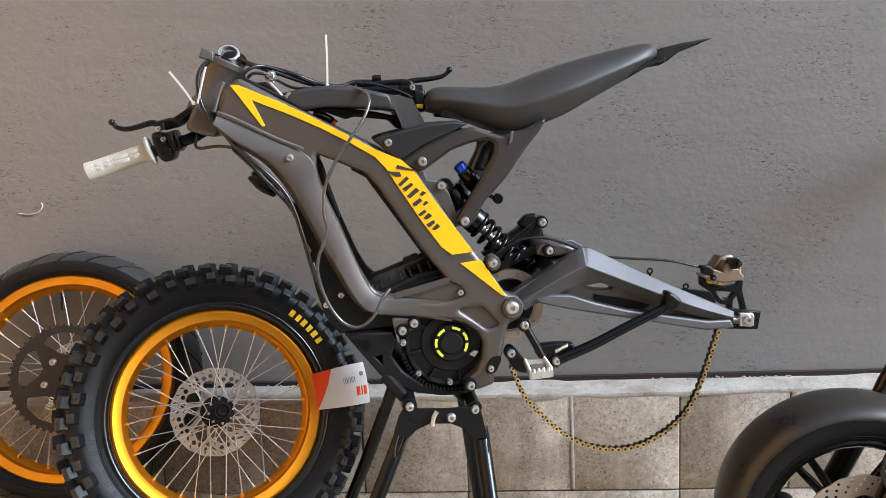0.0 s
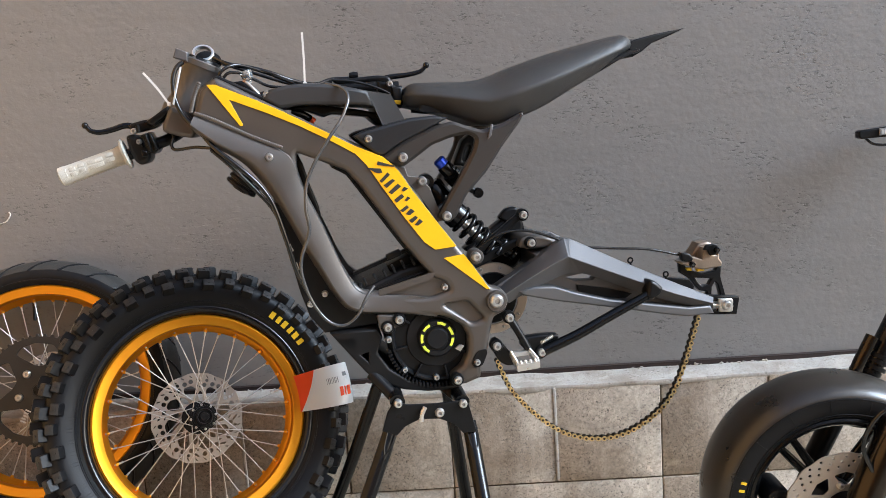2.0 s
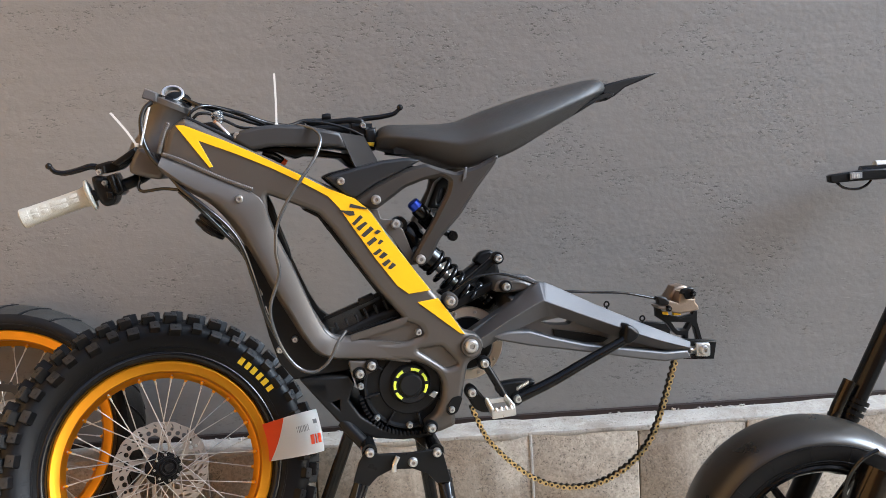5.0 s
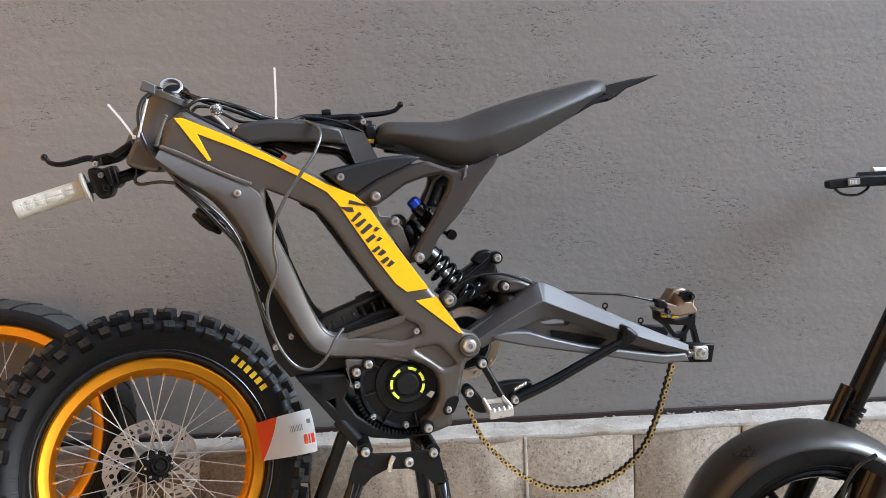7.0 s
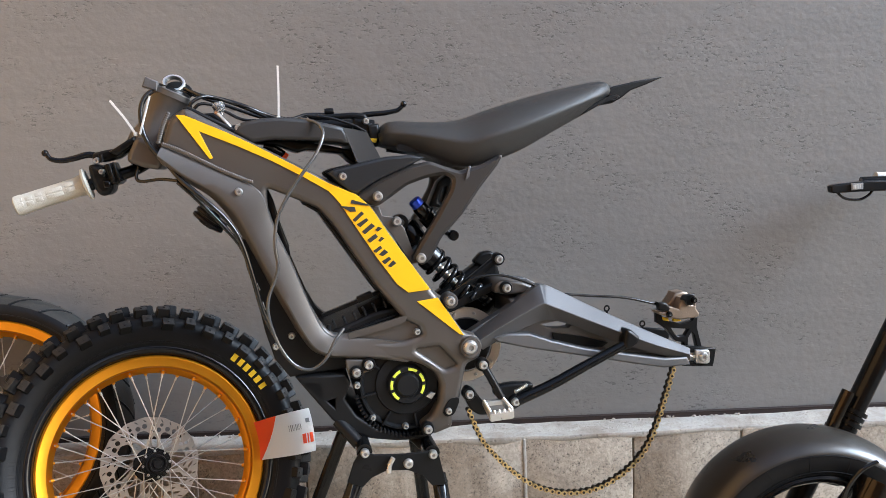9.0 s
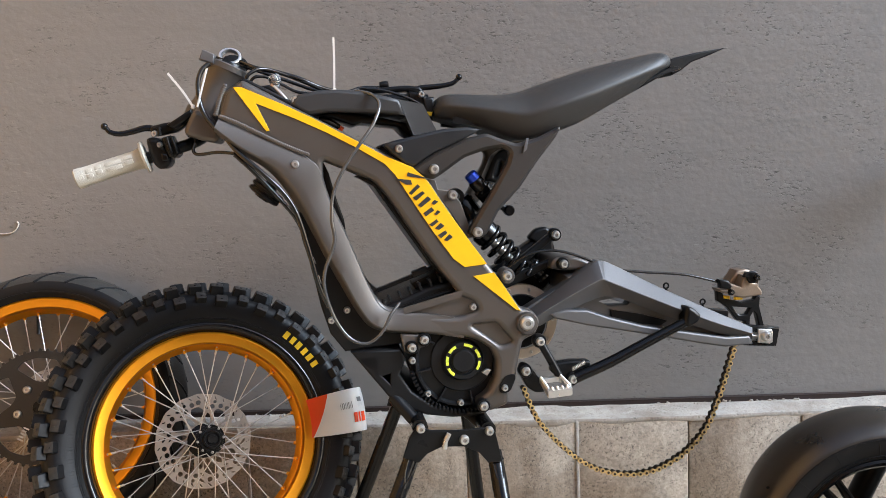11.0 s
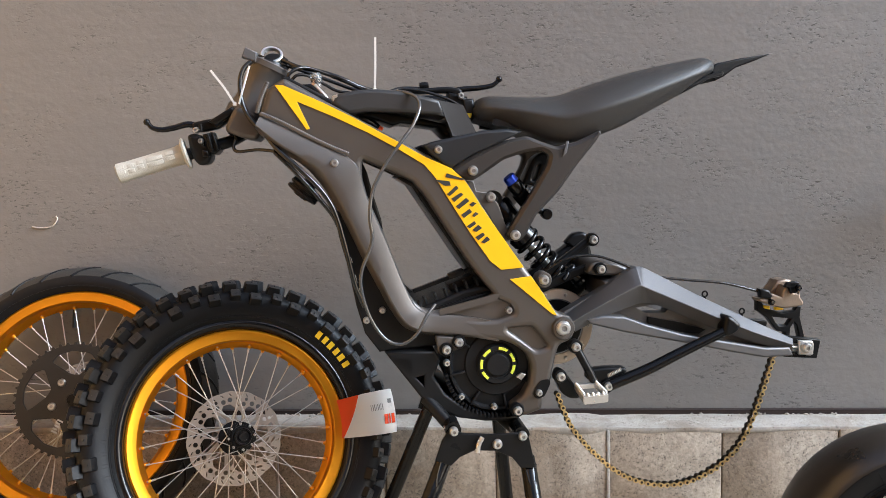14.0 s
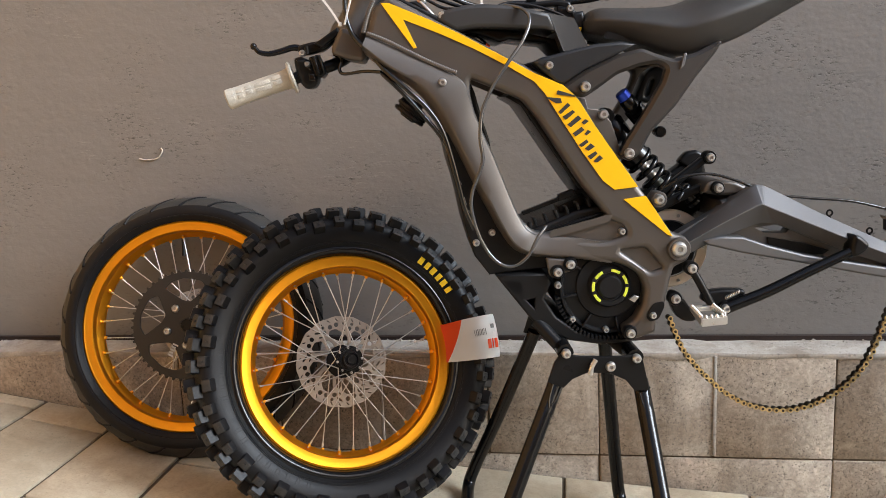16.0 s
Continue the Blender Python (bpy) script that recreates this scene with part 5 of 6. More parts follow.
turned("shock_reservoir", (0.011, -0.06, 1.002), (0.049, -0.05, 0.959), [(0.0, 0.1), (0.011, 0.1), (0.0125, 0.14), (0.0125, 0.4), (0.0155, 0.42), (0.0155, 0.5), (0.0138, 0.51), (0.0155, 0.52), (0.0155, 0.6), (0.0138, 0.61), (0.0155, 0.62), (0.0155, 1.0), (0.0, 1.0)], BLACK_PAINT, "black shock reservoir")
turned("blue_cap", (0.007, -0.061, 1.008), (0.015, -0.06, 0.998), [(0.0, 0), (0.0085, 0), (0.0105, 0.15), (0.0105, 1.0), (0.0, 1.0)], BLUE_CAP, "blue anodised cap")
turned("shock_body", (-0.007, -0.03, 0.965), (0.028, -0.03, 0.914), [(0.0, 0), (0.018, 0), (0.022, 0.1), (0.022, 0.6), (0.026, 0.62), (0.026, 0.8), (0.020, 0.85), (0.020, 1), (0.0, 1)], BLACK_PAINT, "black shock body")
turned("shock_collar", (0.029, -0.03, 0.915), (0.044, -0.03, 0.9), [(0.0, 0), (0.019, 0), (0.023, 0.2), (0.023, 0.8), (0.019, 1), (0.0, 1)], BLACK_PAINT)
turned("shock_rod", (0.038, -0.03, 0.906), (0.103, -0.03, 0.831), [(0.0, 0), (0.008, 0), (0.008, 1), (0.0, 1)], DULL_ALLOY)
m, ln = along((0.039, -0.03, 0.906), (0.1, -0.03, 0.835))
coil = [m @ Vector((0.021 * math.cos(2 * math.pi * 5.5 * s / 110), 0.021 * math.sin(2 * math.pi * 5.5 * s / 110), ln * s / 110)) for s in range(111)]
part("shock_spring", tube_bm(bmesh.new(), coil, 0.0042, 8), BLACK_PAINT, bike, "black coil spring", 60)
lathe("shock_eye", [(0.006, -0.012), (0.013, -0.012), (0.014, 0.0), (0.013, 0.012), (0.006, 0.012)], BLACK_SATIN, bike, 20, "y", (-0.016, -0.05, 0.972), True)
plate("bracket_plate", [(-0.07, 1.004), (-0.053, 1.001), (-0.049, 0.986), (-0.031, 0.983), (-0.014, 0.965), (0.005, 0.907), (-0.005, 0.906), (-0.034, 0.955), (-0.055, 0.981)], GUNMETAL, bike, -0.085, 0.006, 0.001, (), 0.0, 0)
lathe("damper_knob", [(0.0, -0.014), (0.0075, -0.014), (0.009, -0.011), (0.009, 0.0), (0.007, 0.002), (0.007, 0.014), (0.0, 0.014)], BLACK_PAINT, bike, 20, "y", (0.079, -0.02, 0.943))
tube("damper_stem", [(0.079, -0.02, 0.943), (0.056, -0.03, 0.957), (0.04, -0.04, 0.967)], 0.006, BLACK_SATIN, bike, 10, 3)
tube("shock_hose", [(-0.011, -0.05, 0.953), (-0.019, -0.055, 0.94), (-0.004, -0.055, 0.924), (0.011, -0.05, 0.93)], 0.0045, BLACK_PLASTIC, bike, 8, 5)

# bolts of the frame
for px in ((-0.267, -0.097, 1.034), (-0.11, -0.107, 1.051)):
    bolt(px, 0.0062, bike)
for px in ((-0.057, -0.107, 1.018), (0.008, -0.107, 0.917), (0.051, -0.115, 0.846), (-0.026, -0.086, 0.976), (-0.261, -0.072, 1.13)):
    bolt(px, 0.0078, bike)
lathe("bolt_boss", [(0.0, -0.004), (0.011, -0.004), (0.0128, -0.001), (0.0128, 0.02)], GUNMETAL, bike, 28, "y", (0.052, -0.108, 0.845))
lathe("pivot_boss", [(0.0, -0.004), (0.0165, -0.004), (0.0185, 0.0), (0.0185, 0.03)], GUNMETAL, bike, 32, "y", (0.08, -0.119, 0.769))
bolt((0.079, -0.123, 0.77), 0.0118, bike, STEEL, 0.006)
for px in ((0.099, -0.122, 0.739), (0.076, -0.116, 0.691), (0.152, -0.121, 0.673), (0.1506, -0.051, 0.9003), (0.1559, -0.074, 0.8539), (0.005, -0.119, 0.641), (-0.104, -0.106, 0.741), (-0.084, -0.106, 0.752)):
    lathe("washer", [(0.0, -0.002), (0.0100, -0.002), (0.0110, 0.0), (0.0110, 0.012)], BLACK_SATIN, bike, 20, "y", px)
    bolt((px[0], px[1] - 0.002, px[2]), 0.0074, bike)
for px in ((-0.004, -0.106, 0.799), (-0.201, -0.09, 0.805), (-0.226, -0.09, 0.79), (-0.08, -0.092, 0.661), (-0.027, -0.092, 0.641), (-0.104, -0.106, 0.72), (0.0406, -0.1172, 0.667)):
    bolt(px, 0.0055, bike)
# black plate on the frame's face, standing for the dark inside an open slot
plate("slot_recess", [(0.034, 0.674), (0.043, 0.6866), (0.058, 0.6887), (0.0596, 0.6807), (0.0499, 0.6596), (0.037, 0.6565), (0.0311, 0.6636)], BLACK_SATIN, bike, -0.1172, 0.004, 0.001, (), 0.0, 1)

# rear brake caliper on its bracket
plate("caliper_bracket", [(0.4305, 0.7952), (0.4373, 0.7955), (0.4419, 0.783), (0.4553, 0.7734), (0.4771, 0.7666), (0.5002, 0.7699), (0.5042, 0.7769), (0.5116, 0.7762), (0.5099, 0.7577), (0.5194, 0.721), (0.5095, 0.7211), (0.5038, 0.7443), (0.499, 0.7494), (0.4929, 0.7393), (0.4913, 0.7154), (0.4839, 0.7161), (0.483, 0.7323), (0.4683, 0.7357), (0.4607, 0.7449), (0.4502, 0.759), (0.432, 0.772)], BLACK_SATIN, bike, -0.068, 0.012, 0.002, [[(0.460, 0.760), (0.4935, 0.7555), (0.4861, 0.7445), (0.4724, 0.7447), (0.4666, 0.7501)]], 0.0, 0, "black cut-out caliper bracket")
plate("caliper", [(0.441, 0.8012), (0.4467, 0.8043), (0.4638, 0.7972), (0.4659, 0.807), (0.4708, 0.8165), (0.4795, 0.8157), (0.4832, 0.804), (0.4928, 0.8017), (0.4967, 0.8096), (0.4966, 0.7959), (0.5023, 0.7885), (0.5032, 0.7815), (0.4935, 0.7797), (0.4669, 0.7777), (0.4454, 0.7835), (0.4265, 0.7908), (0.4242, 0.796), (0.4408, 0.794)], BRONZE, bike, -0.088, 0.03, 0.003, [], 0.0, 0, "bronze brake caliper", 2)
plate("caliper_body", [(0.452, 0.7985), (0.4647, 0.8147), (0.4696, 0.8224), (0.4849, 0.8241), (0.4936, 0.8213), (0.4975, 0.809), (0.4965, 0.792), (0.470, 0.786)], BRONZE, bike, -0.066, 0.03, 0.004, [], 0.0, 0, "", 2)
plate("caliper_clamp", [(0.4647, 0.8147), (0.4696, 0.8224), (0.4849, 0.8241), (0.4916, 0.8213), (0.4924, 0.809), (0.4846, 0.8029), (0.477, 0.8036), (0.4723, 0.8131)], BLACK_SATIN, bike, -0.094, 0.008, 0.002, [[(0.476, 0.8195), (0.480, 0.820), (0.479, 0.8085), (0.476, 0.809)]], 0.0, 0, "black caliper clamp")
plate("hose_end", [(0.423, 0.813), (0.44, 0.81), (0.447, 0.8), (0.444, 0.795), (0.426, 0.798)], BLACK_SATIN, bike, -0.090, 0.014, 0.003, (), 0.0, 0)
bolt((0.488, -0.094, 0.813), 0.0055, bike, BLACK_PAINT)
bolt((0.4445, -0.088, 0.7899), 0.0055, bike, BLACK_PAINT)
plate("brake_pad", [(0.441, 0.781), (0.452, 0.780), (0.452, 0.774), (0.443, 0.776)], YELLOW_PRINT, bike, -0.072, 0.008, 0.001, (), 0.0, 0, "yellow brake pad edge")
plate("brake_pad", [(0.462, 0.777), (0.476, 0.778), (0.476, 0.772), (0.463, 0.772)], YELLOW_PRINT, bike, -0.072, 0.008, 0.001, (), 0.0, 0, "yellow brake pad edge")
tube("brake_hose", [(0.062, -0.06, 0.849), (0.101, -0.07, 0.873), (0.145, -0.07, 0.876), (0.188, -0.075, 0.863), (0.235, -0.08, 0.842), (0.296, -0.08, 0.832), (0.368, -0.08, 0.823), (0.437, -0.08, 0.804)], 0.0022, CABLE_BLACK, bike, 8, 6, None, "rear brake hose")
for px in ((0.337, -0.07, 0.805), (0.403, -0.07, 0.773)):
    lathe("hose_clip", [(0.0045 + 0.0016 * math.cos(t_), 0.0016 * math.sin(t_)) for t_ in [2 * math.pi * q / 6 for q in range(6)]], BLACK_SATIN, bike, 14, "y", px, True)
    tube("clip_stem", [(px[0], px[1], px[2] - 0.004), (px[0] + 0.001, px[1], px[2] - 0.018)], 0.002, BLACK_SATIN, bike, 8, 0)

# ---------------------------------------------------------------- handlebar, cables and ties
bar = thing("handlebar", "loose black handlebar with pale rubber grips and brake levers", "handlebar", (0, 1.507, 0), (0, 0, math.degrees(math.atan(0.19))))


def turned_on(parent, name, p, q, prof, mat, label="", steps=28):
    m_, ln_ = along(p, q)
    ob = lathe(name, [(r_, h_ * ln_) for r_, h_ in prof], mat, parent, steps, "z", (0, 0, 0), False, label)
    ob.matrix_local = m_
    return ob


tube("bar_tube", [(-0.501, -0.02, 1.05), (-0.454, -0.01, 1.065), (-0.425, 0.0, 1.075), (-0.386, 0.06, 1.1), (-0.292, 0.1, 1.133), (-0.193, 0.11, 1.142), (-0.093, 0.1, 1.141), (-0.032, 0.1, 1.139)], 0.0095, BLACK_SATIN, bar, 14, 6, None, "black bar tube")
g0, g1 = (-0.599, -0.028, 1.024), (-0.494, -0.02, 1.055)
turned_on(bar, "grip", g0, g1, [(0.0, 0.0), (0.013, 0.0), (0.0155, 0.02), (0.0155, 0.10), (0.0148, 0.12), (0.0148, 0.86), (0.0158, 0.88), (0.0165, 0.93), (0.024, 0.95), (0.025, 0.98), (0.022, 1.0), (0.0, 1.0)], GRIP_RUBBER, "pale grey rubber grip", 36)
gm, gl = along(g0, g1)
for i, (u0_, u1_) in enumerate(((0.08, 0.13), (0.17, 0.26), (0.30, 0.39), (0.44, 0.66), (0.70, 0.82))):
    for a_ in (150, 182):
        part("grip_pad", box_bm(bmesh.new(), (0.0140, -0.0032, gl * u0_), (0.01525, 0.0032, gl * u1_), 0.0005, gm @ Matrix.Rotation(radians(a_ + 6 * (i % 2)), 4, "Z")), GRIP_RUBBER, bar)
plate("switch_box", [(-0.492, 1.082), (-0.481, 1.085), (-0.467, 1.078), (-0.458, 1.067), (-0.456, 1.047), (-0.462, 1.037), (-0.474, 1.034), (-0.482, 1.041), (-0.489, 1.061)], BLACK_PLASTIC, bar, -0.035, 0.05, 0.007, (), 0.0, 1, "black switch box")
plate("lever_clamp", [(-0.468, 1.082), (-0.454, 1.086), (-0.446, 1.066), (-0.443, 1.057), (-0.45, 1.051), (-0.46, 1.054)], BLACK_SATIN, bar, -0.04, 0.05, 0.004, (), 0.0, 0)
plate("lever_perch", [(-0.484, 1.101), (-0.462, 1.106), (-0.445, 1.107), (-0.421, 1.123), (-0.414, 1.119), (-0.422, 1.109), (-0.443, 1.092), (-0.465, 1.087), (-0.478, 1.086), (-0.485, 1.092)], BLACK_SATIN, bar, -0.03, 0.024, 0.004, (), 0.0, 1)
tube("brake_lever", [(-0.472, -0.02, 1.094), (-0.491, -0.02, 1.099), (-0.512, -0.022, 1.094), (-0.53, -0.024, 1.091), (-0.544, -0.025, 1.094), (-0.55, -0.025, 1.101)], 0.0055, BLACK_PAINT, bar, 10, 5, 0.0035, "black brake lever")
part("lever_ball", bmesh.ops.create_uvsphere((lb := bmesh.new()), u_segments=14, v_segments=10, radius=0.0052, matrix=Matrix.Translation((-0.552, -0.025, 1.103))) and lb, BLACK_PAINT, bar)
plate("switch_key", [(-0.474, 1.079), (-0.466, 1.073), (-0.465, 1.062), (-0.473, 1.067)], BLACK_PAINT, bar, -0.041, 0.01, 0.002, (), 0.0, 0)
plate("switch_key", [(-0.47, 1.059), (-0.46, 1.057), (-0.459, 1.046), (-0.469, 1.047)], BLACK_PAINT, bar, -0.041, 0.01, 0.002, (), 0.0, 0)
for strip_ in ([(-0.462, 1.083), (-0.457, 1.084), (-0.451, 1.056), (-0.455, 1.055)], [(-0.454, 1.084), (-0.45, 1.085), (-0.443, 1.059), (-0.446, 1.057)]):
    plate("clamp_band", strip_, BLACK_SATIN, bar, -0.045, 0.02, 0.002, (), 0.0, 0)
tube("lever_pivot", [(-0.47, -0.04, 1.098), (-0.469, -0.04, 1.087)], 0.003, BLACK_SATIN, bar, 10, 0)
plate("master_cylinder", [(-0.458, 1.102), (-0.421, 1.125), (-0.417, 1.114), (-0.447, 1.095)], BLACK_SATIN, bar, -0.042, 0.022, 0.004, (), 0.0, 0)
bolt((-0.477, -0.036, 1.089), 0.005, bar)
bolt((-0.47, -0.041, 1.072), 0.0045, bar, DULL_ALLOY)
# the other end lies over the battery cover
tube("brake_lever", [(-0.08, 0.0, 1.146), (-0.056, 0.0, 1.151), (-0.027, 0.0, 1.153), (-0.005, 0.0, 1.157), (0.005, 0.0, 1.164)], 0.0052, BLACK_PAINT, bar, 10, 5, 0.0035, "black brake lever")
part("lever_ball", bmesh.ops.create_uvsphere((lb2 := bmesh.new()), u_segments=14, v_segments=10, radius=0.0054, matrix=Matrix.Translation((0.007, 0.0, 1.167))) and lb2, BLACK_PAINT, bar)
plate("lever_perch", [(-0.155, 1.152), (-0.117, 1.153), (-0.079, 1.155), (-0.059, 1.152), (-0.054, 1.141), (-0.062, 1.136), (-0.08, 1.145), (-0.118, 1.144), (-0.151, 1.144)], BLACK_SATIN, bar, -0.012, 0.024, 0.004, (), 0.0, 1)
plate("lever_clamp", [(-0.08, 1.145), (-0.062, 1.142), (-0.045, 1.133), (-0.04, 1.122), (-0.048, 1.115), (-0.065, 1.121), (-0.08, 1.128)], BLACK_SATIN, bar, -0.016, 0.035, 0.004, (), 0.0, 0)
plate("switch_box", [(-0.058, 1.134), (-0.039, 1.135), (-0.037, 1.118), (-0.042, 1.097), (-0.053, 1.1), (-0.056, 1.115)], BLACK_PLASTIC, bar, -0.02, 0.045, 0.005, (), 0.0, 0)
plate("yellow_button", [(-0.055, 1.111), (-0.043, 1.11), (-0.045, 1.103), (-0.054, 1.105)], YELLOW_PRINT, bar, -0.024, 0.006, 0.001, (), 0.0, 0)
bolt((-0.06, -0.016, 1.139), 0.0055, bar)
turned_on(bar, "adjuster", (-0.126, 0.0, 1.157), (-0.111, 0.0, 1.158), [(0.0, 0), (0.005, 0), (0.006, 0.3), (0.006, 0.7), (0.005, 1), (0.0, 1)], BLACK_SATIN)

cables = [
    ("wiring loom", [(-0.344, -0.01, 1.198), (-0.319, -0.03, 1.185), (-0.287, -0.03, 1.178), (-0.253, -0.03, 1.167), (-0.219, -0.02, 1.153), (-0.183, -0.01, 1.146), (-0.155, 0.0, 1.153), (-0.117, 0.0, 1.152)], 0.0035),
    ("throttle cable", [(-0.347, 0.01, 1.195), (-0.315, 0.0, 1.183), (-0.272, 0.0, 1.167), (-0.228, 0.0, 1.151), (-0.192, 0.0, 1.146), (-0.155, 0.0, 1.149)], 0.0028),
    ("brake hose", [(-0.332, -0.05, 1.158), (-0.332, -0.055, 1.17), (-0.318, -0.05, 1.18), (-0.299, -0.04, 1.181), (-0.261, -0.03, 1.168), (-0.219, -0.03, 1.149)], 0.0028),
    ("brake hose", [(-0.328, -0.05, 1.163), (-0.319, -0.05, 1.17), (-0.302, -0.045, 1.169), (-0.279, -0.04, 1.157), (-0.254, -0.04, 1.145), (-0.21, -0.04, 1.143)], 0.0025),
    ("clutchless lead", [(-0.155, -0.02, 1.151), (-0.119, -0.02, 1.146), (-0.083, -0.02, 1.134), (-0.061, -0.02, 1.122)], 0.0025),
    ("wiring loom", [(-0.389, -0.04, 1.192), (-0.4, -0.045, 1.181), (-0.406, -0.05, 1.161), (-0.404, -0.055, 1.13), (-0.393, -0.06, 1.105), (-0.371, -0.075, 1.081), (-0.35, -0.09, 1.055), (-0.319, -0.1, 1.026), (-0.288, -0.1, 0.993), (-0.269, -0.1, 0.959), (-0.255, -0.1, 0.906), (-0.243, -0.098, 0.85), (-0.229, -0.095, 0.812)], 0.0038),
    ("wiring loom", [(-0.356, -0.08, 1.052), (-0.325, -0.085, 1.02), (-0.295, -0.085, 0.984), (-0.268, -0.085, 0.946), (-0.252, -0.085, 0.895), (-0.24, -0.085, 0.839)], 0.0035),
    ("brake hose", [(-0.43, -0.02, 1.086), (-0.418, -0.03, 1.077), (-0.422, -0.035, 1.063), (-0.415, -0.04, 1.055), (-0.384, -0.05, 1.057), (-0.357, -0.07, 1.054)], 0.0026),
]
for nm, pts, r_ in cables:
    tube("cable", pts, r_, CABLE_BLACK, bike, 8, 6, None, "black " + nm.replace("clutchless ", ""))
tube("cable", [(-0.168, -0.07, 1.143), (-0.145, -0.085, 1.135), (-0.136, -0.1, 1.118), (-0.148, -0.115, 1.089), (-0.17, -0.125, 1.06), (-0.195, -0.13, 1.026), (-0.213, -0.135, 0.99), (-0.218, -0.14, 0.952), (-0.216, -0.14, 0.917), (-0.232, -0.135, 0.874), (-0.233, -0.13, 0.842), (-0.221, -0.128, 0.8), (-0.2, -0.128, 0.768), (-0.175, -0.128, 0.758), (-0.152, -0.13, 0.773), (-0.136, -0.125, 0.799), (-0.121, -0.115, 0.815)], 0.0027, SHINY_CABLE, bike, 10, 8, None, "loose glossy cable loop")
plate("steering_stop", [(-0.24, 1.047), (-0.228, 1.045), (-0.217, 1.018), (-0.208, 0.981), (-0.197, 0.945), (-0.195, 0.928), (-0.202, 0.931), (-0.216, 0.973), (-0.229, 1.018)], BLACK_SATIN, bike, -0.06, 0.03, 0.003, (), 0.0, 0)
# small signal lamp and connectors under the top tube
turned("signal_lamp", (-0.293, -0.05, 1.173), (-0.288, -0.05, 1.152), [(0.0, 0), (0.008, 0.05), (0.0095, 0.3), (0.0085, 0.7), (0.005, 0.8), (0.005, 1.0), (0.0, 1.0)], GLASS_BULB, "clear lamp lens")
turned("lamp_socket", (-0.298, -0.05, 1.156), (-0.293, -0.05, 1.152), [(0.0, 0), (0.006, 0), (0.006, 1), (0.0, 1)], COPPER)
tube("clasp", [(-0.293, -0.055, 1.154), (-0.284, -0.06, 1.144), (-0.276, -0.062, 1.134), (-0.274, -0.06, 1.127)], 0.0028, STEEL, bike, 10, 4)
plate("hinge", [(-0.316, 1.155), (-0.299, 1.156), (-0.272, 1.133), (-0.27, 1.123), (-0.281, 1.125), (-0.301, 1.139)], BLACK_SATIN, bike, -0.06, 0.05, 0.003, (), 0.0, 0)
tube("red_connector", [(-0.21, -0.03, 1.098), (-0.201, -0.03, 1.092), (-0.191, -0.03, 1.084)], 0.0055, RED_PRINT, bike, 8, 3)
tube("cable", [(-0.227, -0.04, 1.103), (-0.215, -0.04, 1.1), (-0.204, -0.035, 1.094), (-0.198, -0.03, 1.09)], 0.006, CABLE_BLACK, bike, 8, 4)
# round horn below the head
horn = turned("horn", (-0.323, -0.05, 0.983), (-0.304, -0.05, 1.006), [(0.0, 0.0), (0.012, 0.0), (0.014, 0.08), (0.024, 0.1), (0.0265, 0.16), (0.0265, 0.3), (0.023, 0.34), (0.023, 0.42), (0.0265, 0.46), (0.0265, 0.6), (0.02, 0.66), (0.012, 0.7), (0.010, 1.0), (0.0, 1.0)], BLACK_PLASTIC, "black horn")
tube("horn_bracket", [(-0.329, -0.045, 1.013), (-0.313, -0.05, 0.996), (-0.293, -0.05, 0.978)], 0.006, BLACK_SATIN, bike, 8, 3)

# white cable ties
for tie, kind in (([(-0.201, -0.05, 1.146), (-0.199, -0.05, 1.184), (-0.198, -0.05, 1.227)], "upright"), ([(-0.415, -0.055, 1.127), (-0.429, -0.055, 1.151), (-0.449, -0.05, 1.178)], "slanting")):
    zt = thing("cable_tie", "thin white plastic cable tie, tail uncut", "cable tie", (0, 1.507, 0), (0, 0, math.degrees(math.atan(0.19))))
    p0, p1 = Vector(tie[0]), Vector(tie[2])
    d = (p1 - p0).normalized()
    s = Vector((0, 1, 0)).cross(d).normalized()
    bm = bmesh.new()
    pts = spline(tie, 6)
    ring = []
    for q in pts:
        ring.append([bm.verts.new(q + a * 0.0016 * s + Vector((0, b * 0.0007, 0))) for a, b in ((-1, -1), (1, -1), (1, 1), (-1, 1))])
    for a, b in zip(ring, ring[1:]):
        for j in range(4):
            bm.faces.new((a[j], a[(j + 1) % 4], b[(j + 1) % 4], b[j]))
    bm.faces.new(ring[0]); bm.faces.new(ring[-1])
    part("strap", bm, WHITE_PLASTIC, zt)
    box("lock", p0 - Vector((0.0028, 0.0025, 0.003)), p0 + Vector((0.0028, 0.0025, 0.003)), WHITE_PLASTIC, zt, 0.001)
tube("tie_loop", [(-0.39, -0.06, 1.183), (-0.397, -0.06, 1.161), (-0.408, -0.06, 1.126)], 0.0016, WHITE_PLASTIC, bike, 6, 5, None, "thin white tie")

# ---------------------------------------------------------------- stand
stand = thing("bike_stand", "black tubular folding stand under the motor", "stand", (0, 1.507, 0), (0, 0, math.degrees(math.atan(0.19))))
sp_near = [(-0.119, 0.611), (-0.106, 0.628), (-0.086, 0.619), (-0.039, 0.615), (0.004, 0.615), (0.016, 0.607), (0.022, 0.578), (0.026, 0.558), (0.003, 0.559), (-0.011, 0.577), (-0.035, 0.589), (-0.069, 0.592), (-0.092, 0.583), (-0.106, 0.57), (-0.13, 0.58)]
plate("plate", sp_near, BLACK_SATIN, stand, -0.15, 0.006, 0.001, (), 0.0, 0, "black folded steel plate")
plate("plate", sp_near, BLACK_SATIN, stand, 0.12, 0.006, 0.001, (), 0.0, 0)
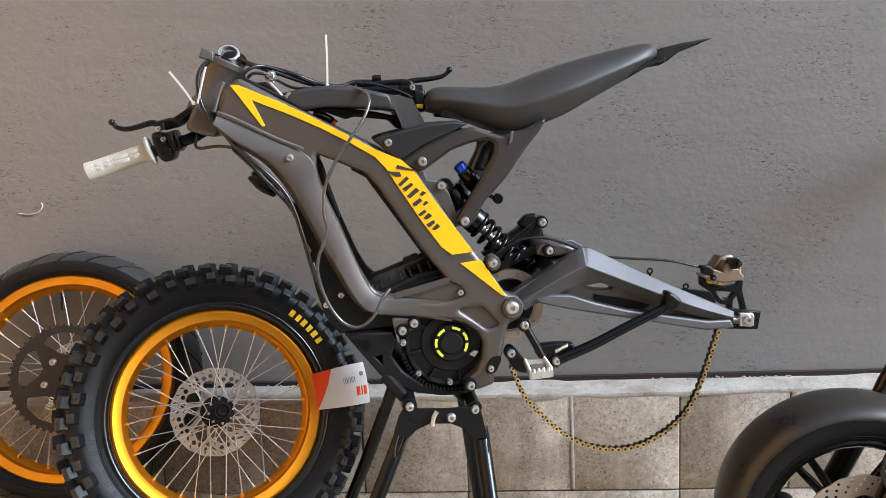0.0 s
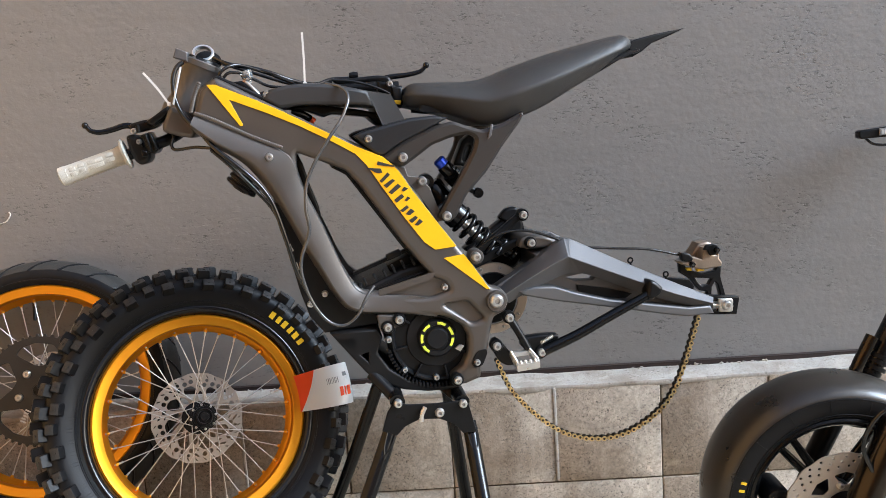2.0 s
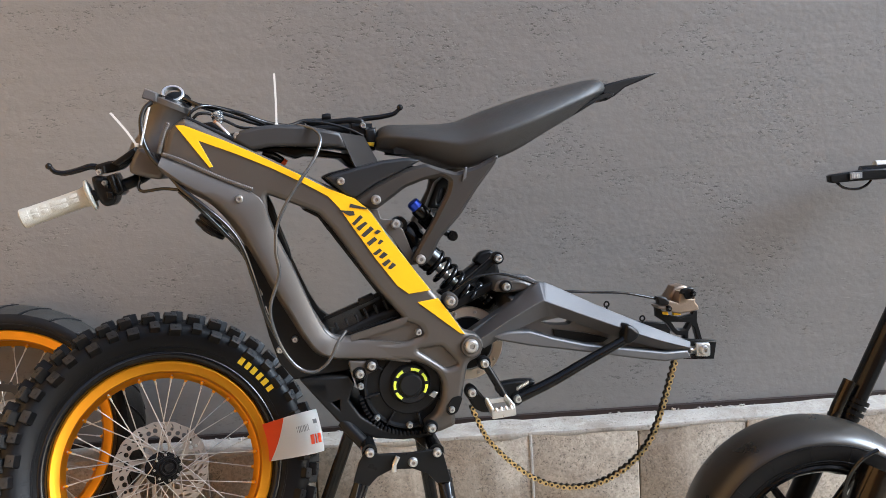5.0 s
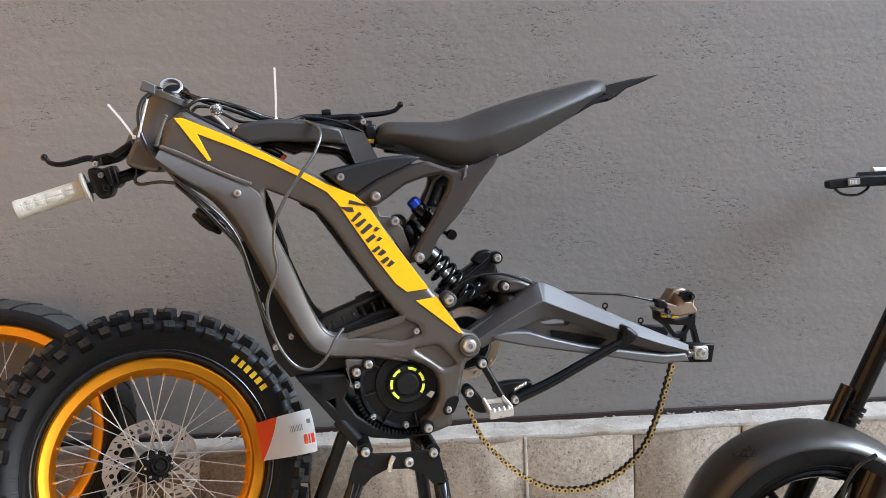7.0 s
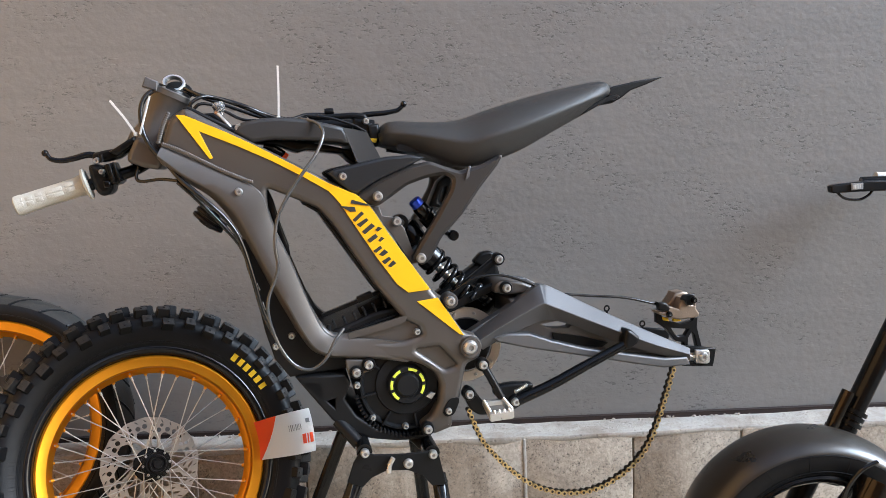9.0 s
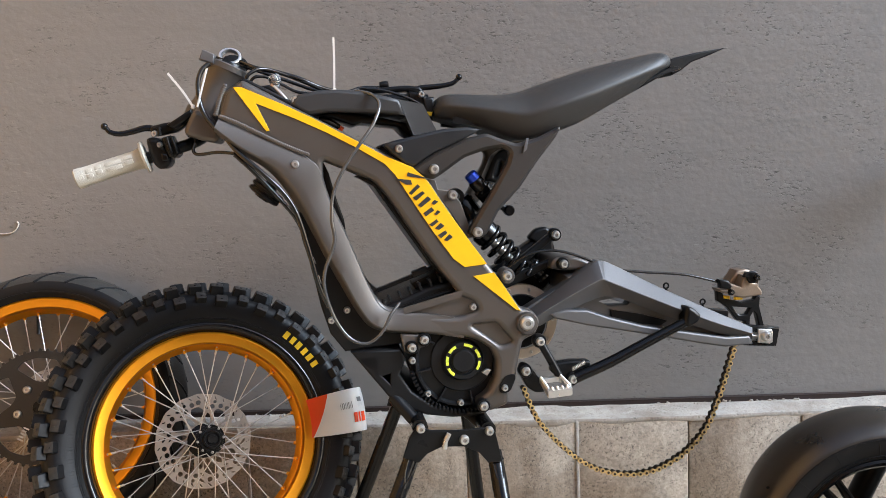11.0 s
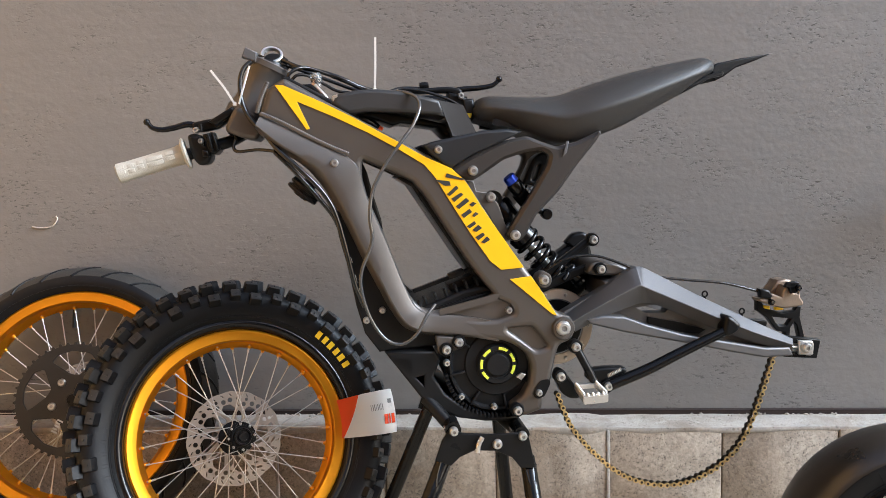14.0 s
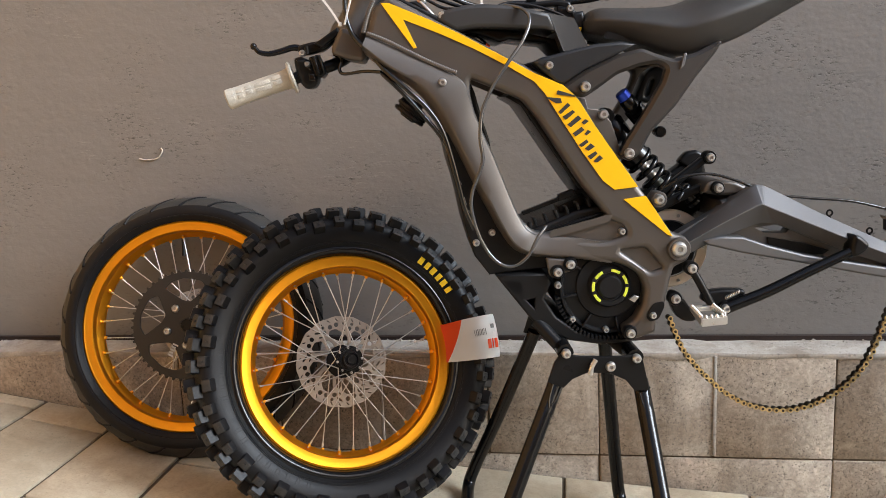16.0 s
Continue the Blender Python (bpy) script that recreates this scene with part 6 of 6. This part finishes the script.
for px in ((-0.101, -0.15, 0.624), (0.006, -0.15, 0.61)):
    tube("cross_bar", [(px[0], -0.144, px[2]), (px[0], 0.12, px[2])], 0.0125, BLACK_PAINT, stand, 16, 0)
    bolt((px[0], -0.15, px[2]), 0.0072, stand, STEEL, 0.006)
for a_, b_ in (((-0.095, -0.12, 0.614), (-0.136, -0.09, 0.661)), ((0.014, -0.12, 0.6), (-0.018, -0.06, 0.621))):
    tube("arm", [a_, b_], 0.0105, BLACK_SATIN, stand, 14, 0)
    tube("arm", [(a_[0], 0.1, a_[2]), (b_[0], 0.08, b_[2])], 0.0125, BLACK_SATIN, stand, 14, 0)
bolt((-0.034, -0.15, 0.6), 0.008, stand)
tube("lock_pin", [(-0.066, -0.156, 0.591), (-0.064, -0.156, 0.603), (-0.058, -0.156, 0.614)], 0.004, STEEL, stand, 10, 4, None, "bright lock pin")


def to_stand(pts):
    """World places, in the stand's own axes."""
    inv = stand.matrix_basis.inverted()
    return [inv @ Vector(p) for p in pts]


def on_floor(x, y, r=0.013):
    return (x, y, floor_z(x, y) + r)


near_l = to_stand([(-0.088, 1.352, 0.574), (-0.179, 1.235, 0.358), on_floor(-0.215, 1.115)])
near_r = to_stand([(0.043, 1.382, 0.557), (0.071, 1.245, 0.362), on_floor(0.092, 1.12)])
tube("leg", near_l, 0.0125, BLACK_PAINT, stand, 14, 6, None, "black tubular leg")
tube("leg", near_r, 0.0125, BLACK_PAINT, stand, 14, 6, None, "black tubular leg")
far_l = to_stand([(-0.129, 1.6, 0.583), (-0.202, 1.645, 0.407), (-0.259, 1.675, 0.278), on_floor(-0.275, 1.665, 0.018), on_floor(-0.262, 1.55), on_floor(-0.235, 1.30), on_floor(-0.215, 1.115)])
far_r = to_stand([(-0.002, 1.62, 0.559), (0.011, 1.66, 0.404), (0.021, 1.69, 0.278), on_floor(0.030, 1.685, 0.018), on_floor(0.052, 1.58), on_floor(0.075, 1.35), on_floor(0.092, 1.12)])
tube("leg", far_l, 0.0125, BLACK_PAINT, stand, 14, 8, None, "black tubular leg bent along the floor")
tube("leg", far_r, 0.0125, BLACK_PAINT, stand, 14, 8, None, "black tubular leg bent along the floor")
for p in (near_l, near_r):
    d = (p[1] - p[0]).normalized()
    side_ = d.cross(Vector((0, 1, 0))).normalized()
    # pressed neck between the plate and the round tube
    tube("leg_neck", [p[0] - d * 0.012, p[0] + d * 0.012, p[0] + d * 0.03, p[0] + d * 0.048], 0.0118, BLACK_PAINT, stand, 14, 4, 0.0130)
    for s_ in (-1, 1):
        tube("neck_crease", [p[0] + side_ * 0.007 * s_ - Vector((0, 0.0118, 0)), p[0] + d * 0.022 + side_ * 0.005 * s_ - Vector((0, 0.0128, 0)), p[0] + d * 0.036 - Vector((0, 0.0130, 0))], 0.0016, BLACK_PAINT, stand, 6, 4)
    tube("weld_bead", [p[0] - d * 0.001 + side_ * 0.0115 * c_ + Vector((0, -0.0118 * (1 - 0.5 * c_ * c_), 0)) for c_ in (-1, -0.5, 0, 0.5, 1)], 0.0015, BLACK_PAINT, stand, 6, 4, None, "glossy weld bead")

# ---------------------------------------------------------------- drive chain hanging from the sprocket
chain = thing("drive_chain", "gold drive chain hanging in a loose loop below the swingarm", "chain", (0, 1.507, 0), (0, 0, math.degrees(math.atan(0.19))))
line = spline([(0.094, -0.03, 0.637), (0.101, -0.032, 0.616), (0.115, -0.034, 0.583), (0.137, -0.035, 0.553), (0.164, -0.035, 0.524), (0.198, -0.034, 0.495), (0.236, -0.032, 0.475), (0.28, -0.03, 0.464), (0.325, -0.028, 0.465), (0.369, -0.026, 0.48), (0.406, -0.024, 0.504), (0.435, -0.022, 0.537), (0.458, -0.02, 0.586), (0.477, -0.018, 0.638), (0.489, -0.016, 0.672), (0.495, -0.015, 0.693)], 40)
acc, nodes = 0.0, [line[0]]
for a, b in zip(line, line[1:]):
    acc += (b - a).length
    if acc >= 0.0115:
        nodes.append(b)
        acc = 0.0


def link_mesh(outer):
    """Two waisted side plates with a dark pin through each eye and the rollers between, one pitch long."""
    b = bmesh.new()
    p, hw, waist = 0.0115, 0.0044, 0.0017
    for s in (-1, 1):
        y = s * (0.0062 if outer else 0.0042)
        ring = []
        for c, a0 in ((p / 2, -125), (-p / 2, 55)):
            ring += [(c + hw * math.cos(radians(a0 + 25 * i)), hw * math.sin(radians(a0 + 25 * i))) for i in range(11)]
            ring.append((0.0, waist if c > 0 else -waist))
        f = [b.verts.new((x, y - 0.0008, z)) for x, z in ring]
        g = [b.verts.new((x, y + 0.0008, z)) for x, z in ring]
        b.faces.new(f)
        b.faces.new(g[::-1])
        for i in range(len(ring)):
            b.faces.new((f[i], g[i], g[(i + 1) % len(ring)], f[(i + 1) % len(ring)]))
    for x in (-p / 2, p / 2):
        tube_bm(b, [(x, -0.0074 if outer else -0.0052, 0), (x, 0.0074 if outer else 0.0052, 0)], 0.0024, 8)
        if not outer:
            tube_bm(b, [(x, -0.0033, 0), (x, 0.0033, 0)], 0.0038, 8)
    return b


CHAIN_DARK = material("worn_chain_plate", (0.36, 0.25, 0.11), 0.42, 0.75, 0.3, 120, 900, 0.1, 0.12, 0.2)
CHAIN_PIN = material("dark_chain_steel", (0.035, 0.028, 0.02), 0.45, 0.6, 0.3, 120, 900, 0.1, 0.12)
links = [None, None]
for i, (a, b) in enumerate(zip(nodes, nodes[1:])):
    k_ = i % 2
    if links[k_] is None:
        ob = part("chain_link", link_mesh(k_ == 0), CHAIN_GOLD if k_ == 0 else CHAIN_DARK, chain)
        ob.data.materials.append(CHAIN_PIN)
        for p in ob.data.polygons:
            p.material_index = 1 if p.index >= 26 else 0
        links[k_] = ob.data
    else:
        ob = new("chain_link", links[k_])
        ob.parent = chain
    d = b - a
    ob.matrix_local = Matrix.Translation((a + b) / 2) @ Matrix.Rotation(-math.atan2(d.z, d.x), 4, "Y") @ Matrix.Rotation(-0.04 + 0.05 * math.sin(i * 1.7), 4, "X")

# ---------------------------------------------------------------- parked scooter, seen in part
SC = Vector((0.660, 1.431, 0.385))
scooter = thing("scooter", "parked small motor scooter with a worn slick front tyre", "scooter", SC, (0, 0, 0))
round_ = [(0.1885 + 0.0290 * math.sin(radians(7.5 * q)), 0.0615 * math.cos(radians(7.5 * q))) for q in range(1, 12)]
tyre_s = lathe("tyre", [(0.150, -0.048), (0.156, -0.055), (0.164, -0.0585), (0.174, -0.0608), (0.184, -0.0615)] + [(r_, -y_) for r_, y_ in round_] + [(0.2178, 0.0)] + round_[::-1] + [(0.175, 0.0615), (0.156, 0.055), (0.150, 0.048), (0.165, 0.04), (0.21, 0.0), (0.165, -0.04)], RUBBER_SLICK, scooter, 112, "y", (0, 0, 0), True, "worn smooth scooter tyre", 50)
tyre_s.data.materials.append(RUBBER)
for f in tyre_s.data.polygons:
    if (f.center.x ** 2 + f.center.z ** 2) ** 0.5 < 0.1895:
        f.material_index = 1
for rr, yy in ((0.1905, -0.0612), (0.163, -0.0588), (0.1585, -0.0565)):
    lathe("mould_line", [(rr + 0.0009 * math.cos(t_), yy + 0.0009 * math.sin(t_)) for t_ in [2 * math.pi * q / 6 for q in range(6)]], RUBBER, tyre_s, 96, "y", (0, 0, 0), True)
for a_ in (76, 97, 118, 139, 160):
    part("mould_line", tube_bm(bmesh.new(), [(r_ * math.cos(radians(a_)), y_, r_ * math.sin(radians(a_))) for r_, y_ in ((0.163, -0.0586), (0.176, -0.0612), (0.190, -0.0612))], 0.0006, 5), RUBBER, tyre_s)
lathe("rim", [(0.151, -0.050), (0.154, -0.054), (0.150, -0.056), (0.144, -0.052), (0.138, -0.044), (0.132, -0.02), (0.132, 0.02), (0.138, 0.044), (0.151, 0.050), (0.140, 0.03), (0.140, -0.03)], BLACK_PAINT, scooter, 72, "y", (0, 0, 0), True, "black cast rim")
for i in range(5):
    a = 2 * math.pi * i / 5 + radians(128)
    for s in (-0.17, 0.17):
        tube("rim_spoke", [(0.035 * math.cos(a + s), -0.012, 0.035 * math.sin(a + s)), (0.136 * math.cos(a + s * 0.55), -0.024, 0.136 * math.sin(a + s * 0.55))], 0.009, BLACK_PAINT, scooter, 8, 0, 0.0065)
lathe("hub", [(0.0, -0.07), (0.014, -0.07), (0.016, -0.06), (0.034, -0.055), (0.036, 0.04), (0.0, 0.04)], BLACK_SATIN, scooter, 32)
lathe("brake_caliper", [(0.0, -0.052), (0.020, -0.052), (0.023, -0.046), (0.023, 0.01), (0.0, 0.01)], BLACK_SATIN, scooter, 24, "y", (-0.103, 0.0, 0.012))
brake_disc(scooter, 0.101, -0.070, 0.034, "drilled steel brake disc", 2, 8)
for i in range(2):
    a = radians(162.5 + 4.6 * i)
    part("print_mark", box_bm(bmesh.new(), (0.1685, -0.0618, -0.0022), (0.178, -0.0600, 0.0022), 0.0, Matrix.Rotation(-a, 4, "Y")), YELLOW_PRINT, scooter, "yellow printed mark")
bolt((-0.01, -0.072, 0.045), 0.006, scooter)
bolt((-0.045, -0.072, 0.012), 0.006, scooter)


def sc(p):
    return scooter.matrix_basis.inverted() @ Vector(p)


tube("fork_leg", [sc(p) for p in ((0.661, 1.33, 0.38), (0.688, 1.335, 0.446), (0.734, 1.345, 0.542))], 0.026, FORK_BRONZE, scooter, 24, 0, None, "bronze lower fork leg")
tube("fork_leg", [sc(p) for p in ((0.752, 1.54, 0.462), (0.777, 1.54, 0.561))], 0.026, FORK_BRONZE, scooter, 24, 0, None, "bronze lower fork leg")
tube("fork_leg", [sc(p) for p in ((0.677, 1.53, 0.393), (0.713, 1.53, 0.468), (0.74, 1.535, 0.53))], 0.02, BLACK_SATIN, scooter, 16, 0)
f0, f1 = sc((0.786, 1.525, 0.582)), sc((0.953, 1.55, 0.9))
tube("fork_tube", [f0 - (f1 - f0).normalized() * 0.07, f1], 0.0185, BLACK_PAINT, scooter, 20, 0, None, "dark upper fork tube")
fd = (f1 - f0).normalized()
for s, r_ in ((-0.022, 0.0205), (-0.012, 0.024), (0.0, 0.0235), (0.01, 0.0245)):
    tube("seal_ring", [f0 + fd * s, f0 + fd * (s + 0.008)], r_, BLACK_SATIN, scooter, 20, 0)
bm = bmesh.new()
gp = [sc(p) for p in ((0.739, 1.5, 0.572), (0.748, 1.5, 0.595), (0.772, 1.505, 0.638))]
tube_bm(bm, gp, 0.011, 12)
part("fork_guard", bm, FORK_BRONZE, scooter, "bronze fork guard", 50)
tube("brake_hose", [sc(p) for p in ((0.714, 1.31, 0.587), (0.688, 1.31, 0.573), (0.671, 1.315, 0.544), (0.667, 1.32, 0.51), (0.682, 1.32, 0.471))], 0.0035, CABLE_BLACK, scooter, 8, 6)
# the end of its handlebar, with a black strap and printed tab
sx = [(0.8874, 0.9871), (0.8916, 0.9902), (0.9688, 0.9966), (1.0503, 0.9955), (1.0503, 0.9744), (0.9709, 0.9744), (0.8937, 0.9723), (0.8884, 0.9754)]
plate("strap", [tuple(sc((x, 1.812, z)).xz) for x, z in sx], BLACK_PLASTIC, scooter, sc((0.8, 1.80, 1.0)).y, 0.02, 0.003, (), 0.0, 0, "black strap on the bar end")
tube("cord", [sc(p) for p in ((0.9085, 1.8174, 0.9733), (0.9265, 1.8174, 0.9596), (0.9572, 1.8174, 0.9564), (0.9783, 1.8174, 0.967), (0.9858, 1.8174, 0.9807))], 0.0028, CABLE_BLACK, scooter, 8, 6)
tabq = [tuple(sc((x, 1.80, z)).xz) for x, z in [(0.9276, 0.9924), (0.953, 0.9924), (0.953, 0.9797), (0.9286, 0.9775)]]
tab_y = sc((0.8, 1.796, 1.0)).y
plate("tab", tabq, GREY_PRINT, scooter, tab_y, 0.003, 0.0005, (), 0.0, 0)
for i in range(5):
    u0 = tabq[0][0] + 0.004 + 0.0032 * i
    box("print_bar", (u0, tab_y - 0.001, tabq[3][1] + 0.003), (u0 + 0.002, tab_y, tabq[0][1] - 0.003), WHITE_PLASTIC, scooter, 0.0)
tube("bar_tube", [sc(p) for p in ((0.965, 1.828, 0.988), (1.05, 1.80, 0.99), (1.13, 1.66, 1.0), (1.20, 1.40, 1.02))], 0.016, BLACK_PAINT, scooter, 16, 5, None, "black handlebar tube")
tube("grip", [sc(p) for p in ((0.9995, 1.8333, 1.004), (1.0746, 1.8333, 1.0008))], 0.009, WHITE_PLASTIC, scooter, 16, 0, None, "pale bar end")

# ---------------------------------------------------------------- pieces of the plinth and of the pavement
rng = random.Random(11)


def block_mesh(w, h, d, seed, rough=0.0016, bevel=0.003):
    """A worn rectangular block about its centre, with softened, slightly broken edges."""
    b = bmesh.new()
    box_bm(b, (-w / 2, -d / 2, -h / 2), (w / 2, d / 2, h / 2), bevel)
    for q in b.verts:
        q.co += Vector([noise.noise(Vector((q.co.x * 30, q.co.y * 30, q.co.z * 30 + seed * 7.7 + i * 3.1))) * rough for i in range(3)])
    me = bpy.data.meshes.new("block")
    bmesh.ops.recalc_face_normals(b, faces=b.faces)
    b.to_mesh(me)
    b.free()
    for p in me.polygons:
        p.use_smooth = True
    me.set_sharp_from_angle(angle=radians(50))
    return me


def piece(name, me, mat, parent, m):
    if not me.materials:
        me.materials.append(mat)
    ob = new(name, me)
    ob.parent = parent
    ob.matrix_basis = m
    return ob


BW, BH = 0.2355, 0.2270
small = [block_mesh(BW - 0.0022, BH - 0.0025, 0.05, s) for s in range(4)]
large = [block_mesh(2 * BW - 0.0022, BH - 0.0025, 0.05, s + 9) for s in range(4)]
for i in range(-14, 12):
    x = -0.007 + BW * (i + 0.5)
    piece("block", small[(i * 3) % 4], BLOCK, plinth, pose(x + rng.uniform(-0.001, 0.001), 1.825 + rng.uniform(-0.0012, 0.0012), LEDGE_Z - 0.002 - BH / 2, 0, rng.choice((0, 180)), rng.uniform(-0.2, 0.2)))
for i in range(-7, 6):
    for c in range(2):
        x = -0.007 + 2 * BW * (i + 0.5)
        piece("block", large[(i + c) % 4], BLOCK, plinth, pose(x, 1.8255 + rng.uniform(-0.0012, 0.0012), LEDGE_Z - 0.002 - BH * (1.5 + c), 0, rng.choice((0, 180)), rng.uniform(-0.15, 0.15)))

# pale raised mortar in one joint of the plinth
for i in (-8, -2, 1, 5):
    x = -0.007 + BW * i
    part("mortar_joint", box_bm(bmesh.new(), (x - 0.0035, 1.797, LEDGE_Z - BH + 0.003), (x + 0.0035, 1.806, LEDGE_Z - 0.006), 0.0015), LEDGE, plinth, "pale mortar joint")

# loose gravel where the pavers stop short of the plinth
bm = bmesh.new()
for i in range(1700):
    x, y = rng.uniform(0.40, 1.6), rng.uniform(1.70, 1.795)
    if x < 0.49:
        y = rng.uniform(1.782, 1.797)
    r_ = rng.uniform(0.0013, 0.0036)
    g_ = bmesh.ops.create_icosphere(bm, subdivisions=1, radius=r_, matrix=Matrix.Translation((x, y, floor_z(x, y) - 0.004 + r_ * 0.5)) @ Euler((rng.uniform(0, 6), rng.uniform(0, 6), 0)).to_matrix().to_4x4() @ Matrix.Diagonal((1, rng.uniform(0.6, 1), rng.uniform(0.5, 0.9), 1)))
gravel = part("gravel", bm, BLOCK, None, "", 20)
tagged(gravel, "loose grey gravel along the foot of the plinth", "gravel", kind="stuff")

PW, PL = 0.2, 0.3
edges = [-1.495, -1.29, -1.09, -0.892, -0.687, -0.475, -0.275, -0.085, 0.105, 0.298, 0.49] + [0.49 + 0.196 * i for i in range(1, 7)]
phase = {-1.29: 1.697, -1.09: 1.425, -0.892: 1.635, -0.687: 1.432, -0.475: 1.493, -0.275: 1.55, -0.085: 1.64, 0.105: 1.735, 0.298: 1.635}
slabs = {}
for c, (x0, x1) in enumerate(zip(edges, edges[1:])):
    y_ref = phase.get(round(x0, 3), 1.45 + 0.1 * (c % 3))
    y1 = y_ref + PL * math.ceil((1.80 - y_ref) / PL)
    while y1 > -1.0:
        y0 = y1 - PL
        hi = min(y1, 1.796 if x0 < 0.48 else 1.715)
        if hi - y0 > 0.03:
            w, ln = x1 - x0 - 0.006, hi - y0 - 0.006
            key = (round(w, 3), round(ln, 3), rng.randrange(2))
            if key not in slabs:
                slabs[key] = block_mesh(w, 0.05, ln, len(slabs), 0.0012, 0.0025)
            cx, cy = (x0 + x1) / 2, (y0 + hi) / 2
            sx_, sy_ = (floor_z(cx + 0.05, cy) - floor_z(cx - 0.05, cy)) / 0.1, (floor_z(cx, cy + 0.05) - floor_z(cx, cy - 0.05)) / 0.1
            piece("paver", slabs[key], PAVER, ground, pose(cx, cy, floor_z(cx, cy) - 0.025 + rng.uniform(-0.0015, 0.0015), math.degrees(math.atan(sy_)) + rng.uniform(-0.3, 0.3), -math.degrees(math.atan(sx_)) + rng.uniform(-0.3, 0.3), rng.uniform(-0.3, 0.3)))
        y1 = y0
